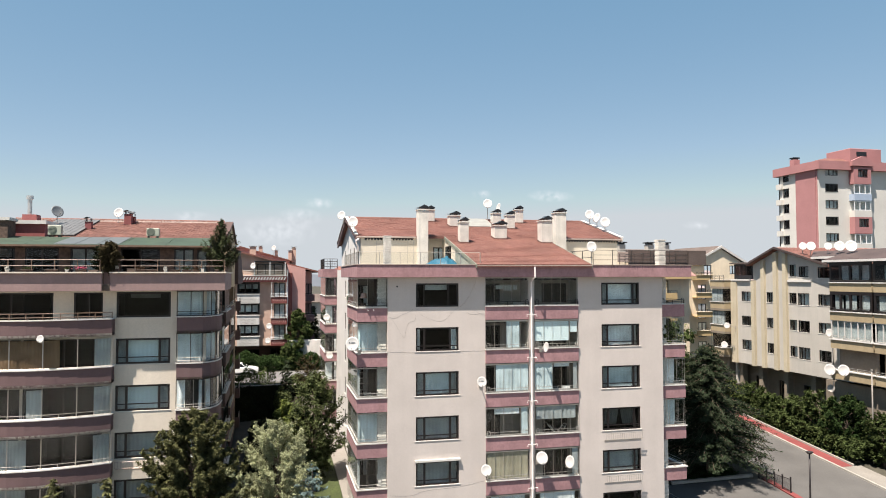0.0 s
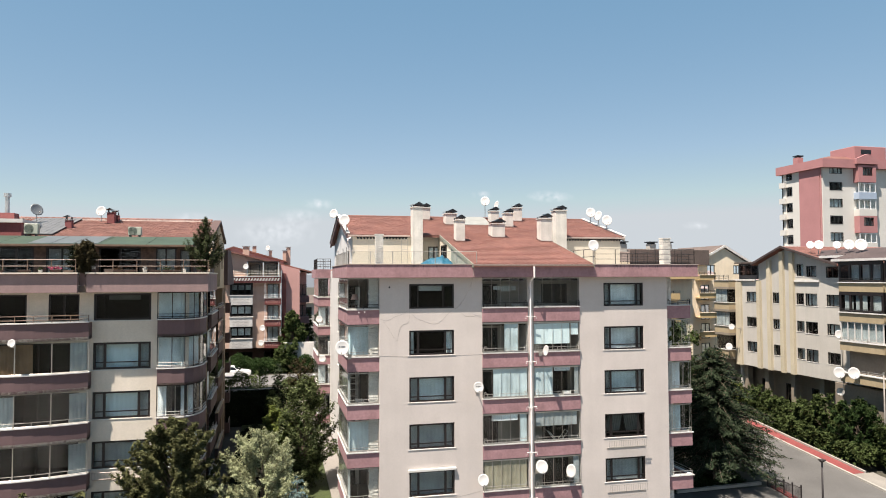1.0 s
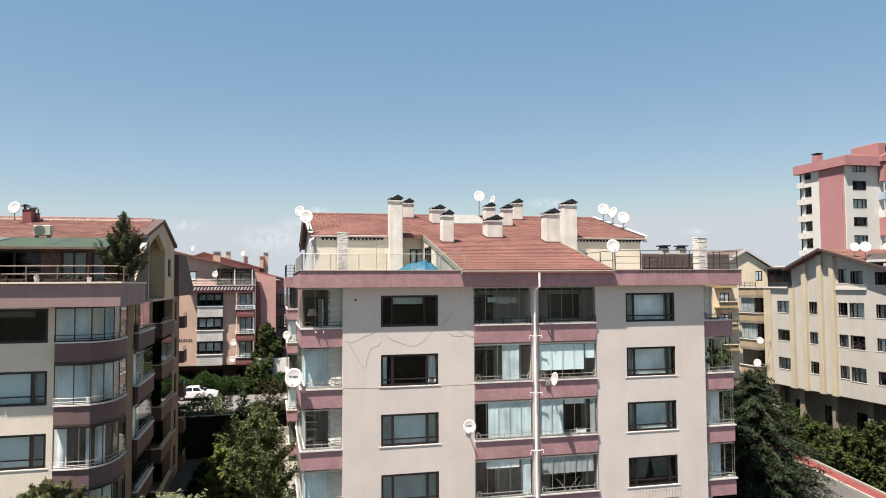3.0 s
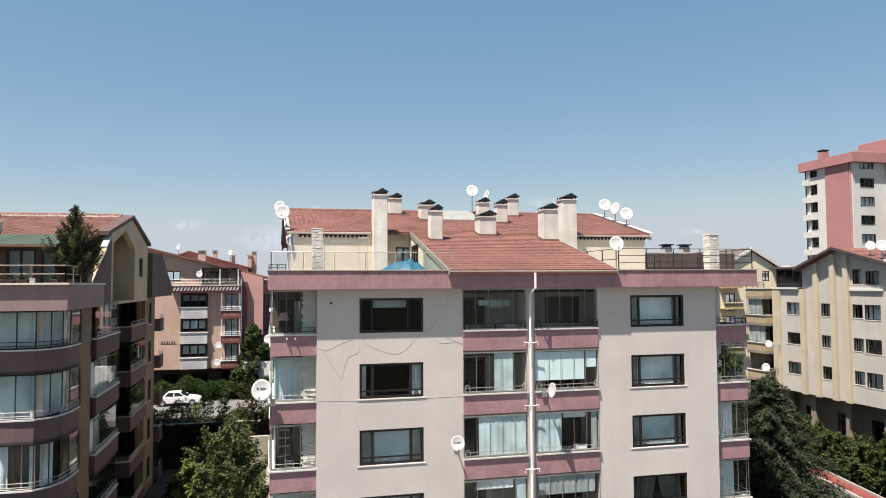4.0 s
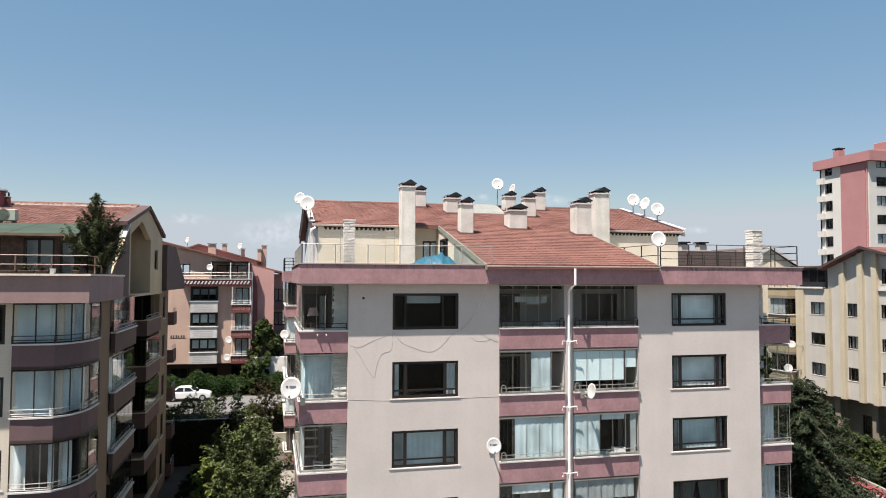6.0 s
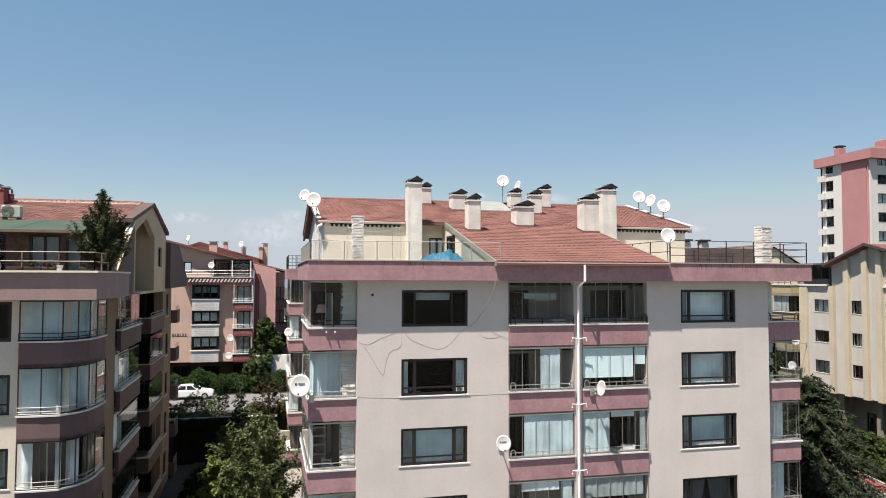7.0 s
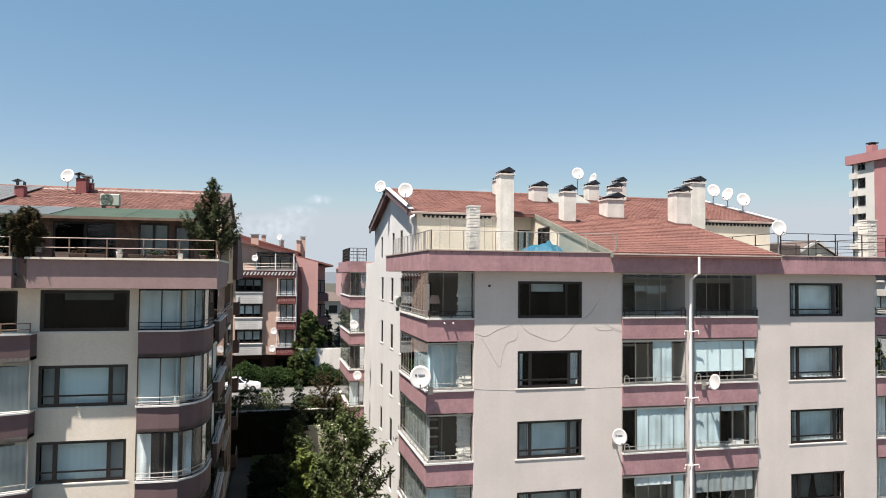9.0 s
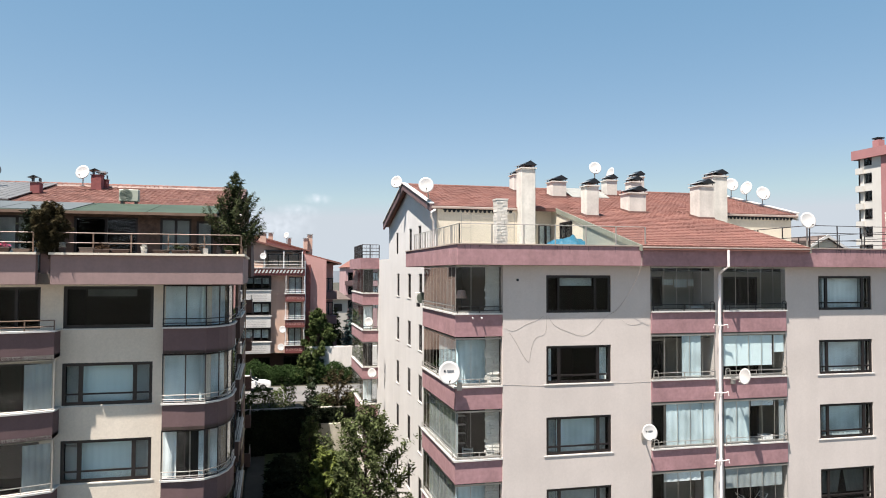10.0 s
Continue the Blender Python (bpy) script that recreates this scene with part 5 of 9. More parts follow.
for k in range(6):
    for a, b in ((50.3, 54.6), (55.4, 59.9), (60.7, 65.3)):
        window(left_house, east(-6.3), a, b, 14.45 - STOREY * k, 16.75 - STOREY * k, "triple", sill=False, inset=0.04)
    window(left_house, east(GX - 0.12), 67.3, 68.5, 15.0 - STOREY * k, 16.6 - STOREY * k, "pair")
    window(left_house, east(GX), 47.2, 48.0, 15.2 - STOREY * k, 16.6 - STOREY * k, "plain", sill=False)
    z = 14.30 - STOREY * k
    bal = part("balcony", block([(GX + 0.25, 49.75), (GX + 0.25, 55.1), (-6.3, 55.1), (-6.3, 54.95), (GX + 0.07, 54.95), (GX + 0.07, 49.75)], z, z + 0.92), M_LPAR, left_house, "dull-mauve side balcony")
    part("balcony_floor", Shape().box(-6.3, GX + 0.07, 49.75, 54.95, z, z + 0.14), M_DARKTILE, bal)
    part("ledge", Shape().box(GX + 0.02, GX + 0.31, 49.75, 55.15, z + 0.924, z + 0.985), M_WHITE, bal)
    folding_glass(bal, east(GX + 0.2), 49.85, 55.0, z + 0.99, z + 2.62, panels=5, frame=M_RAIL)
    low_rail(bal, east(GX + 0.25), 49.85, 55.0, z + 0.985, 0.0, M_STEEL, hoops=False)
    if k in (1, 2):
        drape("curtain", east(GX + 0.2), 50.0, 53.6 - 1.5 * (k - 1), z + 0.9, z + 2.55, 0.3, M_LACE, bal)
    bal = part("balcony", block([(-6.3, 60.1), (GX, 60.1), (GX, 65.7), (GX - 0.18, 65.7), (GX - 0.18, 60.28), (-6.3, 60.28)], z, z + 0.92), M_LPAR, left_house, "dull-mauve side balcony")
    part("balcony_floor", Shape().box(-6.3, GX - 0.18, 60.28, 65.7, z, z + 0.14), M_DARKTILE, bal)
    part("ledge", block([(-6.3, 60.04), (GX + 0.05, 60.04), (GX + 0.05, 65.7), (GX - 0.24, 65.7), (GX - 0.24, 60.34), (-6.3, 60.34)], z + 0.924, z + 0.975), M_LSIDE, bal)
    low_rail(bal, east(GX), 60.2, 65.6, z + 0.975, 0.05, M_STEEL, hoops=False)
    if k in (1, 2):
        folding_glass(bal, front(60.15), -6.2, GX - 0.1, z + 0.98, z + 2.62, panels=3, frame=M_FRAME)
        folding_glass(bal, east(GX), 60.25, 65.6, z + 0.98, z + 2.62, panels=6, frame=M_FRAME)
    bal = part("balcony", Shape().box(-5.6, GX + 0.3, 70.02, 70.14, z + 0.05, z + 1.0).box(GX + 0.18, GX + 0.3, 70.14, 71.7, z + 0.05, z + 1.0).box(-5.6, GX + 0.18, 70.14, 71.7, z + 0.05, z + 0.2), M_LPAR, left_house, "dull-mauve side balcony")
    railing("low_rail", east(GX + 0.24), [(70.08, 0.0), (71.65, 0.0)], z + 1.0, z + 1.32, M_STEEL, bal, bars=2, gap=0.8, r=0.016)
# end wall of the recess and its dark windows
part("side_wall", Shape(front(65.55)).wall(-6.3, GX - 0.42, 0.8, 16.95, [(-6.1, -4.95, 14.5 - STOREY * k, 16.7 - STOREY * k) for k in range(6)], 0.15), M_LSHADE, left_house)
for k in range(6):
    window(left_house, front(65.55), -6.1, -4.95, 14.5 - STOREY * k, 16.7 - STOREY * k, "pair", sill=False, inset=0.02)
part("inner_walls", Shape().box(-6.4, GX - 0.45, 67.5, 67.6, 0.8, 16.9), M_DARKROOM, left_house)
# gable with its niche
gz0 = 16.95
s = Shape(east(GX))
s.wall(60.8, 65.7, gz0, 19.9, [(62.4, 63.9, 18.4, 19.7)], 0.3)
s.prism([(60.8, 0, 19.9), (65.7, 0, 19.9), (65.7, 0, l_roof(65.7) - 0.3), (60.8, 0, l_roof(60.8) - 0.1)], [(60.8, 0.3, 19.9), (65.7, 0.3, 19.9), (65.7, 0.3, l_roof(65.7) - 0.3), (60.8, 0.3, l_roof(60.8) - 0.1)])
s.wall(53.4, 54.4, gz0, 19.9, (), 0.3)
s.prism([(53.4, 0, 19.9), (54.4, 0, 19.9), (54.4, 0, l_roof(54.4) - 0.1), (53.4, 0, l_roof(53.4) - 0.1)], [(53.4, 0.3, 19.9), (54.4, 0.3, 19.9), (54.4, 0.3, l_roof(54.4) - 0.1), (53.4, 0.3, l_roof(53.4) - 0.1)])
s.prism([(54.4, 0, 20.2), (57.7, 0, 21.15), (60.8, 0, 20.2), (60.8, 0, l_roof(60.8) - 0.1), (L_RIDGE_Y, 0, L_RIDGE_Z), (54.4, 0, l_roof(54.4) - 0.1)],
        [(54.4, 0.3, 20.2), (57.7, 0.3, 21.15), (60.8, 0.3, 20.2), (60.8, 0.3, l_roof(60.8) - 0.1), (L_RIDGE_Y, 0.3, L_RIDGE_Z), (54.4, 0.3, l_roof(54.4) - 0.1)])
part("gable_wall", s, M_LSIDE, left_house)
part("window", Shape(east(GX - 0.1)).wall(62.4, 63.9, 18.4, 19.7, [(62.48, 63.12, 18.48, 19.62), (63.18, 63.82, 18.48, 19.62)], 0.07), M_FRAME, left_house)
part("inner_walls", Shape().box(GX - 1.4, GX - 1.3, 61.2, 65.3, 17.2, 20.0), M_DARKROOM, left_house)
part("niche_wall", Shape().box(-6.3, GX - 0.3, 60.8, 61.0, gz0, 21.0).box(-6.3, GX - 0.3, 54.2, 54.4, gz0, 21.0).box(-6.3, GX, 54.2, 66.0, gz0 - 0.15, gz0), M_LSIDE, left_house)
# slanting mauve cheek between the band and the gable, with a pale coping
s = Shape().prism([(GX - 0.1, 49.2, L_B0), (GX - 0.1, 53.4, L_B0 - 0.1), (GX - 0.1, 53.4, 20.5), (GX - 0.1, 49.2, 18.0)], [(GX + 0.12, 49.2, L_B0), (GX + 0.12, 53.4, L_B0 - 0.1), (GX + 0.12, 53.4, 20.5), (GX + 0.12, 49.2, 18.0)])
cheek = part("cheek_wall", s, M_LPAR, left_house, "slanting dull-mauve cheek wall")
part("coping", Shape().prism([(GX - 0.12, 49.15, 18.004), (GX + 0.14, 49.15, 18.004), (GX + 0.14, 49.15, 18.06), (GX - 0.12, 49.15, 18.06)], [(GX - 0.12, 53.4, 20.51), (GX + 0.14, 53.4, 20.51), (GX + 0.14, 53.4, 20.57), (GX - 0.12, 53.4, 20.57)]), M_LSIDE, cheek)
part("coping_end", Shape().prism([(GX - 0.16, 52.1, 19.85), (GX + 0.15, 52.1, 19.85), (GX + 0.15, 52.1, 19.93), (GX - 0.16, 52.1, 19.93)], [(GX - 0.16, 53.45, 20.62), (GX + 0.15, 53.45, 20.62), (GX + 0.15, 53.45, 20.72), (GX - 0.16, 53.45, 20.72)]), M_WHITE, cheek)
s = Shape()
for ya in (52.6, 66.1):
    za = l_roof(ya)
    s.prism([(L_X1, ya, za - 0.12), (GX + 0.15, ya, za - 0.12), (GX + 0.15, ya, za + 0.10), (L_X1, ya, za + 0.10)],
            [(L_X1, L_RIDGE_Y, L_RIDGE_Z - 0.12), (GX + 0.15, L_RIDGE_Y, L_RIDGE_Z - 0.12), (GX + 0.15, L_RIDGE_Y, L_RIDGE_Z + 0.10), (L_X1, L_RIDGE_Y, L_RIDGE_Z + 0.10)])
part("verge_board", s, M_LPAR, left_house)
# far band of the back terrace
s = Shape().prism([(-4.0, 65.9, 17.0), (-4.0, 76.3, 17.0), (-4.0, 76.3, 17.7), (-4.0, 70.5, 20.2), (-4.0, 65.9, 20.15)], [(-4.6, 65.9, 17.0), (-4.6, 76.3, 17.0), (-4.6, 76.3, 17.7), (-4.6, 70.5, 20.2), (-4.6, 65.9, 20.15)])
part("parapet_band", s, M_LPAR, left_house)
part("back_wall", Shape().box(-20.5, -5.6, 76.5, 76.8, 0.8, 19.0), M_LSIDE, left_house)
part("side_wall", Shape(east(-5.6)).wall(70.0, 76.5, 0.8, 17.0, (), 0.3), M_LSHADE, left_house)
part("side_wall", Shape().box(-5.9, GX - 0.43, 69.72, 69.98, 0.8, 16.94), M_LSHADE, left_house)

# ---- blocks further off ----
M_SALMON = material("salmon_plaster", (0.50, 0.345, 0.275), 0.9, grain=0.05, grain_scale=8, stain=0.08, stain_scale=0.4, streaks=0.05)
M_ROSE = material("rose_plaster", (0.49, 0.275, 0.25), 0.9, grain=0.05, grain_scale=8, stain=0.08, stain_scale=0.4)
M_GREYPANEL = material("ribbed_grey_panel", (0.52, 0.50, 0.48), 0.7, grain=0.1, grain_scale=12, stain=0.1, stain_scale=1.0)
M_REDTILE = material("dark_red_tile_cladding", (0.17, 0.05, 0.045), 0.7, grain=0.25, grain_scale=7, stain=0.1, stain_scale=1.0)
# dark maroon stands in for the shade of the recessed storey
M_BASEDARK = material("shade_dark_base", (0.060, 0.034, 0.030), 0.85, grain=0.1, grain_scale=8, stain=0.15, stain_scale=0.8)
M_CREAM = material("cream_white_plaster", (0.428, 0.402, 0.363), 0.9, grain=0.04, grain_scale=8, stain=0.07, stain_scale=0.4, streaks=0.05)
M_OCHRE = material("pale_ochre_plaster", (0.331, 0.262, 0.166), 0.9, grain=0.05, grain_scale=8, stain=0.08, stain_scale=0.5, streaks=0.05)
M_BUFF = material("buff_yellow_plaster", (0.72, 0.61, 0.46), 0.9, grain=0.05, grain_scale=8, stain=0.08, stain_scale=0.5, streaks=0.05)
M_YELLOW = material("warm_yellow_plaster", (0.46, 0.335, 0.175), 0.9, grain=0.05, grain_scale=8, stain=0.08, stain_scale=0.5)
M_PILASTER = material("cream_pilaster_plaster", (0.44, 0.385, 0.285), 0.9, grain=0.05, grain_scale=8, stain=0.08, stain_scale=0.5, streaks=0.05)
# the recessed storey's shade is toned into this darker render
M_UNDER = material("shade_toned_render", (0.21, 0.175, 0.135), 0.9, grain=0.08, grain_scale=6, stain=0.12, stain_scale=0.6)
M_TOWER = material("tower_white_plaster", (0.564, 0.545, 0.508), 0.9, grain=0.04, grain_scale=6, stain=0.06, stain_scale=0.3)
M_TPINK = material("tower_pink_plaster", (0.37, 0.175, 0.175), 0.9, grain=0.05, grain_scale=6, stain=0.08, stain_scale=0.3)
M_BROWNROOF = material("brown_roof_tiles", (0.105, 0.080, 0.070), 0.9, grain=0.2, grain_scale=8, stain=0.15, stain_scale=0.7)

M_CANOPY = material("dark_brown_roof_sheet", (0.062, 0.043, 0.040), 0.75, grain=0.15, grain_scale=6, stain=0.2, stain_scale=0.8)

# salmon block across the back street
back_house = thing("apartment_building", (-4.0, 102.0, 6.5), "salmon and rose apartment block with ribbed grey balcony panels", "building")
M_PERF = material("dark_perforations", (0.27, 0.26, 0.25), 0.8)
bh = []
for k in range(3):
    zt = 16.85 - 2.77 * k
    bh += [(-5.3, -2.7, zt - 1.4, zt), (-0.75, 0.65, zt - 2.2, zt)]
part("street_wall", Shape(front(95.0)).wall(-13.0, 0.85, 8.62, 18.0, bh, 0.3), M_SALMON, back_house)
for a, b, c, d in bh:
    if b - a > 2:
        window(back_house, front(94.75), a, b, c, d, "triple", sill=False, inset=0.02, curtain=M_NET if c > 13 else M_LACE, cover=0.55 if c > 13 else 0.75, bar=0.14)
        p = part("bay", Shape(front(95.0)).box(a - 0.1, b + 0.1, -0.45, 0.0, c - 1.27, c - 0.10), M_GREYPANEL, back_house, "perforated grey bay panel")
        part("ledge", Shape(front(95.0)).box(a - 0.2, b + 0.2, -0.52, 0.0, c - 0.098, c + 0.0), M_WHITE, p)
        s = Shape(front(95.0))
        for i in range(13):
            for j in range(5):
                u, v = a + 0.3 + (b - a - 0.6) * (i + 0.5 * (j % 2)) / 13, c - 1.12 + 0.19 * j
                s.prism([(u, -0.456, v - 0.05), (u + 0.05, -0.456, v), (u, -0.456, v + 0.05), (u - 0.05, -0.456, v)], [(u, -0.45, v - 0.05), (u + 0.05, -0.45, v), (u, -0.45, v + 0.05), (u - 0.05, -0.45, v)])
        part("perforations", s, M_PERF, p)
        part("bay_side", Shape(front(95.0)).box(a - 0.12, a, -0.3, 0, c, d).box(b, b + 0.12, -0.3, 0, c, d).box(a - 0.12, b + 0.12, -0.35, 0, d, d + 0.14), M_FRAME, back_house)
    else:
        window(back_house, front(95.0), a, b, c, d, "pair", sill=False, inset=0.1, curtain=M_LACE, cover=0.9)
        bal = part("balcony", Shape(front(95.0)).box(a - 0.35, b + 0.3, -1.0, -0.85, c - 0.45, c + 0.35).box(a - 0.35, b + 0.3, -0.85, 0, c - 0.45, c - 0.3), M_REDTILE, back_house, "dark red latticed balcony")
        part("ledge", Shape(front(95.0)).box(a - 0.45, b + 0.35, -1.08, -0.8, c + 0.354, c + 0.42), M_WHITE, bal)
        s = Shape(front(95.0))
        for i in range(7):
            for e in (-1, 1):
                u = a - 0.1 + (b - a + 0.2) * i / 6
                s.prism([(u - 0.1 * e - 0.02, -1.012, c - 0.22), (u - 0.1 * e + 0.02, -1.012, c - 0.22), (u + 0.1 * e + 0.02, -1.012, c + 0.12), (u + 0.1 * e - 0.02, -1.012, c + 0.12)],
                        [(u - 0.1 * e - 0.02, -1.002, c - 0.22), (u - 0.1 * e + 0.02, -1.002, c - 0.22), (u + 0.1 * e + 0.02, -1.002, c + 0.12), (u + 0.1 * e - 0.02, -1.002, c + 0.12)])
        part("lattice", s, M_ROSE, bal)
        railing("low_rail", front(95.0), [(a - 0.4, -0.95), (b + 0.3, -0.95)], c + 0.42, c + 0.8, M_FRAMEW, bal, bars=2, gap=0.7, r=0.02)
        for u in (a - 0.3, b + 0.22):
            part("glazing_post", Shape(front(95.0)).box(u - 0.03, u + 0.03, -0.96, -0.9, c + 0.42, d + 0.1), M_FRAMEW, bal)
# recessed ground storey, its shade put into the dark colour
part("base_wall", Shape(front(96.6)).wall(-13.0, 0.85, 5.9, 8.62, [(-11.5, -9.6, 6.3, 8.0), (-7.6, -5.6, 6.3, 8.0), (-4.4, -2.6, 6.3, 8.0), (-1.2, 0.5, 6.0, 8.1)], 0.25), M_BASEDARK, back_house, "ground-storey wall, dark maroon in place of recess shade")
for a in (-11.5, -7.6, -4.4, -1.2):
    window(back_house, front(96.6), a, a + (1.7 if a > -2 else 1.8), 6.3, 8.0, "pair", sill=False)
part("soffit", Shape().box(-13.0, 0.85, 95.3, 96.6, 8.5, 8.62), M_BASEDARK, back_house)
part("drain_pipe", Shape().tube([(1.0, 94.9, 6.0), (1.0, 94.9, 18.6)], 0.07, 6), M_PIPE, back_house)
part("corner_strip", Shape().box(0.852, 1.6, 95.05, 95.58, 6.0, 18.2), M_REDTILE, back_house)
part("inner_walls", Shape().box(-12.9, 0.8, 97.5, 97.7, 5.9, 18).box(-12.9, 0.8, 95.4, 97.5, 16.9, 17.0).box(-12.9, 0.8, 95.4, 97.5, 14.1, 14.2).box(-12.9, 0.8, 95.4, 97.5, 11.3, 11.4), M_DARKROOM, back_house)
band_b = part("parapet_band", Shape(front(95.0)).box(-6.3, 0.9, -0.9, 0.1, 17.0, 17.75), M_REDTILE, back_house, "dark red scalloped parapet")
part("coping", Shape(front(95.0)).box(-6.4, 1.0, -0.98, 0.1, 17.754, 17.84), M_GREYPANEL, band_b)
s = Shape(front(95.0))
for i in range(19):
    u = -6.2 + 7.0 * i / 19
    s.prism([(u, -0.96, 17.25), (u + 0.18, -0.96, 17.25), (u + 0.36, -0.96, 17.6), (u + 0.18, -0.96, 17.6)], [(u, -0.904, 17.25), (u + 0.18, -0.904, 17.25), (u + 0.36, -0.904, 17.6), (u + 0.18, -0.904, 17.6)])
part("lattice", s, M_WHITE, band_b)
railing("terrace_rail", front(94.2), [(-6.3, 0.0), (0.9, 0.0)], 17.84, 18.5, M_STEEL, band_b, bars=2, gap=1.4, r=0.02)
# roof-storey walls that climb to the ridge on the left, and the lean-to roof
part("roof_storey_wall", Shape(front(98.0)).wall(-13.0, 0.9, 17.7, 19.6, [(-7.4, -5.85, 18.3, 19.5)], 0.3), M_SALMON, back_house)
window(back_house, front(98.0), -7.4, -5.85, 18.3, 19.5, "pair", sill=False, bar=0.12)
s = Shape().prism([(-15.0, 97.4, 20.8), (-9.5, 97.4, 22.2), (5.2, 97.4, 18.45), (5.2, 97.4, 18.25), (-9.5, 97.4, 22.0), (-15.0, 97.4, 20.6)], [(-15.0, 112.0, 20.8), (-9.5, 112.0, 22.2), (5.2, 112.0, 18.45), (5.2, 112.0, 18.25), (-9.5, 112.0, 22.0), (-15.0, 112.0, 20.6)])
part("roof", s, M_TILE, back_house)
s = Shape().prism([(-13.0, 98.0, 19.604), (-13.0, 98.0, 21.1), (-9.5, 98.0, 22.0), (0.3, 98.0, 19.604)], [(-13.0, 98.2, 19.604), (-13.0, 98.2, 21.1), (-9.5, 98.2, 22.0), (0.3, 98.2, 19.604)])
part("gable_wall", s, M_SALMON, back_house)
s = Shape().prism([(0.88, 95.6, 6.0), (3.35, 95.6, 6.0), (3.35, 95.6, 18.7), (0.88, 95.6, 19.35)], [(0.88, 111.0, 6.0), (3.35, 111.0, 6.0), (3.35, 111.0, 18.7), (0.88, 111.0, 19.35)])
part("rose_wall", s, M_ROSE, back_house, "rose-pink end wall")
for k in range(4):
    z = 14.3 - 2.77 * k
    bal = part("balcony", Shape().box(3.36, 4.7, 97.5, 101.5, z, z + 0.9), M_MAUVE, back_house)
    window(back_house, front(99.0), 3.4, 4.4, z + 0.95, z + 2.4, "pair", sill=False)
part("end_bay", Shape().box(3.35, 4.4, 99.3, 110.0, 6.0, 18.4), M_ROSE, back_house)
pergola = part("pergola", Shape().box(-3.35, 0.75, 94.4, 98.0, 19.66, 19.76), M_FRAME, back_house, "dark pergola over the roof terrace")
for x in (-3.3, -1.3, 0.65):
    part("post", Shape().box(x - 0.05, x + 0.05, 94.42, 94.52, 17.84, 19.66), M_FRAMEW, pergola)
for x in (-3.25, -1.25):
    g = part("pane", Shape().box(x, x + 1.85, 94.46, 94.475, 17.9, 19.6), M_GLASS, pergola)
    g.visible_shadow = False
part("side_screen", Shape().box(-3.35, -3.27, 94.55, 97.9, 17.84, 19.65), M_FRAME, pergola)
window(back_house, front(97.96), -3.0, 0.4, 17.85, 19.4, "triple", sill=False, inset=0.0)
for x, y, w, z0, z1 in ((-3.6, 98.6, 0.85, 20.0, 21.75), (1.55, 106.0, 0.5, 19.3, 21.5), (2.1, 106.4, 0.62, 19.2, 22.0), (-2.7, 106.0, 0.55, 20.6, 22.1), (-0.45, 106.0, 0.45, 20.2, 21.5)):
    c = part("chimney", Shape().box(x - w / 2, x + w / 2, y, y + w, z0, z1), M_SALMON, back_house, bevel=0.02)
    part("cowl", Shape().box(x - w / 2 - 0.1, x + w / 2 + 0.1, y - 0.1, y + w + 0.1, z1 + 0.08, z1 + 0.15).box(x - w / 2 + 0.1, x + w / 2 - 0.1, y + 0.1, y + w - 0.1, z1, z1 + 0.08), M_ZINC, c)

s = Shape().prism([(-7.6, 102.0, 21.2), (-5.4, 102.0, 22.0), (1.9, 102.0, 19.95), (1.9, 102.0, 19.8), (-5.4, 102.0, 21.8), (-7.6, 102.0, 21.0)], [(-7.6, 110.0, 21.2), (-5.4, 110.0, 22.0), (1.9, 110.0, 19.95), (1.9, 110.0, 19.8), (-5.4, 110.0, 21.8), (-7.6, 110.0, 21.0)])
part("roof", s, M_TILE, back_house)
part("gable_wall", Shape().prism([(-7.2, 102.3, 19.5), (1.4, 102.3, 19.5), (1.4, 102.3, 19.9), (-5.4, 102.3, 21.8), (-7.2, 102.3, 21.1)], [(-7.2, 102.5, 19.5), (1.4, 102.5, 19.5), (1.4, 102.5, 19.9), (-5.4, 102.5, 21.8), (-7.2, 102.5, 21.1)]), M_ROSE, back_house)

# raised sign too small to read, on the salmon wall
sign = part("sign", Shape(front(95.0)).box(-7.45, -5.85, -0.012, -0.003, 11.36, 11.42), M_BROWNROOF, back_house, "small brown wall sign")
for i, w in enumerate((0.16, 0.12, 0.18, 0.10, 0.16, 0.14)):
    part("sign_bar", Shape(front(95.0)).box(-7.42 + 0.26 * i, -7.42 + 0.26 * i + w, -0.03, -0.013, 11.44, 11.72), M_BROWNROOF, sign)

# cream block across the side road
right_house = thing("apartment_building", (56.0, 60.0, 4.0), "cream apartment block with ochre pilasters, dark windows and tiled gable roof", "building")
RX = 50.0
R_ROWS = [(14.87, 15.95), (12.22, 13.25), (9.55, 10.62)]
rh = []
for z0, z1 in R_ROWS:
    rh += [(65.7, 67.65, z0, z1), (62.2, 63.5, z0, z1), (59.08, 60.1, z0, z1), (57.35, 58.9, z0 - 0.1, z1), (54.65, 56.2, z0 - 0.05, z1 - 0.05)]
rh += [(59.1, 60.0, 17.6, 18.8), (57.4, 58.7, 17.55, 18.6), (54.7, 56.2, 17.45, 18.5)]
part("road_wall", Shape(west(RX)).wall(54.5, 69.3, 8.0, 17.15, [h for h in rh if h[2] < 17], 0.3), M_CREAM, right_house)
s = Shape(west(RX)).wall(54.5, 65.6, 17.15, 18.9, [h for h in rh if h[2] > 17], 0.3)
s.prism([(54.5, 0, 18.9), (65.6, 0, 18.9), (61.4, 0, 20.4), (57.3, 0, 19.3)], [(54.5, 0.3, 18.9), (65.6, 0.3, 18.9), (61.4, 0.3, 20.4), (57.3, 0.3, 19.3)])
part("gable_wall", s, M_CREAM, right_house)
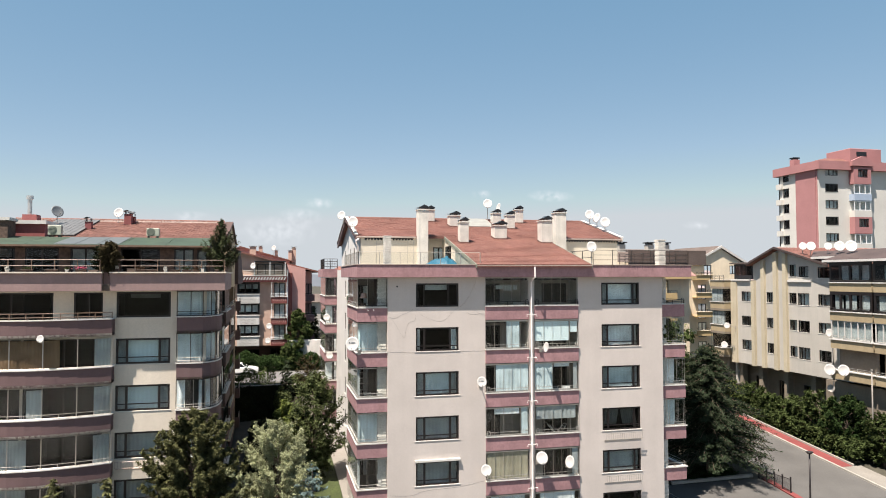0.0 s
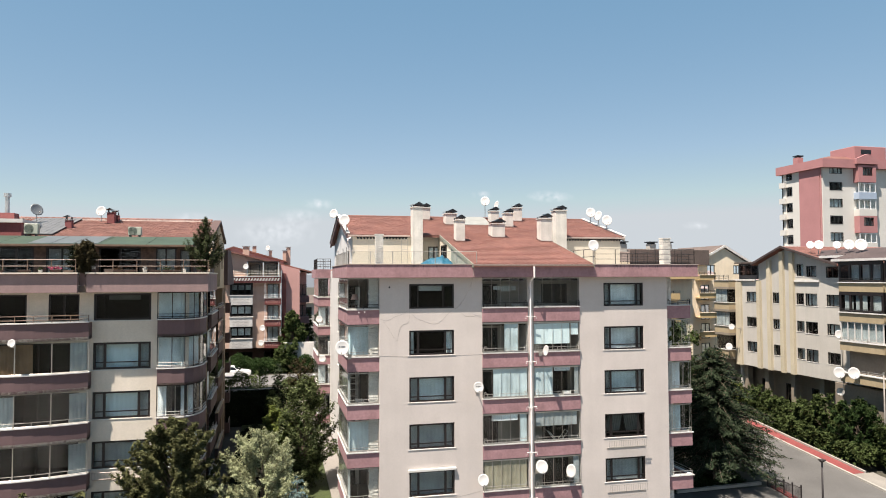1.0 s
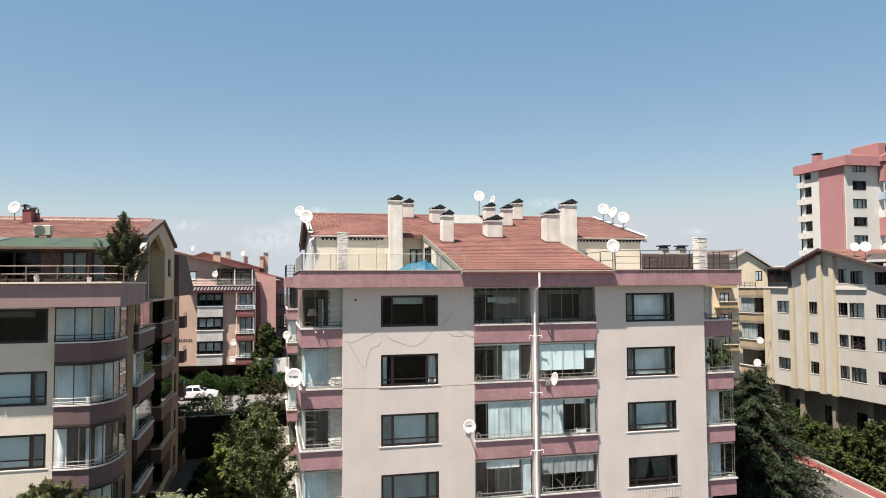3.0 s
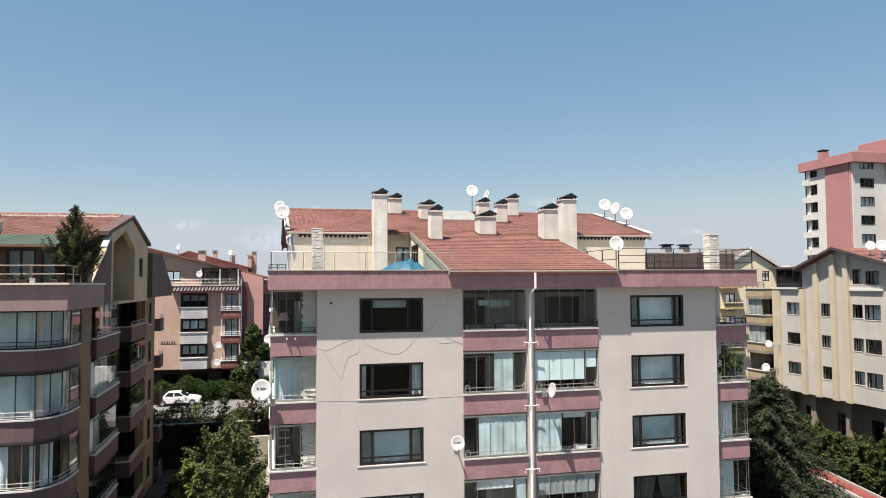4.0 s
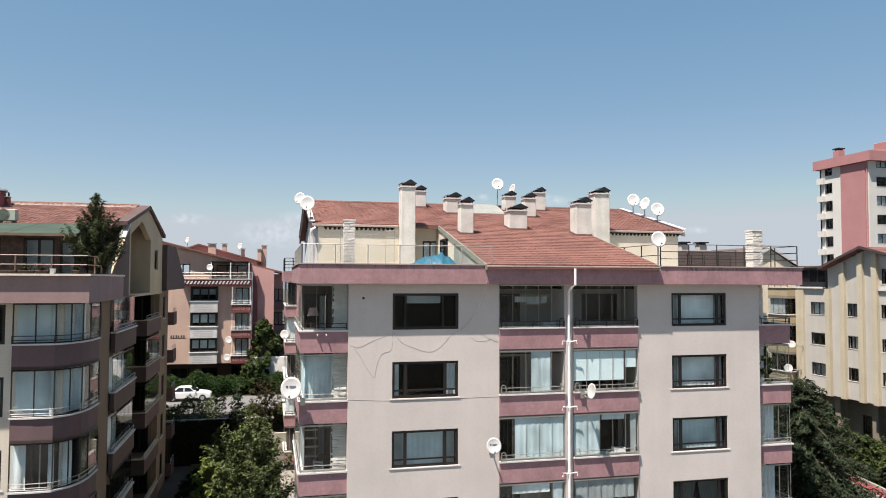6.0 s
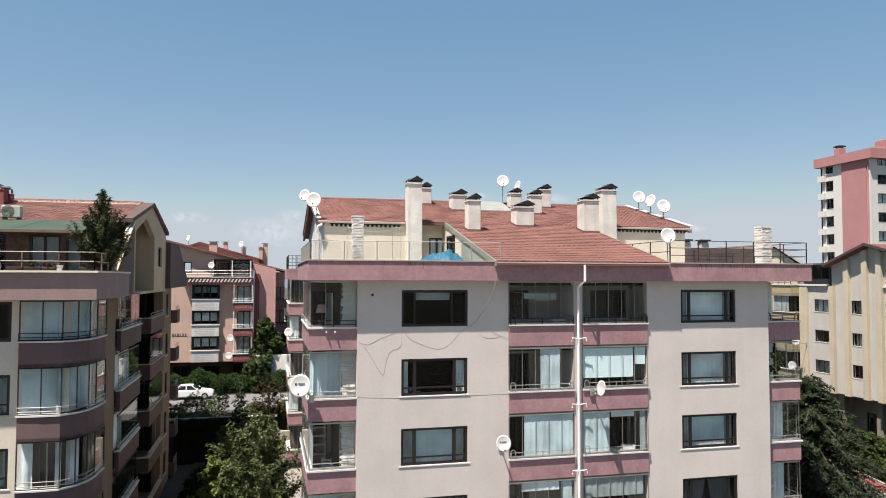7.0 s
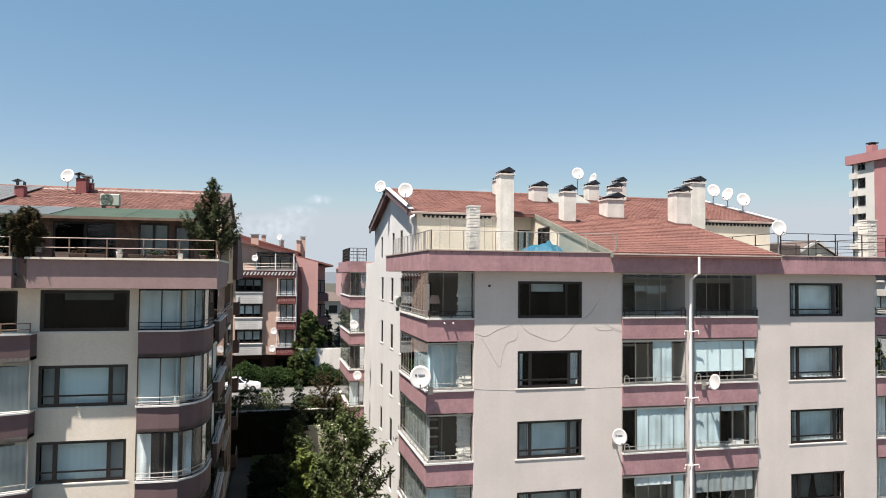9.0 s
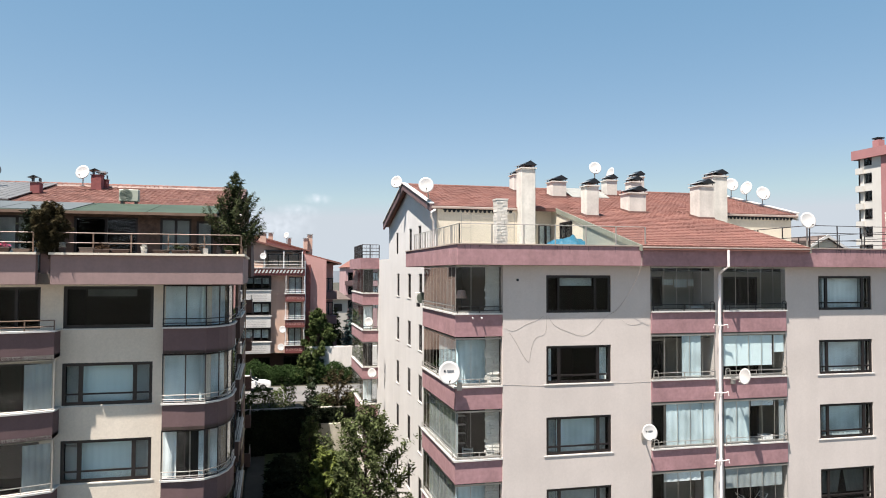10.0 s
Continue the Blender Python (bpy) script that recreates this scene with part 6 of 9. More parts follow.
for i, (a, b, c, d) in enumerate(rh):
    window(right_house, west(RX), a, b, c, d, "pair" if b - a < 2.2 else "triple", curtain=(M_LACE, M_NET, None)[i % 3], bar=0.075)
for y, top in ((65.44, 17.15), (63.82, 19.35), (61.91, 20.1), (60.5, 19.95)):
    p = part("pilaster", Shape(west(RX)).box(y - 0.26, y + 0.26, -0.28, -0.002, 7.95, top), M_PILASTER, right_house, "cream plaster pilaster")
part("pilaster", Shape(west(RX)).box(68.35, 69.3, -0.2, -0.002, 7.95, 17.0), M_PILASTER, right_house)
part("string_course", Shape(west(RX)).box(57.0, 60.2, -0.15, -0.002, 17.05, 17.25), M_WHITE, right_house)
part("string_course", Shape(west(RX)).box(66.0, 69.4, -0.2, -0.002, 17.15, 17.3), M_WHITE, right_house)
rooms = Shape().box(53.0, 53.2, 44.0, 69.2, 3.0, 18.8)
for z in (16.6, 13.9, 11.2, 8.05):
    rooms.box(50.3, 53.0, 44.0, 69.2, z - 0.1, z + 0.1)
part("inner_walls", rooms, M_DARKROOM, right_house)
part("back_wall", Shape().box(50.3, 66, 69.0, 69.3, 3.0, 17.2).box(65.7, 66.0, 44.0, 69.0, 3.0, 18.0), M_CREAM, right_house)
# recessed ground storey
under = Shape(west(51.6)).wall(44.0, 69.0, 2.0, 8.0, [(66.0, 67.5, 5.0, 6.6), (62.2, 63.8, 4.2, 6.6), (58.5, 60.2, 4.4, 6.6), (55.5, 56.8, 4.4, 6.4)], 0.3)
part("base_wall", under, M_UNDER, right_house)
for a, b in ((66.0, 67.5), (62.2, 63.8), (58.5, 60.2), (55.5, 56.8)):
    window(right_house, west(51.6), a, b, 4.4 if a < 66 else 5.0, 6.6 if a > 56 else 6.4, "pair", sill=False)
for y in (68.6, 65.3, 61.4, 57.6):
    part("column", Shape().box(50.5, 51.1, y - 0.3, y + 0.3, 2.0, 8.0), M_UNDER, right_house)
# brownish base colour with the shade below the balconies worked in
M_NEARBASE = material("brownish_base_with_shade", (0.20, 0.165, 0.13), 0.9, grain=0.08, grain_scale=6, stain=0.15, stain_scale=0.6)
part("base_wall", Shape(west(49.0)).wall(44.0, 54.3, 2.0, 8.1, [(46.0, 47.6, 5.2, 6.8), (50.4, 52.0, 5.2, 6.8)], 0.2), M_NEARBASE, right_house)
for y in (46.0, 50.4):
    window(right_house, west(49.0), y, y + 1.6, 5.2, 6.8, "pair", sill=False)
# roof
s = Shape()
for ya, za in ((65.95, 18.85), (54.2, 18.6)):
    s.prism([(49.4, ya, za - 0.1), (66, ya, za - 0.1), (66, ya, za + 0.08), (49.4, ya, za + 0.08)], [(49.4, 61.45, 20.42), (66, 61.45, 20.42), (66, 61.45, 20.6), (49.4, 61.45, 20.6)])
rroof = part("roof", s, M_TILE, right_house, "red clay tile gable roof")
s = Shape()
slab_tiles(s, 49.45, 58.0, 54.25, 61.4, lambda y: 18.68 + (y - 54.2) * (1.92 / 7.25), w=0.4, run=0.5)
tagged(part("roof_tiles", s, M_TILE, rroof, turn=False), "courses of red clay roof tiles", kind="stuff")
for ya, za in ((65.95, 18.9), (54.2, 18.65)):
    s = Shape().prism([(49.3, ya, za - 0.10), (49.42, ya, za - 0.10), (49.42, ya, za + 0.12), (49.3, ya, za + 0.12)], [(49.3, 61.45, 20.47), (49.42, 61.45, 20.47), (49.42, 61.45, 20.68), (49.3, 61.45, 20.68)])
    part("verge_board", s, M_CANOPY, right_house)
# balconies at the near end: dark glazing above ochre parapets
part("near_wall", Shape(west(50.2)).wall(44.0, 54.5, 8.0, 19.0, [(45.0, 52.6, z, z + 1.9) for z in (9.0, 11.6, 14.3, 17.0)], 0.3), M_CREAM, right_house)
NEAR_END, NEAR_PIER = 52.85, 48.1
for i, z in enumerate((16.32, 13.72, 11.22, 8.5)):
    for ya, yb in ((44.0, NEAR_PIER - 0.1), (NEAR_PIER + 0.1, NEAR_END)):
        bal = part("balcony", Shape().box(48.3, 48.5, ya, yb, z - 0.05, z + 0.70).box(48.5, 50.2, ya, yb, z - 0.05, z + 0.1).box(48.5, 50.2, yb - 0.15, yb, z - 0.05, z + 0.70), M_OCHRE, right_house, "ochre plaster balcony parapet")
        part("ledge", Shape().box(48.2, 48.58, ya - 0.05, yb + 0.05, z + 0.704, z + 0.79), M_WHITE, bal)
        if i < 3:
            n = max(3, round((yb - ya) / (1.15 if i < 2 else 0.75)))
            wide = 0.11 if i < 2 else 0.03
            s = Shape()
            for j in range(n + 1):
                y = ya + 0.1 + (yb - ya - 0.2) * j / n
                s.box(48.33, 48.43, y - wide, y + wide, z + 0.79, z + 2.55)
            s.box(48.32, 48.44, ya, yb, z + 2.25 if i < 2 else z + 2.4, z + 2.55).box(48.32, 48.44, ya, yb, z + 0.79, z + (1.0 if i < 2 else 0.88))
            part("glazing_frame", s, M_FRAME if i < 2 else M_GREYPANEL, bal)
            g = part("pane", Shape().box(48.37, 48.39, ya + 0.1, yb - 0.1, z + 0.9, z + 2.42), M_GLASS, bal)
            g.visible_shadow = False
            for c0, c1 in ((0.25, 0.48), (0.52, 0.7), (0.74, 0.93)) if i == 0 else ((0.1, 0.30), (0.36, 0.62), (0.68, 0.95)) if i == 1 else ((0.03, 0.97),):
                drape("curtain", west(48.38), ya + (yb - ya) * (1 - c1), ya + (yb - ya) * (1 - c0), z + 0.85, z + 2.4, 0.12, M_NET, bal, fold=0.26)
            if i < 2:
                part("end_frame", Shape().box(48.44, 50.2, yb - 0.12, yb - 0.04, z + 0.79, z + 2.55), M_FRAME, bal)
        else:
            # cream shutter takes the darker base colour to look shaded
            part("shutter", Shape().box(48.9, 49.0, ya, yb - 0.4, z + 0.1, z + 2.6), M_NEARBASE, bal, "closed cream balcony shutter, shade in its taupe colour")
        railing("low_rail", west(48.3), [(ya + 0.2, -0.02), (yb - 0.1, -0.02)], z + 0.79, z + 1.08, M_RAIL if i < 2 else M_STEEL, bal, bars=2, gap=1.6, r=0.02)
def canopy_ring(z):
    return [(47.9, 43.5, z), (47.9, 53.1, z), (49.45, 53.1, z + 0.42), (49.45, 56.3, z + 0.42), (51.5, 58.4, z + 0.98), (51.5, 43.5, z + 0.98)]


canopy = part("sun_canopy", Shape().prism(canopy_ring(19.0), canopy_ring(19.12)), M_CANOPY, right_house, "dark brown sheet canopy over the top balcony")
part("fascia", Shape().box(47.8, 47.896, 43.5, 53.15, 18.9, 19.1), M_GREYPANEL, canopy)
part("fascia", Shape().box(49.36, 49.446, 53.15, 56.3, 19.28, 19.5), M_GREYPANEL, canopy)
# far bay of the same block with glazed balconies
for i, z in enumerate((16.45, 13.95, 11.35, 8.75)):
    bal = part("balcony", block([(49.0, 69.35), (50.0, 69.35), (50.0, 69.5), (49.15, 69.5), (49.15, 72.0), (49.0, 72.0)], z, z + 0.72), M_OCHRE, right_house, "ochre plaster balcony parapet")
    part("ledge", block([(48.92, 69.3), (50.0, 69.3), (50.0, 69.55), (49.2, 69.55), (49.2, 72.05), (48.92, 72.05)], z + 0.724, z + 0.79), M_WHITE, bal)
    part("balcony_floor", Shape().box(49.0, 53.0, 69.35, 72.0, z - 0.25, z - 0.004), M_UNDER, bal)
    if i:
        folding_glass(bal, west(49.0), 69.45, 71.95, z + 0.79, z + 2.35, panels=4, frame=M_FRAME)
        folding_glass(bal, front(69.4), 49.1, 49.95, z + 0.79, z + 2.35, panels=2, frame=M_FRAME)
        if i < 3:
            drape("curtain", west(49.0), 70.3 - 0.4 * i, 71.9, z + 0.7, z + 2.3, 0.2, M_NET, bal, fold=0.4)
    else:
        railing("low_rail", west(49.0), [(69.4, 0.03), (71.9, 0.03)], z + 0.79, z + 1.3, M_RAIL, bal, bars=3, gap=0.8)
part("bay_wall", Shape().box(51.4, 51.6, 69.3, 72.0, 4.0, 17.0).box(49.3, 51.4, 71.8, 72.0, 4.0, 17.0), M_DARKROOM, right_house)
part("bay_base", Shape().box(49.9, 53.0, 69.8, 72.0, 3.0, 8.45), M_UNDER, right_house)
room = part("roof_room", Shape(west(50.25)).wall(66.0, 69.2, 17.3, 19.0, [(66.15, 67.0, 17.75, 18.85), (67.1, 68.0, 17.75, 18.85), (68.1, 69.05, 17.75, 18.85)], 0.12), M_CAP, right_house, "dark timber roof room")
part("room_roof", Shape().box(49.9, 53.0, 65.8, 69.6, 19.02, 19.16), M_BROWNROOF, room)
part("room_side", Shape().box(50.3, 53.0, 69.0, 69.2, 17.3, 19.0), M_CAP, room)
g = part("pane", Shape(west(50.25)).box(66.1, 69.1, 0.05, 0.06, 17.7, 18.9), M_GLASS, room)
g.visible_shadow = False

# yellow block behind, with a front gable
yellow_house = thing("apartment_building", (56.0, 92.0, 5.0), "warm yellow apartment block with front gable and stacked balconies", "building")
yh = [(56.2, 57.4, 17.75, 19.15), (60.2, 61.2, 17.9, 19.1)]
for z in (14.5, 11.9, 9.4, 6.8):
    yh += [(55.2, 56.5, z, z + 2.0), (59.3, 60.9, z, z + 1.4)]
part("street_wall", Shape(front(84.0)).wall(42.0, 62.5, 4.0, 19.6, yh, 0.3), M_BUFF, yellow_house)
for a, b, c, d in yh:
    window(yellow_house, front(84.0), a, b, c, d, "pair", bar=0.1, sill=False)
part("gable_wall", Shape().prism([(55.1, 84.0, 19.6), (62.0, 84.0, 19.6), (58.8, 84.0, 21.45)], [(55.1, 84.3, 19.6), (62.0, 84.3, 19.6), (58.8, 84.3, 21.45)]), M_BUFF, yellow_house)
s = Shape()
for x0, z0 in ((54.4, 19.35), (62.9, 19.3)):
    s.prism([(x0, 83.8, z0), (58.8, 83.8, 21.55), (58.8, 83.8, 21.8), (x0, 83.8, z0 + 0.25)], [(x0, 95.0, z0), (58.8, 95.0, 21.55), (58.8, 95.0, 21.8), (x0, 95.0, z0 + 0.25)])
part("gable_roof", s, M_BROWNROOF, yellow_house, "brown tiled gable roof")
for x0, z0 in ((54.4, 19.3), (62.9, 19.25)):
    s = Shape().prism([(x0, 83.7, z0), (58.8, 83.7, 21.5), (58.8, 83.7, 21.85), (x0, 83.7, z0 + 0.3)], [(x0, 83.79, z0), (58.8, 83.79, 21.5), (58.8, 83.79, 21.85), (x0, 83.79, z0 + 0.3)])
    part("verge_board", s, M_WHITE, yellow_house)
part("roof", Shape().prism([(38.0, 85.0, 19.3), (57.0, 85.0, 19.3), (57.0, 92.0, 21.35), (41.0, 92.0, 21.35)], [(38.0, 85.0, 19.5), (57.0, 85.0, 19.5), (57.0, 92.0, 21.55), (41.0, 92.0, 21.55)]), M_BROWNROOF, yellow_house, "brown tiled roof")
for z in (17.1, 14.72, 12.15, 9.65):
    bal = part("balcony", Shape().box(54.4, 56.8, 82.9, 83.05, z, z + 0.68).box(54.4, 56.8, 83.05, 84.0, z, z + 0.14), M_YELLOW, yellow_house, "warm yellow balcony parapet")
    part("ledge", Shape().box(54.3, 56.9, 82.8, 83.1, z + 0.684, z + 0.76), M_BUFF, bal)
    railing("low_rail", front(83.0), [(54.4, 0.0), (56.8, 0.0)], z + 0.76, z + 1.05, M_RAIL, bal, bars=2, gap=0.8, r=0.02)
# lower wing with a weathered rose tile roof
wh = [(47.2, 49.0, z, z + 1.9) for z in (15.2, 12.5, 9.8)]
part("wing_wall", Shape(front(81.0)).wall(40.0, 52.0, 4.0, 17.3, wh, 0.3), M_BUFF, yellow_house)
part("wing_wall", Shape().box(51.7, 52.0, 81.3, 84.0, 4.0, 17.3), M_BUFF, yellow_house)
for a, b, c, d in wh:
    window(yellow_house, front(81.0), a, b, c, d, "triple", bar=0.1, sill=False)
    bal = part("balcony", Shape().box(45.0, 49.6, 79.9, 80.05, c - 0.55, c + 0.3).box(45.0, 49.6, 80.05, 81.0, c - 0.55, c - 0.4), M_YELLOW, yellow_house, "warm yellow balcony parapet")
    railing("low_rail", front(79.95), [(45.0, 0.0), (49.6, 0.0)], c + 0.3, c + 0.6, M_RAIL, bal, bars=2, gap=0.9, r=0.02)
part("fascia", Shape().box(40.0, 52.2, 79.6, 79.75, 17.3, 17.66), M_YELLOW, yellow_house)
M_ROSETILE = material("weathered_rose_tiles", (0.30, 0.17, 0.15), 0.9, grain=0.25, grain_scale=5, stain=0.15, stain_scale=0.8)
s = Shape().prism([(40.0, 79.6, 17.64), (52.2, 79.6, 17.64), (52.2, 83.0, 19.1), (40.0, 83.0, 19.1)], [(40.0, 79.6, 17.72), (52.2, 79.6, 17.72), (52.2, 83.0, 19.18), (40.0, 83.0, 19.18)])
wing_roof = part("wing_roof", s, M_ROSETILE, yellow_house, "weathered rose tile roof")
part("terrace_screen", Shape().box(44.71, 56.23, 83.5, 83.6, 19.15, 21.09), M_BROWNROOF, wing_roof, "weathered brown terrace screen")
railing("terrace_rail", front(83.2), [(40.0, 0.0), (53.0, 0.0)], 19.2, 20.6, M_RAIL, wing_roof, bars=4, gap=1.6, r=0.03)
for x in (47.5, 52.0, 54.5):
    c = part("chimney", Shape().box(x - 0.5, x + 0.5, 90.5, 91.5, 20.4, 22.2), M_CREAM, yellow_house, bevel=0.03)
    part("cowl", Shape().box(x - 0.65, x + 0.65, 90.3, 91.7, 22.4, 22.55).box(x - 0.4, x + 0.4, 90.6, 91.4, 22.2, 22.4), M_CAP, c)
part("pergola", Shape().box(61.5, 66.0, 80.0, 84.0, 19.3, 19.5).box(61.5, 61.7, 80.0, 80.2, 16.5, 19.3).box(65.5, 65.7, 80.0, 80.2, 16.5, 19.3), M_FRAME, yellow_house)

# pink and white tower
M_TBLUE = material("pale_blue_panel", (0.33, 0.40, 0.50), 0.6, stain=0.05, stain_scale=1.0)
tower = thing("apartment_tower", (102.0, 113.0, 5.0), "tall white apartment tower with pink stripe and pink bays", "building")
TX, TY = 92.9, 104.3
th_w, th_s = [], []
for k in range(10):
    zt = 37.0 - 2.95 * k
    th_w += [(111.7, 113.3, zt - 1.7, zt)]
    th_s += [(94.3, 97.0, zt - 1.5, zt), (109.3, 110.6, zt - 1.5, zt)]
part("west_wall", Shape(west(TX)).wall(TY + 0.3, 114.4, 5.0, 36.6, th_w, 0.3), M_TOWER, tower)
part("south_wall", Shape(front(TY)).wall(TX, 114.0, 5.0, 36.6, th_s, 0.3), M_TOWER, tower)
part("other_walls", Shape().box(TX, 114, 114.1, 114.4, 5, 36.6).box(113.7, 114, TY, 114.1, 5, 36.6).box(TX + 3.0, TX + 3.2, TY + 3.2, 114.1, 5, 36.6).box(TX + 3.0, 114, TY + 3.0, TY + 3.2, 5, 36.6), M_DARKROOM, tower)
part("pink_stripe", Shape(west(TX)).box(104.9, 109.8, -0.15, -0.002, 5.0, 36.5), M_TPINK, tower, "pink painted stripe")
for a, b, c, d in th_w:
    window(tower, west(TX), a, b, c, d, "pair", bar=0.12, sill_mat=M_TOWER)
for i, (a, b, c, d) in enumerate(th_s):
    window(tower, front(TY), a, b, c, d, "triple" if b - a > 2 else "pair", bar=0.12, sill_mat=M_TOWER, curtain=M_LACE if i % 4 == 0 else None)
for k in range(10):
    zt = 36.9 - 2.95 * k
    pinkish = k in (0, 3, 6, 9)
    s = Shape().box(99.3, 103.0, TY - 1.2, TY, zt - 2.9, zt - 1.75)
    if pinkish:
        s.box(99.3, 103.0, TY - 1.2, TY, zt - 0.25, zt + 0.04).box(99.3, 100.2, TY - 1.2, TY, zt - 1.75, zt - 0.25).box(102.3, 103.0, TY - 1.2, TY, zt - 1.75, zt - 0.25)
    bay = part("bay", s, M_TPINK if pinkish else M_TBLUE if k == 1 else M_TOWER, tower)
    window(tower, front(TY - 1.15), 100.2 if pinkish else 99.35, 102.3 if pinkish else 102.95, zt - 1.72, zt - 0.27 if pinkish else zt - 0.05, "triple", bar=0.12, frame=M_FRAMEW if not pinkish else M_FRAME, sill=False)
    part("west_balcony", Shape().box(TX - 0.5, TX, 113.2, 114.6, zt - 2.9, zt - 1.9), M_TOWER, tower)
part("parapet_band", Shape().box(TX - 0.6, 114.5, TY - 0.8, TY - 0.5, 36.5, 38.0).box(TX - 0.6, TX - 0.3, TY - 0.5, 115.0, 36.5, 38.0).box(TX - 0.6, 114.5, 115.0, 115.3, 36.5, 38.0).box(TX - 0.3, 114, TY - 0.5, 115.0, 36.5, 36.9), M_TPINK, tower, "pink parapet band")
s = Shape().prism([(TX, TY, 37.6), (113, TY, 37.6), (113, 114.5, 37.6), (TX, 114.5, 37.6)], [(TX + 5, TY + 4, 39.3), (108, TY + 4, 39.3), (108, 110.5, 39.3), (TX + 5, 110.5, 39.3)])
part("roof", s, M_TILE, tower, "low red tiled roof")
part("lift_house", Shape().box(101.6, 108.5, TY + 2.0, 112, 38.0, 41.0), M_TPINK, tower, "pink rooftop lift house", bevel=0.05)
c = part("chimney", Shape().box(93.6, 94.8, 111.0, 112.2, 37.5, 39.4), M_TPINK, tower)
part("cowl", Shape().box(93.55, 94.85, 110.95, 112.25, 39.6, 39.8).box(93.8, 94.6, 111.2, 112.0, 39.4, 39.65), M_CAP, c)
part("vent_slot", Shape().box(103.0, 105.2, TY + 1.95, TY + 1.996, 39.6, 40.4), M_CAP, tower)
part("bay_gable", Shape().prism([(98.9, TY - 1.35, 37.2), (103.4, TY - 1.35, 37.2), (103.4, TY - 1.35, 38.1), (101.15, TY - 1.35, 39.0), (98.9, TY - 1.35, 38.1)], [(98.9, TY - 0.805, 37.2), (103.4, TY - 0.805, 37.2), (103.4, TY - 0.805, 38.1), (101.15, TY - 0.805, 39.0), (98.9, TY - 0.805, 38.1)]), M_TPINK, tower)
part("drain_pipe", Shape().tube([(TX - 0.1, 104.6, 5.0), (TX - 0.1, 104.6, 36.5)], 0.12, 6), M_TPINK, tower)

# mauve-pink block down the hill, and a low brown-roofed house before it
gap_house = thing("apartment_building", (20.0, 176.0, 4.0), "mauve-pink apartment block with dark window bands", "building")
M_GAPPINK = material("faded_pink_plaster", (0.42, 0.27, 0.27), 0.9, grain=0.05, grain_scale=6, stain=0.08, stain_scale=0.3)
gap_rows = [(15.6, 17.4), (12.6, 14.4), (9.6, 11.4)]
part("street_wall", Shape(front(170.0)).wall(13.2, 30.0, 3.0, 18.5, [(a, a + 3.2, c, d) for c, d in gap_rows for a in (13.7, 17.6, 21.5, 25.4)], 0.3), M_GAPPINK, gap_house)
part("side_wall", Shape().box(13.2, 13.5, 170.3, 184.0, 3.0, 18.5), M_GAPPINK, gap_house)
part("inner_walls", Shape().box(13.5, 30.0, 172.5, 172.7, 3.0, 18.4), M_DARKROOM, gap_house)
for c, d in gap_rows:
    for a in (13.7, 17.6, 21.5, 25.4):
        window(gap_house, front(170.0), a, a + 3.2, c, d, "triple", sill=False, inset=0.1, curtain=M_LACE if a == 17.6 else None)
    part("balcony", Shape(front(170.0)).box(13.0, 17.2, -1.0, -0.004, c - 1.0, c - 0.05), M_MAUVE, gap_house)
part("roof", Shape().prism([(12.9, 169.6, 18.504), (30.6, 169.6, 18.504), (30.6, 185.0, 18.504), (12.9, 185.0, 18.504)], [(15.0, 176.0, 20.2), (27.0, 176.0, 20.2), (27.0, 178.0, 20.2), (15.0, 178.0, 20.2)]), M_TILE, gap_house)
low_house = thing("house", (9.5, 150.0, 4.0), "low house with a brown tiled roof", "building")
part("wall", Shape().box(5.5, 11.3, 148.0, 156.0, 3.0, 12.4), M_CREAM, low_house)
part("roof", Shape().prism([(4.9, 147.4, 12.404), (11.9, 147.4, 12.404), (11.9, 156.6, 12.404), (4.9, 156.6, 12.404)], [(7.0, 151.5, 14.0), (9.8, 151.5, 14.0), (9.8, 152.5, 14.0), (7.0, 152.5, 14.0)]), M_BROWNROOF, low_house)
for a in (6.2, 8.8):
    part("window", Shape(front(148.0)).box(a, a + 1.5, -0.05, -0.004, 10.2, 11.6), M_FRAME, low_house)

# ---- the town beyond, hills and small clouds ----
# no air is modelled: haze over the town is in these pale colours
M_TOWNWIN = material("haze_paled_window_glass", (0.20, 0.22, 0.25), 0.6)
M_TOWN = material("distant_plaster", (0.40, 0.38, 0.38), 0.9, spread=0.3)
M_TOWNROOF = material("distant_tile_roofs", (0.26, 0.19, 0.18), 0.9, spread=0.2)
rng = random.Random(77)
town, town_roof, town_win = Shape(), Shape(), Shape()
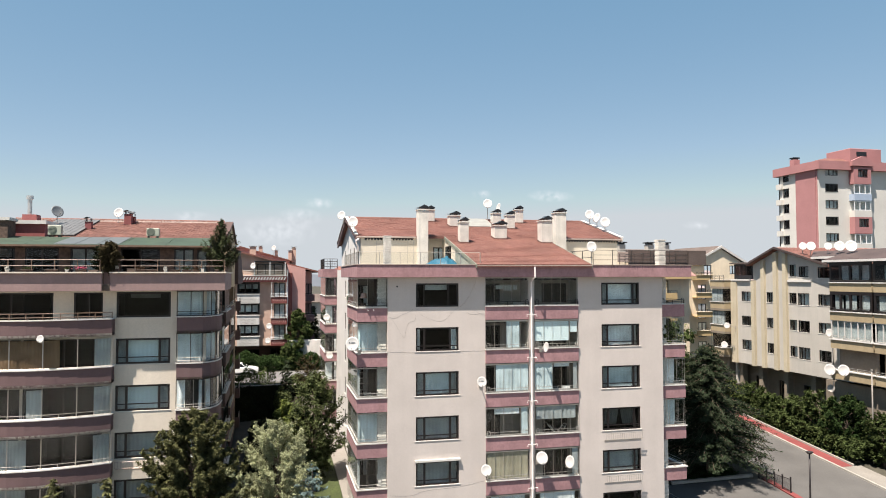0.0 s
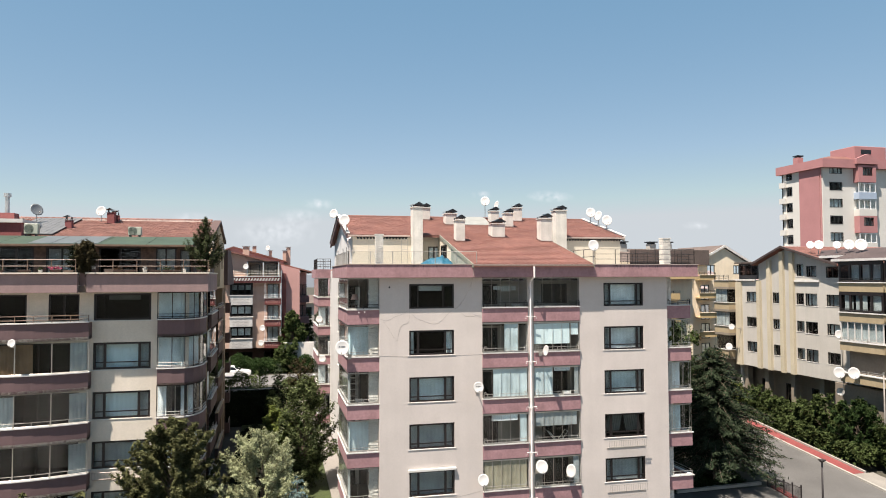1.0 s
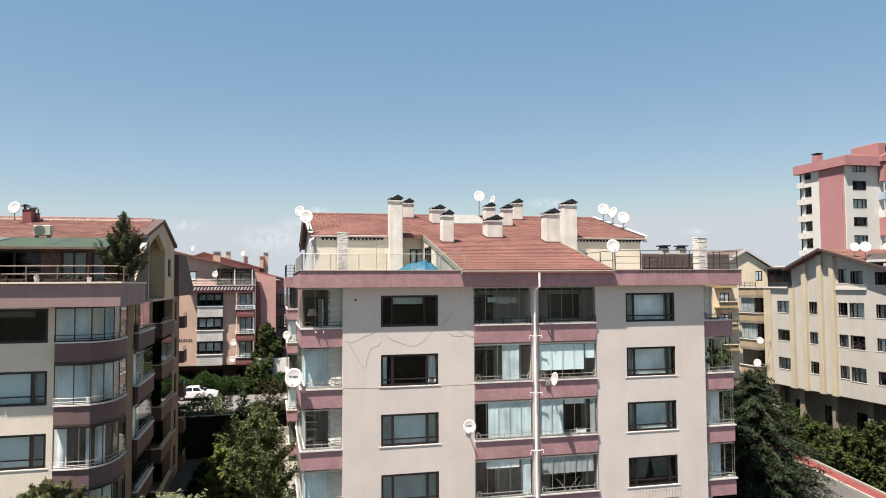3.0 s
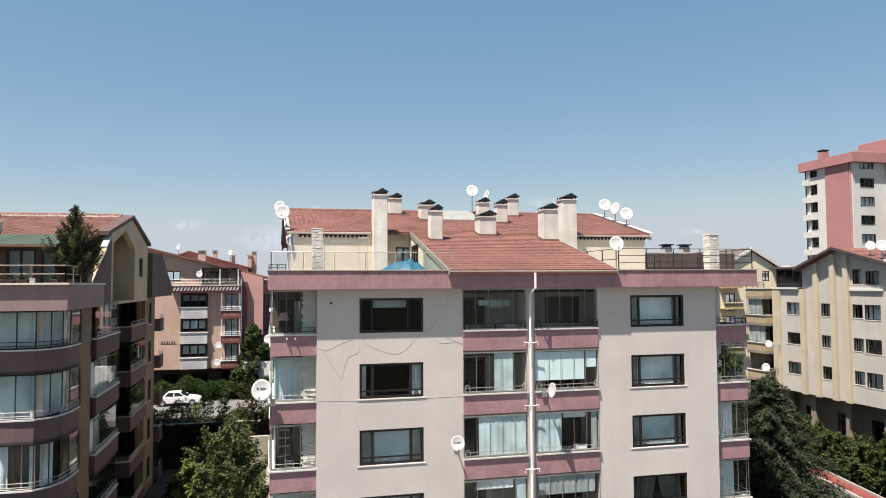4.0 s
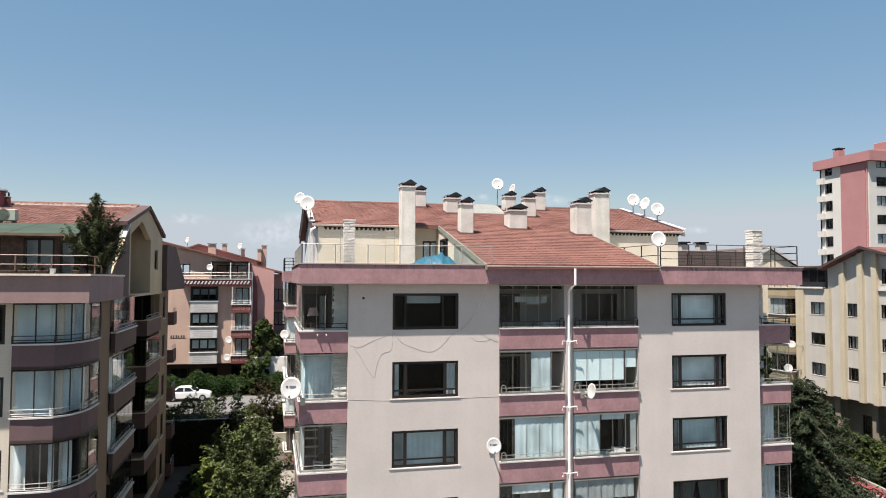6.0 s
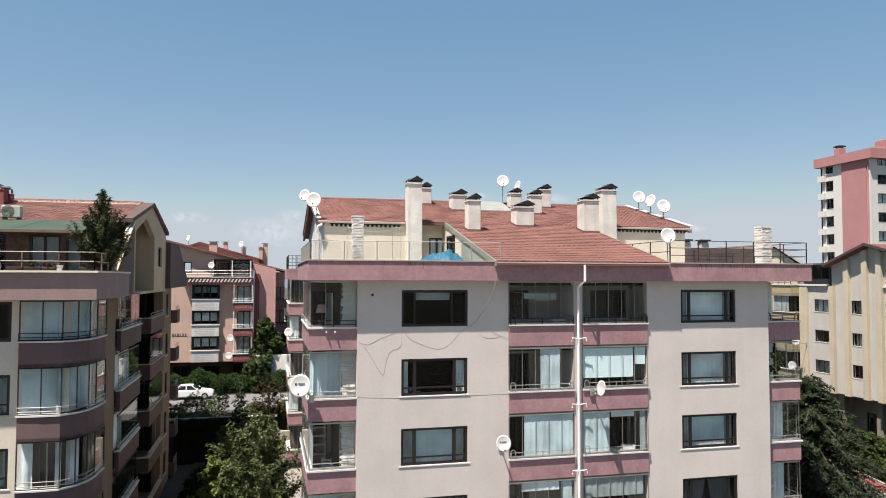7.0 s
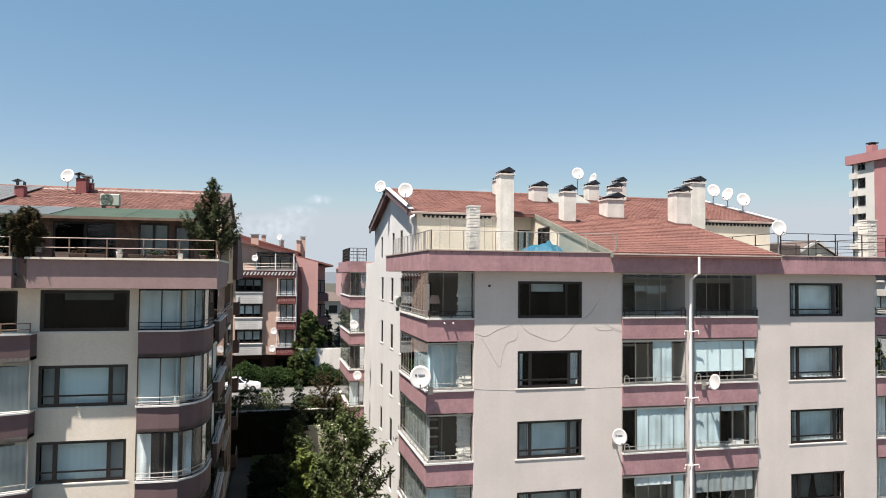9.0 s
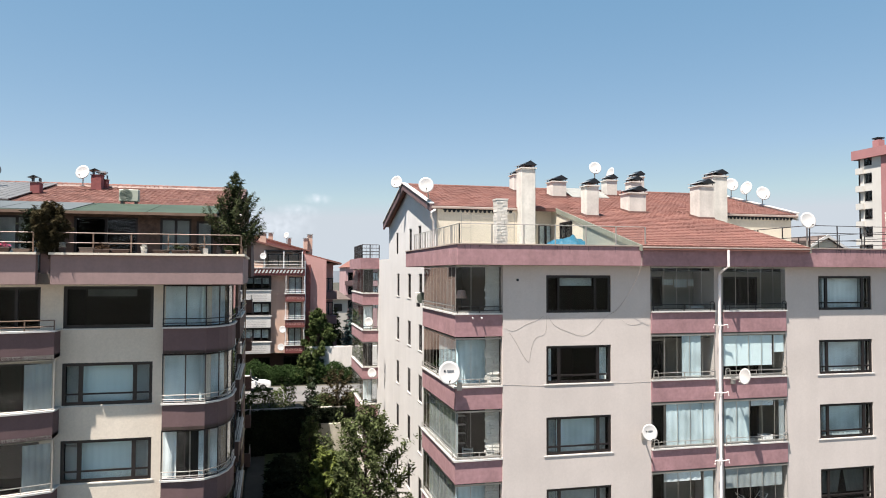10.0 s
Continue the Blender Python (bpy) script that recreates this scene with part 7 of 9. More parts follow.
for i in range(260):
    y = rng.uniform(150, 1100)
    x = rng.uniform(-0.75, 0.95) * y
    if (abs(x - 100) < 30 and y < 170) or (-60 < x < 70 and y < 420) or 0 < x / y < 0.13:
        continue
    w, d, h = rng.uniform(9, 20), rng.uniform(10, 18), rng.choice((9, 12, 12, 15, 18))
    z = 5.95 - (y - 150) * 0.028
    town.box(x, x + w, y, y + d, z - 2, z + h)
    town_roof.prism([(x - 0.6, y - 0.6, z + h), (x + w + 0.6, y - 0.6, z + h), (x + w + 0.6, y + d + 0.6, z + h), (x - 0.6, y + d + 0.6, z + h)],
                    [(x + w * 0.2, y + d / 2 - 0.1, z + h + 2.6), (x + w * 0.8, y + d / 2 - 0.1, z + h + 2.6), (x + w * 0.8, y + d / 2 + 0.1, z + h + 2.6), (x + w * 0.2, y + d / 2 + 0.1, z + h + 2.6)])
    if y < 600:
        for a in range(int(w / 3)):
            for b in range(int(h / 3)):
                town_win.box(x + 1 + 3 * a, x + 2.4 + 3 * a, y - 0.05, y - 0.004, z + 1.2 + 3 * b, z + 2.6 + 3 * b)
for nm, sh, mt, lb in (("town_houses", town, M_TOWN, "distant apartment houses of the town"), ("town_roofs", town_roof, M_TOWNROOF, "distant tiled roofs of the town"), ("town_windows", town_win, M_TOWNWIN, "windows of distant houses, paled by haze in the colour")):
    tagged(part(nm, sh, mt, turn=False), lb, "houses", kind="stuff")
# the blue-grey of the hills includes the haze before them
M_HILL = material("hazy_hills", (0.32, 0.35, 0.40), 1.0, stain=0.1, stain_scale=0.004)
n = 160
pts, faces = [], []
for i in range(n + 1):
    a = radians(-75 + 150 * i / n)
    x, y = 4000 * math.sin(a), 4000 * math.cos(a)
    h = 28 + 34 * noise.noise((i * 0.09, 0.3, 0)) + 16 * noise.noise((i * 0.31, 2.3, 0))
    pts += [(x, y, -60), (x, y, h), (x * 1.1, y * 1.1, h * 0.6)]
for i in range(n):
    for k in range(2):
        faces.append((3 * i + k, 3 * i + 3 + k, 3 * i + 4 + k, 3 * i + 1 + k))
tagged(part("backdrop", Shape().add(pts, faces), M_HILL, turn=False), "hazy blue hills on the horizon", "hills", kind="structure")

# thin summer clouds, far behind everything
M_CLOUD = bpy.data.materials.new("thin_white_cloud")
M_CLOUD.use_nodes = True
cn, cl = M_CLOUD.node_tree.nodes, M_CLOUD.node_tree.links
cn.clear()
c_pos, c_noise, c_grad, c_map, c_mul, c_clear, c_glow, c_mix, c_out, c_soft = (cn.new("ShaderNode" + k) for k in (
    "TexCoord", "TexNoise", "TexGradient", "Mapping", "Math", "BsdfTransparent", "Emission", "MixShader", "OutputMaterial", "MapRange"))
c_map.inputs["Location"].default_value = (-1, 0, -1)
c_map.inputs["Scale"].default_value = (2, 0, 2)
c_grad.gradient_type = "SPHERICAL"
c_noise.inputs["Scale"].default_value = 0.022
c_noise.inputs["Detail"].default_value = 6.0
c_soft.inputs["From Min"].default_value, c_soft.inputs["From Max"].default_value = 0.36, 0.70
c_soft.inputs["To Min"].default_value, c_soft.inputs["To Max"].default_value = 0.0, 0.95
c_mul.operation = "MULTIPLY"
# the clouds' sunlit white is put in as emission on the cards
c_glow.inputs["Color"].default_value = (0.80, 0.87, 0.95, 1)
c_glow.inputs["Strength"].default_value = 0.46
cl.new(c_pos.outputs["Generated"], c_map.inputs["Vector"])
cl.new(c_map.outputs[0], c_grad.inputs["Vector"])
cl.new(c_pos.outputs["Object"], c_noise.inputs["Vector"])
cl.new(c_noise.outputs[0], c_soft.inputs["Value"])
cl.new(c_grad.outputs["Fac"], c_mul.inputs[0])
cl.new(c_soft.outputs[0], c_mul.inputs[1])
cl.new(c_mul.outputs[0], c_mix.inputs[0])
cl.new(c_clear.outputs[0], c_mix.inputs[1])
cl.new(c_glow.outputs[0], c_mix.inputs[2])
cl.new(c_mix.outputs[0], c_out.inputs[0])
for x, z, w, h in ((217, 376, 85, 30), (122, 305, 120, 50), (1047, 441, 60, 24), (1427, 442, 140, 36), (2288, 299, 90, 25), (-372, 299, 110, 30), (16, 235, 210, 80)):
    s = Shape().add([(x - w, 3500, z - h), (x + w, 3500, z - h), (x + w, 3500, z + h), (x - w, 3500, z + h), (x - w, 3520, z - h), (x + w, 3520, z + h)], [(0, 1, 2, 3)])
    c = part("cloud", s, M_CLOUD, turn=False)
    c.visible_shadow = False
    tagged(c, "thin white summer cloud over the hills", "cloud", kind="structure")

# ---- ground ----
def ground_z(x, y):
    """The slope of the land: level in front, rising towards the back, with a step up to the back street."""
    base = 1.6 + 0.11 * (min(max(y, 30.0), 62.0) - 42.0)
    if x < 27 and y > 50:
        base -= 0.9 * min(1.0, (y - 50) / 10) * min(1.0, max(0.0, (27 - x) / 2))
    step = min(1.0, max(0.0, (y - 74.5) / 1.0))
    far = 5.95
    return base * (1 - step) + far * step


def land_z(x, y):
    z = ground_z(x, y)
    if y > 150:
        z -= (y - 150) * 0.028 if y < 1300 else 32.2 + (y - 1300) * 0.004
    return z


M_SOIL = material("dry_grass_and_soil", (0.050, 0.046, 0.034), 0.95, grain=0.3, grain_scale=5, stain=0.35, stain_scale=0.3, bump=0.8, bump_scale=9)
M_ASPHALT = material("worn_grey_asphalt", (0.084, 0.080, 0.076), 0.9, grain=0.12, grain_scale=20, stain=0.16, stain_scale=0.35, bump=0.4, bump_scale=60)
M_STREET = material("sunbleached_asphalt", (0.135, 0.13, 0.125), 0.9, grain=0.1, grain_scale=14, stain=0.14, stain_scale=0.4, bump=0.3, bump_scale=50)
M_PAVE = material("pale_concrete_paving", (0.19, 0.175, 0.155), 0.9, grain=0.1, grain_scale=10, stain=0.14, stain_scale=0.5, bump=0.3, bump_scale=40)
M_REDPAVE = material("red_pavement_blocks", (0.17, 0.040, 0.038), 0.85, grain=0.12, grain_scale=8, stain=0.12, stain_scale=0.8, bump=0.3, bump_scale=40)
M_KERB = material("pale_kerb_stone", (0.30, 0.28, 0.25), 0.9, grain=0.1, grain_scale=12, stain=0.12, stain_scale=1.0)
# near-black: the garden gap's deep shade is put into this concrete
M_RETAIN = material("shade_dark_concrete", (0.036, 0.033, 0.028), 0.9, grain=0.1, grain_scale=8, stain=0.2, stain_scale=0.7, streaks=0.1)
M_PALEWALL = material("white_garden_wall", (0.74, 0.69, 0.64), 0.9, grain=0.05, grain_scale=8, stain=0.12, stain_scale=0.5, streaks=0.08)
# concrete with weather streaks, its base colour darkened for partial shade
M_GREYWALL = material("shaded_weathered_concrete", (0.36, 0.335, 0.28), 0.9, grain=0.1, grain_scale=8, stain=0.2, stain_scale=0.6, streaks=0.15)
xs = [-3000, -800, -250, -120] + [-80 + 4 * i for i in range(26)] + [25, 26, 27] + [30 + 4 * i for i in range(34)] + [180, 220, 400, 900, 3000]
ys = [-3000, -600, -120, -40, 0, 20] + [26 + 3 * i for i in range(12)] + [62, 66, 70, 74, 74.5, 75, 75.5, 76, 80, 86, 92, 100, 120, 150, 200, 260, 500, 900, 1300, 4500]
pts = [(x, y, land_z(x, y)) for y in ys for x in xs]
nx = len(xs)
s = Shape().add(pts, [(j * nx + i, j * nx + i + 1, (j + 1) * nx + i + 1, (j + 1) * nx + i) for j in range(len(ys) - 1) for i in range(nx - 1)])
tagged(part("ground", s, M_SOIL, turn=False), "sloping ground of dry grass and bare soil", "ground", kind="structure")


def strip(name, left, right, lift, mat, label, category="", thick=0.0):
    """A paved strip draped on the land between two edges, with a real thickness."""
    n = len(left)
    top = [(x, y, ground_z(x, y) + lift) for x, y in left] + [(x, y, ground_z(x, y) + lift) for x, y in right]
    low = [(x, y, z - thick - 0.3) for x, y, z in top]
    faces = []
    for i in range(n - 1):
        faces += [(i, i + 1, n + i + 1, n + i), (2 * n + i, 2 * n + n + i, 2 * n + n + i + 1, 2 * n + i + 1),
                  (i, 2 * n + i, 2 * n + i + 1, i + 1), (n + i, n + i + 1, 3 * n + i + 1, 3 * n + i)]
    faces += [(0, n, 3 * n, 2 * n), (n - 1, 3 * n - 1, 4 * n - 1, 2 * n - 1)]
    return tagged(part(name, Shape().add(top + low, faces), mat), label, category or name, kind="structure")


ROAD_Y = [18 + 3 * i for i in range(18)]
strip("road", [(35.8 + 0.10 * (y - 40), y) for y in ROAD_Y], [(43.5, y) for y in ROAD_Y], 0.03, M_ASPHALT, "worn grey asphalt side road", "road")
KY = [46.9 + 2 * i for i in range(12)]
strip("pavement", [(43.68, y) for y in KY], [(44.78, y) for y in KY], 0.16, M_REDPAVE, "red block pavement along the road", "pavement")
PY = [19.9 + 3 * i for i in range(10)]
strip("pavement", [(43.68, y) for y in PY], [(45.6, y) for y in PY], 0.15, M_PAVE, "pale concrete pavement along the road", "pavement")
strip("kerb", [(43.5, y) for y in ROAD_Y], [(43.67, y) for y in ROAD_Y], 0.19, M_KERB, "pale kerb stones", "kerb")
strip("kerb", [(44.8, y) for y in KY], [(44.94, y) for y in KY], 0.30, M_KERB, "low pale wall behind the pavement", "kerb")
strip("kerb", [(28.2 + 0.55 * i, 46.4 + 0.02 * i) for i in range(14)], [(28.2 + 0.55 * i, 46.62 + 0.02 * i) for i in range(14)], 0.2, M_KERB, "pale kerb round the tree bed", "kerb")
strip("yard", [(26.0, y) for y in (30, 34, 38, 42, 46.3)], [(35.7, y) for y in (30, 34, 38, 42, 46.3)], 0.02, M_ASPHALT, "grey paved yard beside the block", "yard")
# unseen pale strip, added to bounce sunlight onto the street walls
strip("forecourt", [(-60.0, y) for y in range(-40, 33, 6)], [(26.0, y) for y in range(-40, 33, 6)], 0.02, M_PAVE, "unseen pale paving added to bounce light onto the fronts", "forecourt")
strip("path", [(35.75, y) for y in (40.5, 42, 44, 46.2)], [(36.25, y) for y in (40.5, 42, 44, 46.2)], 0.10, M_REDPAVE, "narrow red block path behind the fence", "path")
strip("back_street", [(x, 80.0) for x in range(-60, 46, 5)], [(x, 88.5) for x in range(-60, 46, 5)], 0.03, M_STREET, "sunlit grey back street", "road")
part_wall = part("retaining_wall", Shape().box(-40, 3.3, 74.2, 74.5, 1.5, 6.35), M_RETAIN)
tagged(part_wall, "retaining wall below the back street, shade in its colour", "wall", kind="structure")
tagged(part("coping", Shape().box(-40, 3.4, 74.1, 74.6, 6.354, 6.47), M_KERB, part_wall), "pale coping stones")
tagged(part("garden_wall", Shape().box(1.2, 24.0, 93.2, 93.5, 5.9, 9.4), M_PALEWALL, bevel=0.02), "pale rendered garden wall by the back street", "wall", kind="structure")
tagged(part("garden_wall", Shape().box(0.2, 4.6, 73.4, 73.7, 2.0, 5.3), M_GREYWALL, bevel=0.02), "short pale garden wall", "wall", kind="structure")
strip("path", [(3.9, y) for y in range(40, 74, 3)], [(5.2, y) for y in range(40, 74, 3)], 0.18, M_PAVE, "pale concrete path beside the block", "path")
# path takes the same near-black, for the shade between the blocks
strip("path", [(-4.2, y) for y in range(40, 74, 3)], [(-3.0, y) for y in range(40, 74, 3)], 0.18, M_RETAIN, "concrete path beside the block, near-black for its shade", "path")
M_LAWN = material("garden_lawn", (0.034, 0.046, 0.013), 0.95, grain=0.35, grain_scale=9, stain=0.3, stain_scale=0.6, bump=0.9, bump_scale=22)
strip("lawn", [(-2.98, y) for y in range(40, 75, 2)], [(3.88, y) for y in range(40, 75, 2)], 0.14, M_LAWN, "garden lawn between the blocks", "lawn")

# ---- trees and hedges ----
L_CEDAR = leaf_material("dark_cedar_needles", (0.030, 0.041, 0.024), 0.5, 0.15)
L_PINE = leaf_material("olive_pine_needles", (0.088, 0.090, 0.042), 0.5, 0.15)
L_TERRACE = leaf_material("dark_terrace_needles", (0.046, 0.056, 0.028), 0.5, 0.15)
L_SILVER = leaf_material("silver_green_leaves", (0.265, 0.28, 0.165), 0.5, 0.25)
L_SPRUCE = leaf_material("blue_spruce_needles", (0.085, 0.12, 0.115), 0.3, 0.1)
L_MID = leaf_material("mid_green_leaves", (0.079, 0.097, 0.042), 0.65, 0.28)
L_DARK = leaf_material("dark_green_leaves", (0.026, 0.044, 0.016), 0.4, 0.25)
L_LIME = leaf_material("yellow_green_leaves", (0.13, 0.155, 0.045), 0.35, 0.3)
L_HEDGE = leaf_material("hedge_leaves", (0.060, 0.080, 0.030), 0.65, 0.3)
L_SHRUB = leaf_material("olive_brown_sprays", (0.055, 0.046, 0.026), 0.5, 0.15)
# near-black green: ivy and undergrowth carry the gap's shade in it
L_CYPRESS = leaf_material("near_black_sprays", (0.014, 0.018, 0.011), 0.35, 0.1)


def leaves(name, centres, normals, size, mat, parent, rng, stretch=1.6):
    """Many small folded leaves, each a bent diamond."""
    n = len(centres)
    c = np.asarray(centres)
    d = np.asarray(normals) + rng.normal(0, 0.55, (n, 3))
    d /= np.linalg.norm(d, axis=1, keepdims=True) + 1e-9
    a = np.cross(d, rng.normal(0, 1, (n, 3)))
    a /= np.linalg.norm(a, axis=1, keepdims=True) + 1e-9
    b = np.cross(d, a)
    s = (size * rng.uniform(0.6, 1.4, n))[:, None]
    v = np.stack([c - a * s * stretch * 0.5, c + b * s * 0.35 + d * s * 0.12, c + a * s * stretch * 0.5, c - b * s * 0.35 + d * s * 0.12], 1).reshape(-1, 3)
    me = bpy.data.meshes.new(name)
    f = np.arange(4 * n, dtype=np.int32)
    me.vertices.add(4 * n)
    me.vertices.foreach_set("co", v.astype(np.float32).ravel())
    me.loops.add(4 * n)
    me.loops.foreach_set("vertex_index", f)
    me.polygons.add(n)
    me.polygons.foreach_set("loop_start", np.arange(0, 4 * n, 4, dtype=np.int32))
    me.update(calc_edges=True)
    me.materials.append(mat)
    ob = new(name, me)
    ob.parent = parent
    if parent is not None and parent.type == "EMPTY":
        ob.matrix_parent_inverse = parent.matrix_basis.inverted()
    return ob


def broad_tree(name, at, height, radius, mat, label, seed, clumps=34, count=16000, leaf=0.16, stem=0.3, flat=1.0, trunk_r=0.16, bottom=None, puff=(0.2, 0.38), stretch=1.6):
    """A trunk with limbs that end in many uneven leaf clumps."""
    rng = np.random.default_rng(seed)
    t = thing(name, at, label, "tree" if height > 2.5 else "shrub")
    x0, y0, z0 = at
    low = height * stem if bottom is None else bottom
    cen, lim = [], Shape()
    lim.tube([(x0, y0, z0 - 0.2), (x0 + 0.1, y0, z0 + low), (x0, y0 + 0.1, z0 + height * 0.75)], trunk_r, 8, trunk_r * 0.35)
    for i in range(clumps):
        u = (i + 0.5) / clumps
        h = low + (height - low) * (u ** 0.85)
        w = radius * math.sqrt(max(0.03, 1 - (2 * (h - low) / (height - low) - 0.75) ** 2 / 1.7)) * rng.uniform(0.35, 1.0) * (1 if u < 0.93 else 0.35)
        a = i * 2.4 + rng.uniform(-0.5, 0.5)
        p = Vector((x0 + w * math.cos(a), y0 + w * math.sin(a), z0 + h))
        r = radius * rng.uniform(*puff) * (1 - 0.35 * u)
        cen.append((p, r))
        root = Vector((x0, y0, z0 + max(low * 0.6, h * 0.62)))
        if w > 0.3:
            lim.tube([tuple(root), tuple(root.lerp(p, 0.5) + Vector((0, 0, 0.15))), tuple(p)], trunk_r * 0.35, 5, trunk_r * 0.08)
    part("trunk", lim, M_BARK, t, turn=False)
    pts, nrm = [], []
    weights = np.array([r * r for _, r in cen])
    for (p, r), k in zip(cen, np.maximum(20, count * weights / weights.sum()).astype(int)):
        d = rng.normal(0, 1, (k, 3))
        d /= np.linalg.norm(d, axis=1, keepdims=True)
        rad = r * (rng.uniform(0.15, 1.0, k) ** 0.45) * (1 + 0.35 * np.sin(3.1 * d[:, 0] + 5.3 * d[:, 2] + p.x) + rng.normal(0, 0.16, k))
        q = d * rad[:, None]
        q[:, 2] *= flat
        pts.append(q + np.array(p))
        nrm.append(d + np.array([0, 0, 0.7]))
    leaves("crown", np.concatenate(pts), np.concatenate(nrm), leaf, mat, t, rng, stretch)
    return t


def spray_tree(name, at, height, radius, mat, label, seed, limbs=60, twigs=18, per=22, leaf=0.11, low=0.12, twig=0.75, up=0.35, trunk_r=0.14, stretch=1.8, top=0.55, jitter=0.05):
    """A trunk with curved limbs; every limb carries twigs and every twig a row of leaves, so that the outline stays feathery."""
    rng = np.random.default_rng(seed)
    t = thing(name, at, label, "tree" if height > 2.5 else "shrub")
    base = np.array(at)
    wood = Shape().tube([(at[0], at[1], at[2] - 0.2), (at[0] + 0.08, at[1], at[2] + height * 0.4), (at[0], at[1] + 0.06, at[2] + height * 0.8)], trunk_r, 8, trunk_r * 0.3)
    pts, nrm = [], []
    for i in range(limbs):
        u = (i + rng.uniform(0.2, 0.8)) / limbs
        h = height * (low + (1 - low) * u)
        v = (h / height - low) / (1 - low)
        wide = (v / top) ** 0.5 if v < top else math.sqrt(max(0.0, 1 - ((v - top) / (1 - top)) ** 2))
        reach = radius * max(0.10, wide) * rng.uniform(0.55, 1.08)
        a = 2.4 * i + rng.uniform(-0.4, 0.4)
        tip = base + (reach * math.cos(a), reach * math.sin(a), h)
        root = base + (0, 0, max(0.15 * height, h - 0.7 * reach - 0.1 * height))
        mid = (root + tip) / 2 + (0, 0, 0.12 * reach)
        wood.tube([tuple(root), tuple(mid), tuple(tip)], 0.018 + 0.012 * reach, 4, 0.006)
        for j in range(twigs):
            f = 0.35 + 0.65 * (j + rng.uniform(0, 1)) / twigs
            p = (1 - f) ** 2 * root + 2 * f * (1 - f) * mid + f * f * tip
            d = rng.normal(0, 1, 3) + 0.8 * (tip - root) / (np.linalg.norm(tip - root) + 1e-6)
            d[2] += up * 2
            d /= np.linalg.norm(d) + 1e-9
            ln = twig * rng.uniform(0.4, 1.15) * (1.1 - 0.45 * f)
            s = rng.uniform(0.1, 1.0, per)[:, None]
            q = p + d * ln * s + rng.normal(0, jitter, (per, 3)) * (1.2 - 0.5 * s)
            q[:, 2] -= 0.10 * ln * s[:, 0] ** 2
            pts.append(q)
            nrm.append(np.tile(d * 0.4 + (0, 0, 0.8), (per, 1)))
    part("trunk", wood, M_BARK, t, turn=False)
    leaves("crown", np.concatenate(pts), np.concatenate(nrm), leaf, mat, t, rng, stretch)
    return t


def conifer(name, at, height, radius, mat, label, seed, whorls=30, arms=13, sprays=26, droop=0.25, leaf=0.2, power=0.8, start=0.06, spread=0.3, ragged=0.25, stretch=2.4):
    """A straight trunk with whorls of branches, each bearing sprays of needles."""
    rng = np.random.default_rng(seed)
    t = thing(name, at, label, "tree")
    x0, y0, z0 = at
    wood = Shape().tube([(x0, y0, z0 - 0.2), (x0, y0, z0 + height * 0.5), (x0, y0, z0 + height * 0.98)], max(0.05, height * 0.016), 8, 0.02)
    pts, nrm = [], []
    for i in range(whorls):
        u = start + (1 - start) * i / whorls
        reach = radius * ((1 - u) ** power) + 0.06
        if u < 0.2:
            reach *= 0.7 + 1.5 * u
        for j in range(max(5, int(arms * (1 - 0.5 * u)))):
            a = 2 * math.pi * (j + 0.5 * (i % 2)) / max(5, int(arms * (1 - 0.5 * u))) + rng.uniform(-0.25, 0.25)
            ln = reach * rng.uniform(1 - ragged * 1.6, 1 + ragged * 0.6)
            zb = z0 + u * height + rng.uniform(-0.5, 0.5) * height / whorls
            tip = Vector((x0 + ln * math.cos(a), y0 + ln * math.sin(a), zb - droop * ln + 0.12 * ln * rng.uniform(-1, 1)))
            mid = Vector((x0 + 0.5 * ln * math.cos(a), y0 + 0.5 * ln * math.sin(a), zb + 0.04 * ln))
            if ln > 0.5:
                wood.tube([(x0, y0, zb), tuple(mid), tuple(tip)], 0.012 + 0.012 * ln, 4, 0.006)
            m = max(4, int(sprays * ln / radius))
            for s in range(m):
                f = (0.2 + 0.8 * (s + rng.uniform(0, 1)) / m)
                p = (1 - f) ** 2 * np.array((x0, y0, zb)) + 2 * f * (1 - f) * np.array(mid) + f * f * np.array(tip)
                side = rng.normal(0, 1, 3) * np.array((1, 1, 0.45)) * spread * (0.35 + 0.65 * ln / radius) * (1.1 - 0.5 * f)
                pts.append(p + side)
                nrm.append((0.5 * math.cos(a), 0.5 * math.sin(a), 1.0))
    part("trunk", wood, M_BARK, t, turn=False)
    leaves("crown", np.array(pts), np.array(nrm), leaf, mat, t, rng, stretch)
    return t


def hedge(name, x0, x1, y0, y1, z0, z1, mat, label, seed, count, leaf=0.14, wave=0.35):
    """A row of bushes grown together, uneven along its top."""
    rng = np.random.default_rng(seed)
    u = rng.uniform(0, 1, (count, 3))
    x = x0 + (x1 - x0) * u[:, 0]
    y = y0 + (y1 - y0) * u[:, 1]
    bump = 1 + wave * (np.sin(x * 1.7 + seed) * np.sin(x * 0.63 + 2 * seed) + 0.5 * np.sin(y * 2.1 + x * 2.9))
    edge = 1 - np.abs(2 * u[:, 1] - 1) ** 4 * 0.5
    z = z0 + (z1 - z0) * np.clip(bump * edge, 0.3, 1.5) * (1 - (1 - u[:, 2]) ** 2 * 0.95)
    p = np.stack([x, y, z], 1) + rng.normal(0, 0.08, (count, 3))
    t = leaves(name, p, np.tile([0, -0.3, 1.0], (count, 1)), leaf, mat, None, rng)
    return tagged(t, label, "hedge", kind="stuff")


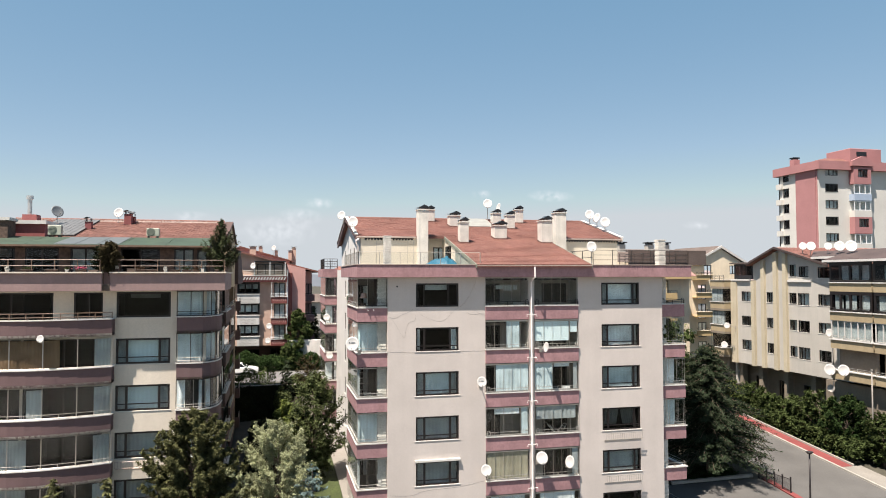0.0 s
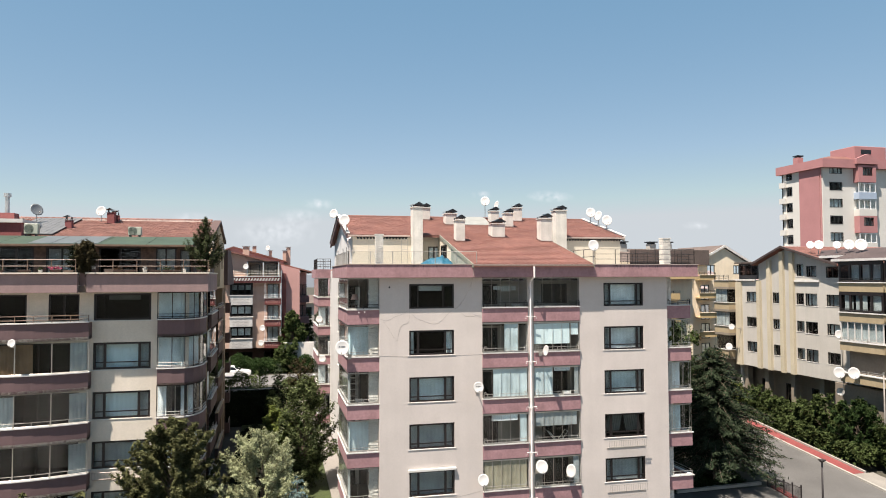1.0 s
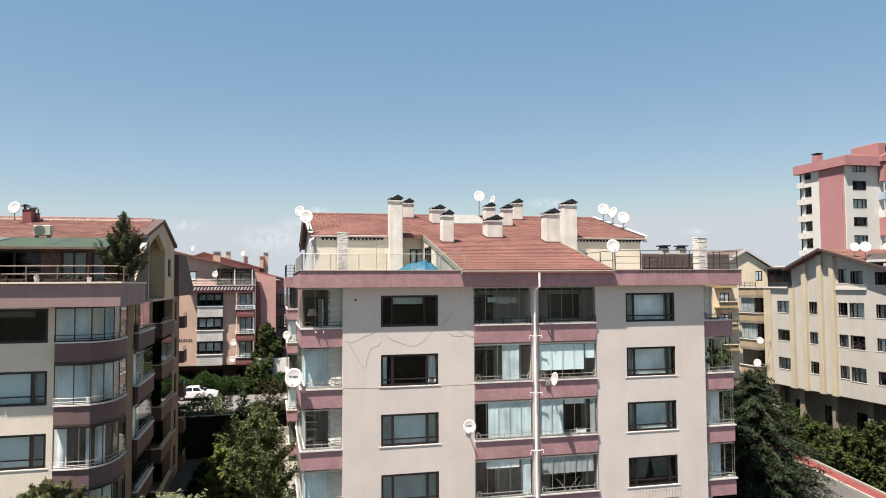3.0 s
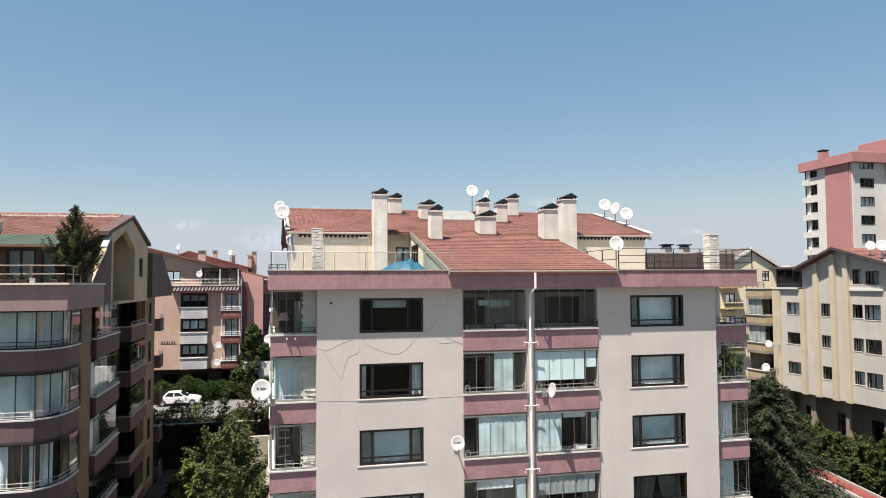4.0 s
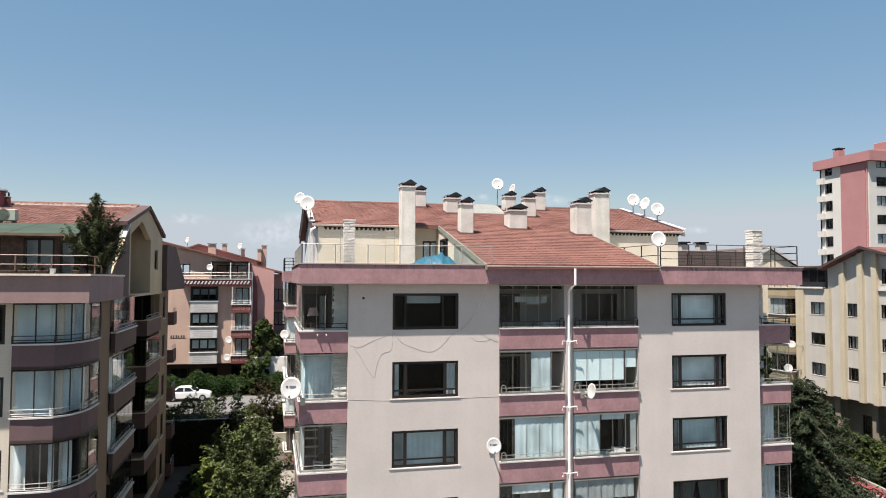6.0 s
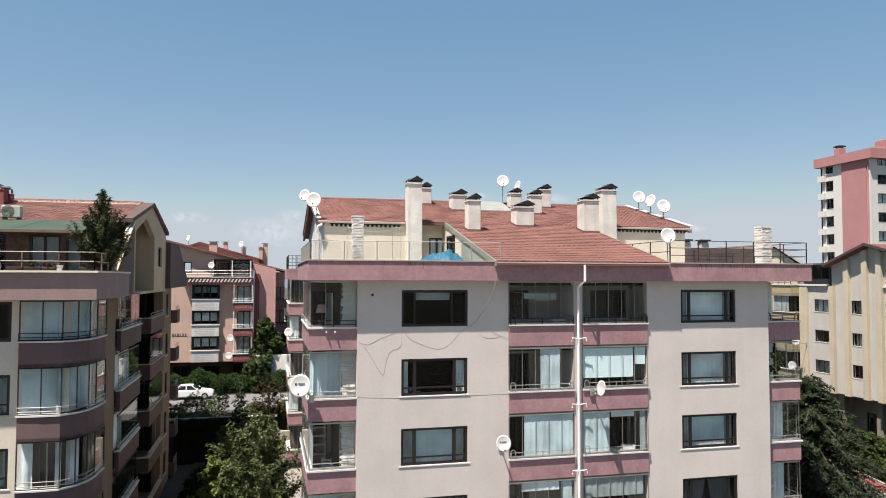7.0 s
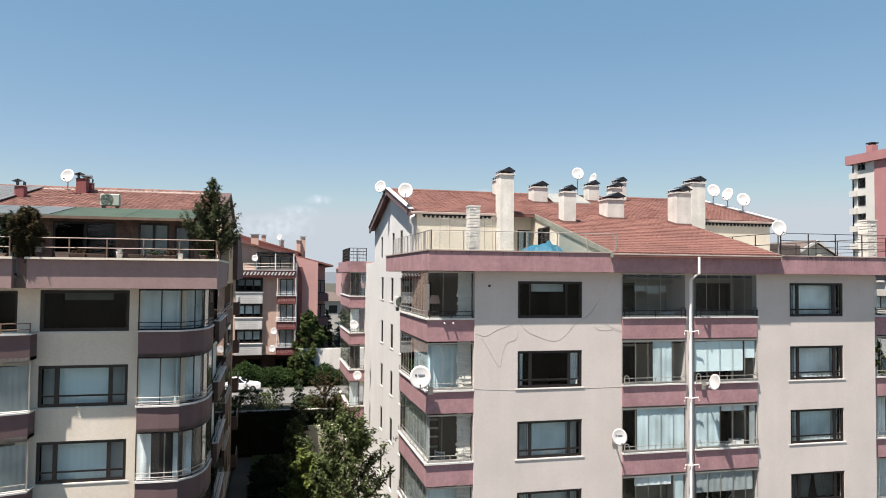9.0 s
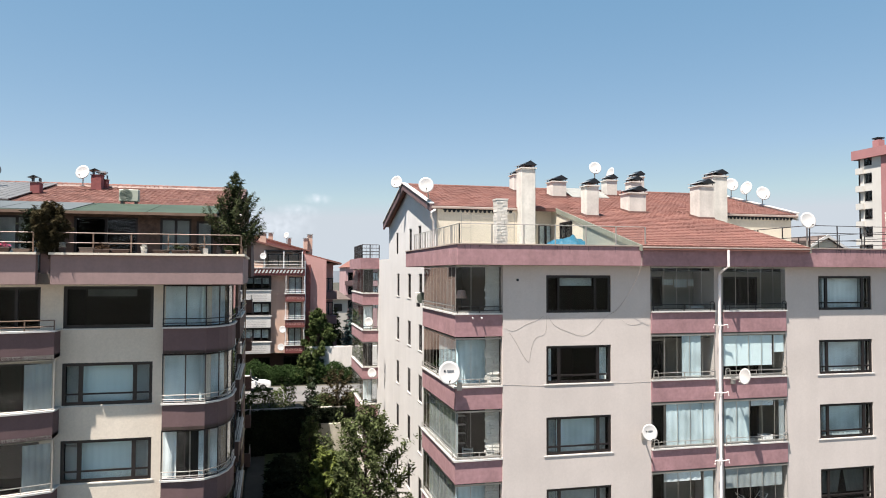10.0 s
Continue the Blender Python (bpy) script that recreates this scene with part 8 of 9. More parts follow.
conifer("cedar_tree", (32.34, 48.0, 2.1), 10.2, 5.3, L_CEDAR, "large dark green cedar with drooping layered branches", 3, whorls=36, arms=17, sprays=230, droop=0.10, leaf=0.095, power=0.58, start=0.18, spread=0.30, ragged=0.28, stretch=3.0)
spray_tree("pine_tree", (-4.75, 36.6, 1.0), 9.8, 3.05, L_PINE, "dense olive-green pine with a ragged rounded crown", 11, limbs=160, twigs=22, per=52, leaf=0.06, low=0.1, twig=0.62, up=0.8, trunk_r=0.2, stretch=3.6, top=0.4, jitter=0.04)
spray_tree("silver_tree", (-0.65, 37.2, 1.0), 8.8, 3.0, L_SILVER, "pale silver-green flowering tree in the garden", 21, limbs=110, twigs=24, per=36, leaf=0.062, twig=0.9, up=0.75, top=0.5, jitter=0.06)
conifer("blue_spruce", (1.05, 34.2, 1.0), 7.5, 2.7, L_SPRUCE, "small blue-grey spruce beside the block", 5, whorls=22, arms=11, sprays=60, droop=-0.1, leaf=0.12, spread=0.13)
spray_tree("garden_tree", (2.1, 52.6, 1.8), 8.4, 2.85, L_MID, "leafy green garden tree between the blocks", 31, limbs=64, twigs=15, per=20, leaf=0.125, twig=1.25, up=0.55, top=0.45, jitter=0.10)
spray_tree("garden_tree", (1.7, 58.5, 1.8), 4.6, 1.5, L_DARK, "low dark green tree between the blocks", 33, limbs=34, twigs=12, per=16, leaf=0.125, twig=1.0, up=0.5)
spray_tree("garden_shrub", (0.05, 52.0, 1.8), 6.7, 1.0, L_LIME, "tall yellow-green garden shrub in the sun", 35, limbs=44, twigs=14, per=18, leaf=0.13, twig=0.6, low=0.05)
spray_tree("garden_tree", (2.7, 74.9, 5.4), 3.9, 1.7, L_SHRUB, "sparse reddish-brown young tree above the garden wall", 37, limbs=26, twigs=10, per=10, leaf=0.12, twig=0.8, low=0.2)
spray_tree("climbing_shrub", (-0.15, 63.0, 1.6), 6.3, 0.85, L_MID, "tall tangled green climber at the lawn's edge", 38, limbs=50, twigs=12, per=16, leaf=0.12, low=0.02, twig=0.5)
spray_tree("climbing_shrub", (0.1, 57.6, 1.6), 5.2, 0.9, L_HEDGE, "tangled olive shrub at the lawn's edge", 39, limbs=44, twigs=12, per=16, leaf=0.12, low=0.02, twig=0.5)
conifer("cypress_tree", (0.55, 72.9, 2.0), 7.1, 0.98, L_CEDAR, "dark narrow cypress below the back street", 7, whorls=26, arms=11, sprays=16, droop=-0.5, leaf=0.16, power=0.45, spread=0.16)
broad_tree("street_tree", (2.4, 94.3, 6.0), 7.1, 1.7, L_HEDGE, "round green tree before the rose wall", 41, clumps=44, count=18000, leaf=0.2, stem=0.15)
conifer("street_conifer", (4.75, 99.4, 6.0), 7.3, 1.4, L_TERRACE, "dark green conifer behind the garden wall", 43, whorls=24, arms=10, sprays=26, droop=0.1, leaf=0.22, power=0.75, spread=0.22)
conifer("street_conifer", (6.6, 99.0, 6.0), 7.5, 2.0, L_SPRUCE, "blue-green spruce behind the garden wall", 44, whorls=26, arms=11, sprays=36, droop=0.12, leaf=0.22, power=0.75, spread=0.25)
broad_tree("street_tree", (1.15, 90.2, 6.0), 3.3, 1.2, L_HEDGE, "clipped green bush by the back street", 45, clumps=34, count=12000, leaf=0.16, stem=0.05)
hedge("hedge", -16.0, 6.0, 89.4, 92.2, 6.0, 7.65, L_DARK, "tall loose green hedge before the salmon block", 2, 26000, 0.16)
hedge("hedge", -16.0, -0.6, 76.2, 77.8, 5.9, 7.5, L_HEDGE, "low yellow-green hedge along the back street", 4, 9000, 0.14)
hedge("hedge", 0.8, 4.5, 74.7, 76.6, 5.8, 7.0, L_MID, "tangled green shrubs above the retaining wall", 6, 7000, 0.14)
for i, (x, y, h, r, m) in enumerate([(46.6, 64.8, 2.4, 1.6, L_LIME), (46.6, 61.6, 2.7, 1.7, L_HEDGE), (46.5, 58.6, 2.5, 1.7, L_HEDGE), (46.7, 55.6, 3.0, 1.9, L_HEDGE), (46.5, 52.7, 4.3, 2.1, L_HEDGE), (46.8, 49.6, 4.6, 2.2, L_DARK), (47.6, 46.6, 4.0, 2.0, L_HEDGE), (47.5, 43.6, 4.2, 2.0, L_HEDGE), (48.8, 51.0, 4.2, 2.0, L_HEDGE)]):
    spray_tree("roadside_tree", (x, y, ground_z(x, y)), h * 1.05, r * 1.05, m, "bushy green tree beside the red pavement", 60 + i, limbs=44, twigs=14, per=16, leaf=0.15, twig=0.7, low=0.06, up=0.3)
hedge("hedge", 45.1, 49.0, 47.2, 66.5, 2.6, 4.7, L_HEDGE, "dense green shrubs between pavement and cream block", 9, 30000, 0.16)
broad_tree("yard_tree", (33.6, 55.0, 3.0), 10.2, 2.3, L_HEDGE, "leafy green tree beside the block", 47, clumps=40, count=14000, leaf=0.17, stem=0.3)
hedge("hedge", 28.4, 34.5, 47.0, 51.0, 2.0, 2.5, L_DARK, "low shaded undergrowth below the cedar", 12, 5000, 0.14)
conifer("terrace_conifer", (-4.15, 45.9, 17.95), 3.45, 1.2, L_TERRACE, "potted conifer at the terrace corner", 13, whorls=30, arms=10, sprays=110, droop=-0.75, leaf=0.05, power=0.95, spread=0.085, ragged=0.62, stretch=4.6)
spray_tree("terrace_shrub", (-10.3, 43.42, 17.95), 1.75, 0.72, L_SHRUB, "ragged olive-brown potted shrub in the terrace recess", 14, limbs=46, twigs=11, per=20, leaf=0.05, low=0.05, twig=0.30, up=0.15, trunk_r=0.03, stretch=4.0, jitter=0.03)
conifer("terrace_shrub", (-10.95, 43.55, 17.99), 1.5, 0.34, L_CYPRESS, "narrow dark thuja beside the terrace recess", 19, whorls=22, arms=7, sprays=16, droop=-0.8, leaf=0.06, power=0.5, spread=0.07, ragged=0.4, stretch=3.0)
conifer("young_conifer", (-11.6, 38.0, 1.0), 6.6, 1.1, L_PINE, "young conifer in the front garden", 15, whorls=26, arms=9, sprays=16, droop=-0.2, leaf=0.16, spread=0.18)
conifer("young_conifer", (-9.2, 38.4, 1.0), 6.3, 1.0, L_PINE, "young conifer in the front garden", 16, whorls=26, arms=9, sprays=16, droop=-0.2, leaf=0.16, spread=0.18)
for i in range(5):
    x, y = 25.7 + 0.22 * i, 42.95 + 0.3 * i
    broad_tree("balcony_shrub", (x, y, 12.3), 2.2 + 0.12 * (i % 3), 0.42, L_HEDGE, "tall leafy pot plant on the corner balcony", 90 + i, clumps=20, count=2600, leaf=0.09, stem=0.25, trunk_r=0.02)
# ivy added to darken the retaining wall where it lies in shade
rng = np.random.default_rng(55)
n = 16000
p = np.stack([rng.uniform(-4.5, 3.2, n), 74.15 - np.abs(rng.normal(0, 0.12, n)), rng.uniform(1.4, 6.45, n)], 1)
tagged(leaves("ivy", p, np.tile([0, -1.0, 0.4], (n, 1)), 0.15, L_CYPRESS, None, rng), "near-black ivy added for shade on the retaining wall", "ivy", kind="stuff")

# near-black undergrowth added to deepen the shade in the gap
hedge("groundcover", -2.95, 0.2, 44.0, 73.4, 1.7, 3.3, L_CYPRESS, "near-black undergrowth added for the shade between the blocks", 17, 30000, 0.2)

# ---- satellite dishes ----
def dish_mesh(r, depth=0.10, rings=5, seg=22):
    """A shallow bowl with a rolled rim, opening towards -y."""
    s = Shape()
    pts, faces = [(0, 0, 0)], []
    for i in range(1, rings + 1):
        q = r * i / rings
        for j in range(seg):
            a = 2 * math.pi * j / seg
            pts.append((q * math.cos(a), -depth * r * 2 * (i / rings) ** 2, q * 1.08 * math.sin(a)))
    for j in range(seg):
        faces.append((0, 1 + j, 1 + (j + 1) % seg))
    for i in range(rings - 1):
        for j in range(seg):
            a, b = 1 + i * seg + j, 1 + i * seg + (j + 1) % seg
            faces.append((a, a + seg, b + seg, b))
    n = len(pts)
    back = [(x, y + 0.025, z) for x, y, z in pts]
    s.add(pts + back, faces + [tuple(n + i for i in reversed(f)) for f in faces] +
          [(1 + (rings - 1) * seg + j, n + 1 + (rings - 1) * seg + j, n + 1 + (rings - 1) * seg + (j + 1) % seg, 1 + (rings - 1) * seg + (j + 1) % seg) for j in range(seg)])
    return s


def dish(at, r, turn, label, pole=0.6, tilt=30, mat=None, seat=None, mark=False):
    """A dish on a bracket; at is its hub, turn the way it faces about z."""
    t = thing("satellite_dish", at, label, "satellite dish", "satellite dishes")
    m = Matrix.Translation(at) @ Matrix.Rotation(radians(turn), 4, "Z") @ Matrix.Rotation(radians(-tilt), 4, "X")
    f = lambda x, y, z: tuple(m @ Vector((x, y, z)))
    bowl = dish_mesh(r)
    bowl.v = [f(*p) for p in bowl.v]
    part("bowl", bowl, mat or M_DISH, t, smooth=True)
    if mark:
        part("mark", Shape(f).box(-0.5 * r, -0.34 * r, -0.10 * r, -0.085 * r, 0.10 * r, 0.26 * r), M_CAP, t, "small dark printed mark")
        part("mark", Shape(f).box(-0.2 * r, 0.42 * r, -0.085 * r, -0.07 * r, 0.12 * r, 0.26 * r), M_DISHG, t, "grey printed bar")
    s = Shape(f)
    s.tube([(0, 0.02 - 0.2 * r, -r * 1.0), (0, -0.95 * r, -r * 0.86)], 0.016, 5)
    part("feed_arm", s, M_STEEL, t)
    part("feed_horn", Shape(f).tube([(0, -1.0 * r, -r * 0.88), (0, -0.86 * r, -r * 0.76)], 0.04, 8), M_STEEL, t)
    s = Shape()
    x, y, z = at
    if seat is None:
        s.tube([f(0, 0.05, 0), (x, y + 0.12 * r, z - 0.1), (x, y + 0.12 * r, z - pole)], 0.03, 6)
        s.box(x - 0.12, x + 0.12, y + 0.12 * r - 0.12, y + 0.12 * r + 0.12, z - pole - 0.03, z - pole)
    else:
        sx, sy, sz = seat
        s.tube([f(0, 0.05, 0), (x * 0.5 + sx * 0.5, y * 0.5 + sy * 0.5, z - 0.12), (sx, sy, sz)], 0.03, 6)
        s.box(sx - 0.1, sx + 0.1, sy - 0.03, sy + 0.03, sz - 0.15, sz + 0.15)
    part("mount", s, M_STEEL, t)
    return t


dish((3.86, 42.05, 13.54), 0.41, -12, "large white satellite dish on the corner balcony", tilt=14, seat=(4.3, 42.2, 13.0), mark=True)
dish((12.02, 41.72, 10.98), 0.31, -8, "white satellite dish on the beige wall", tilt=14, seat=(12.1, 42.3, 10.7), mark=True)
dish((16.38, 41.62, 13.08), 0.31, -82, "white satellite dish on the loggia rail", tilt=10, seat=(16.2, 42.2, 12.85))
dish((12.3, 41.75, 5.4), 0.34, -8, "white satellite dish on the loggia rail", tilt=18, seat=(12.5, 42.2, 5.1))
dish((16.05, 41.75, 5.95), 0.38, -10, "white satellite dish on the loggia rail", tilt=20, seat=(15.9, 42.2, 5.6))
dish((18.03, 41.75, 5.58), 0.38, -66, "white satellite dish on the loggia rail", tilt=12, seat=(18.3, 42.2, 5.3))
dish((19.74, 41.9, 19.62), 0.34, -10, "white satellite dish on the terrace rail", tilt=16, pole=1.25)
dish((17.25, 57.3, 24.0), 0.39, -12, "white satellite dish on a roof mast", tilt=20, pole=1.75)
dish((18.1, 56.8, 23.6), 0.38, -80, "white satellite dish on a roof mast", tilt=15, pole=1.3)
dish((26.3, 56.1, 23.1), 0.41, -15, "white satellite dish on the roof verge", tilt=20, pole=0.9)
dish((26.3, 54.6, 22.7), 0.40, -70, "white satellite dish on the roof verge", tilt=18, pole=0.9)
dish((26.3, 53.1, 22.2), 0.41, -15, "white satellite dish on the roof verge", tilt=20, pole=0.85)
dish((4.8, 50.6, 21.7), 0.38, -10, "white satellite dish at the gable eave", tilt=16, seat=(5.02, 50.9, 20.9))
dish((4.72, 58.6, 22.85), 0.36, -30, "white satellite dish on the gable ridge", tilt=15, seat=(5.0, 58.8, 22.5))
dish((4.02, 65.74, 13.85), 0.30, -5, "white satellite dish on the back balcony", tilt=16, seat=(4.32, 66.19, 13.65))
dish((4.32, 66.00, 10.25), 0.31, -5, "white satellite dish on the back balcony", tilt=16, seat=(4.62, 66.45, 10.05))
dish((-12.52, 57.2, 22.62), 0.36, -12, "white satellite dish beside a red chimney", tilt=18, pole=0.7)
dish((-16.75, 56.8, 22.6), 0.44, 40, "dark mesh satellite dish on the sheet roof", tilt=25, pole=1.3, mat=M_DISHG)
dish((47.9, 52.6, 9.2), 0.47, -28, "large white satellite dish on the cream block", tilt=14, seat=(48.3, 52.7, 9.0))
dish((47.9, 51.0, 9.35), 0.47, -28, "large white satellite dish on the cream block", tilt=14, seat=(48.3, 51.1, 9.1))
dish((48.2, 52.8, 7.5), 0.33, -60, "white satellite dish below the balcony", tilt=14, mat=M_STEEL, seat=(48.5, 52.75, 8.45))
dish((48.75, 68.6, 12.1), 0.31, -28, "white satellite dish on the cream block", tilt=14, seat=(49.8, 68.4, 11.9))
dish((48.75, 69.1, 9.9), 0.36, -28, "white satellite dish on the cream block", tilt=14, seat=(49.8, 68.7, 9.7))
dish((49.0, 53.7, 12.4), 0.36, -28, "white satellite dish on the cream block", tilt=14, seat=(50.0, 54.6, 12.2))
for y, z, rr in ((58.3, 20.6, 0.36), (57.2, 20.55, 0.42), (55.0, 20.45, 0.34), (53.6, 20.4, 0.45), (52.25, 20.35, 0.50)):
    dish((50.2, y, z), rr, -35, "white satellite dish on the cream block's roof", tilt=20, pole=z - 19.7)
dish((-1.35, 94.2, 11.2), 0.36, -10, "white satellite dish on the salmon block", tilt=14, seat=(-1.3, 95.0, 11.0))
dish((-1.5, 94.2, 9.3), 0.36, -10, "white satellite dish on the salmon block", tilt=14, seat=(-1.45, 95.0, 9.1))
dish((-3.45, 94.3, 19.05), 0.34, -10, "white satellite dish on the salmon block's terrace", tilt=14, pole=1.2)
dish((-0.8, 105.7, 21.9), 0.36, -35, "white satellite dish on the salmon block's roof", tilt=14, pole=1.3)
dish((-7.1, 106.2, 22.6), 0.36, -50, "white satellite dish on the salmon block's roof", tilt=14, pole=1.5)
dish((-13.6, 42.45, 14.2), 0.20, -10, "small white satellite dish on the bowed balcony", tilt=14, seat=(-13.6, 42.72, 14.1))


# ---- air conditioners ----
M_FANGREY = material("grey_fan_grille", (0.17, 0.19, 0.155), 0.6)
def air_conditioner(at, label, w=1.0, h=0.75, d=0.4, mat=None):
    x, y, z = at
    t = thing("air_conditioner", at, label, "air conditioner", "air conditioners")
    part("case", Shape().box(x - w / 2, x + w / 2, y, y + d, z + 0.06, z + h), mat or M_AC, t, bevel=0.03)
    s = Shape()
    for k in range(1, 8):
        r = 0.036 * k
        s.tube([(x - 0.12 + r * math.cos(2 * math.pi * i / 18), y - 0.012, z + h / 2 + 0.03 + r * math.sin(2 * math.pi * i / 18)) for i in range(19)], 0.006, 4)
    part("fan_grille", s, M_FANGREY, t)
    part("fan", Shape().tube([(x - 0.12, y - 0.004, z + h / 2 + 0.03), (x - 0.12, y - 0.001, z + h / 2 + 0.03)], 0.28, 20), M_FANGREY, t)
    for e in (-1, 1):
        part("foot", Shape().box(x + e * w * 0.35 - 0.05, x + e * w * 0.35 + 0.05, y, y + d, z - 0.12, z + 0.055), M_CAP, t)


air_conditioner((-8.95, 50.15, 20.42), "beige air conditioner on the green sunroom roof", 0.82, 0.60)
air_conditioner((-15.05, 50.0, 20.42), "beige air conditioner on the green sunroom roof", 0.82, 0.72)
air_conditioner((4.75, 50.6, 15.75), "white air conditioner beside the corner balcony", 0.8, 0.6, mat=M_WHITE)

# ---- things on the terraces ----
M_TARP = material("blue_tarpaulin", (0.014, 0.098, 0.155), 0.55, grain=0.1, grain_scale=6, stain=0.1, stain_scale=2.0)
tarp = thing("tarpaulin", (10.9, 47.5, 17.76), "crumpled blue tarpaulin over stored things", "tarpaulin")
n, m = 26, 16
pts = []
for j in range(m + 1):
    for i in range(n + 1):
        u, v = i / n, j / m
        h = 1.42 * (math.sin(math.pi * u) ** 0.45) * (math.sin(math.pi * v) ** 0.5) * (0.62 + 0.42 * u)
        h *= 1 + 0.22 * noise.noise((u * 5, v * 5, 1.7)) + 0.16 * noise.noise((u * 13, v * 9, 4.0))
        pts.append((9.0 + 2.85 * u + 0.1 * noise.noise((u * 5, v * 5, 0)), 45.4 + 2.4 * v + 0.1 * noise.noise((u * 4, v * 4, 9)), 17.77 + max(0.0, h)))
s = Shape().add(pts, [(j * (n + 1) + i, j * (n + 1) + i + 1, (j + 1) * (n + 1) + i + 1, (j + 1) * (n + 1) + i) for j in range(m) for i in range(n)])
part("sheet", s, M_TARP, tarp, smooth=True, turn=False)
for x0, x1, top in ((6.45, 6.95, 20.30), (8.78, 9.22, 20.36)):
    rack = thing("drying_frame", ((x0 + x1) / 2, 49.9, 17.76), "thin grey tubular frame on the roof terrace", "frame", "terrace frames")
    for x in (x0, x1):
        part("upright", Shape().tube([(x, 49.9, 17.76), (x, 49.9, top)], 0.016, 5), M_STEEL, rack)
    for v in (0.72, 0.86, 0.995):
        part("crossbar", Shape().tube([(x0, 49.9, 17.76 + (top - 17.76) * v), (x1, 49.9, 17.76 + (top - 17.76) * v)], 0.013, 5), M_STEEL, rack)
wire = thing("washing_line", (6.45, 49.9, 20.3), "thin sagging line between the terrace frames", "line")
part("line", Shape().tube([(6.45 + 2.77 * i / 10, 49.9, 20.33 - 0.22 * math.sin(math.pi * i / 10)) for i in range(11)], 0.006, 4), M_CABLE, wire)
M_POT = material("terracotta_pot", (0.055, 0.034, 0.028), 0.85, grain=0.1, grain_scale=14, stain=0.1, stain_scale=3.0)
M_FLOWER = leaf_material("red_geranium_leaves", (0.075, 0.048, 0.032), 0.6, 0.2)
L_POTPLANT = leaf_material("pot_plant_leaves", (0.05, 0.06, 0.03), 0.4, 0.25)
prng = np.random.default_rng(8)


def flower_pot(x, half, high, mat, plant, label):
    """A trough or pot with a rim and a low plant, standing on the parapet's coping."""
    yy, z = 43.3 if x > -10.5 else 43.22, L_B1 + 0.083
    t = thing("flower_pot", (x, yy, z), label, "flower pot", "terrace flower pots")
    part("pot", Shape().prism([(x - half * 0.86, yy - 0.08, z), (x + half * 0.86, yy - 0.08, z), (x + half * 0.86, yy + 0.08, z), (x - half * 0.86, yy + 0.08, z)],
                              [(x - half, yy - 0.11, z + high), (x + half, yy - 0.11, z + high), (x + half, yy + 0.11, z + high), (x - half, yy + 0.11, z + high)]), mat, t)
    part("rim", Shape().box(x - half - 0.012, x + half + 0.012, yy - 0.122, yy + 0.122, z + high + 0.001, z + high + 0.02), M_KERBRIM if mat is M_POT else mat, t)
    if plant:
        k = 110
        c = prng.normal(0, 1, (k, 3)) * (half * 0.5, 0.07, 0.05) + (x, yy, z + high + 0.08)
        leaves("plant", c, np.tile([0, 0, 1.0], (k, 1)), 0.07, plant, t, prng)


M_KERBRIM = material("dusty_pale_rim", (0.15, 0.115, 0.10), 0.9, grain=0.1, grain_scale=14)
L_BLOSSOM = leaf_material("white_blossom", (0.55, 0.54, 0.50), 0.2, 0.3)
L_PINKBLOOM = leaf_material("pink_blossom", (0.42, 0.10, 0.16), 0.3, 0.3)
for x, half, high, mat, plant in ((-19.2, 0.30, 0.13, M_POT, M_FLOWER), (-18.1, 0.12, 0.17, M_POT, L_POTPLANT), (-16.9, 0.32, 0.13, M_POT, M_FLOWER), (-15.6, 0.08, 0.13, M_WHITE, L_BLOSSOM), (-14.6, 0.30, 0.13, M_POT, L_POTPLANT),
                                  (-13.3, 0.30, 0.12, M_POT, None), (-12.5, 0.08, 0.12, M_WHITE, L_POTPLANT), (-11.75, 0.30, 0.14, M_POT, L_PINKBLOOM), (-11.1, 0.26, 0.10, M_KERBRIM, None),
                                  (-9.84, 0.09, 0.17, M_POT, L_BLOSSOM), (-9.05, 0.24, 0.17, M_KERBRIM, None), (-8.55, 0.26, 0.12, M_POT, M_FLOWER), (-7.95, 0.30, 0.12, M_POT, None), (-7.16, 0.09, 0.13, M_WHITE, L_BLOSSOM),
                                  (-6.57, 0.27, 0.11, M_POT, None), (-5.95, 0.28, 0.11, M_POT, L_POTPLANT), (-5.42, 0.22, 0.10, M_POT, M_FLOWER), (-5.05, 0.08, 0.17, M_WHITE, None), (-4.25, 0.12, 0.12, M_POT, L_POTPLANT)):
    flower_pot(x, half, high, mat, plant, "white flower pot on the terrace parapet" if mat is M_WHITE else "low dusty plant trough on the terrace parapet")

# ---- cables on the beige wall ----
def cable(pts, label, r=0.0048, mat=None):
    """A thin cable clipped to the wall: a smooth curve through its clips."""
    t = thing("cable", pts[0], label, "cable", "facade cables")
    p = [Vector(q) for q in pts]
    out = []
    for i in range(len(p) - 1):
        a, b, c, d = p[max(i - 1, 0)], p[i], p[i + 1], p[min(i + 2, len(p) - 1)]
        for k in range(6):
            u = k / 6
            out.append(tuple(0.5 * (2 * b + (c - a) * u + (2 * a - 5 * b + 4 * c - d) * u * u + (3 * b - a - 3 * c + d) * u ** 3)))
    out.append(tuple(p[-1]))
    part("line", Shape().tube(out, r, 5), mat or M_CABLE, t, turn=False)


def on_wall(*uv):
    return [(u, FY - 0.003, v) for u, v in uv]


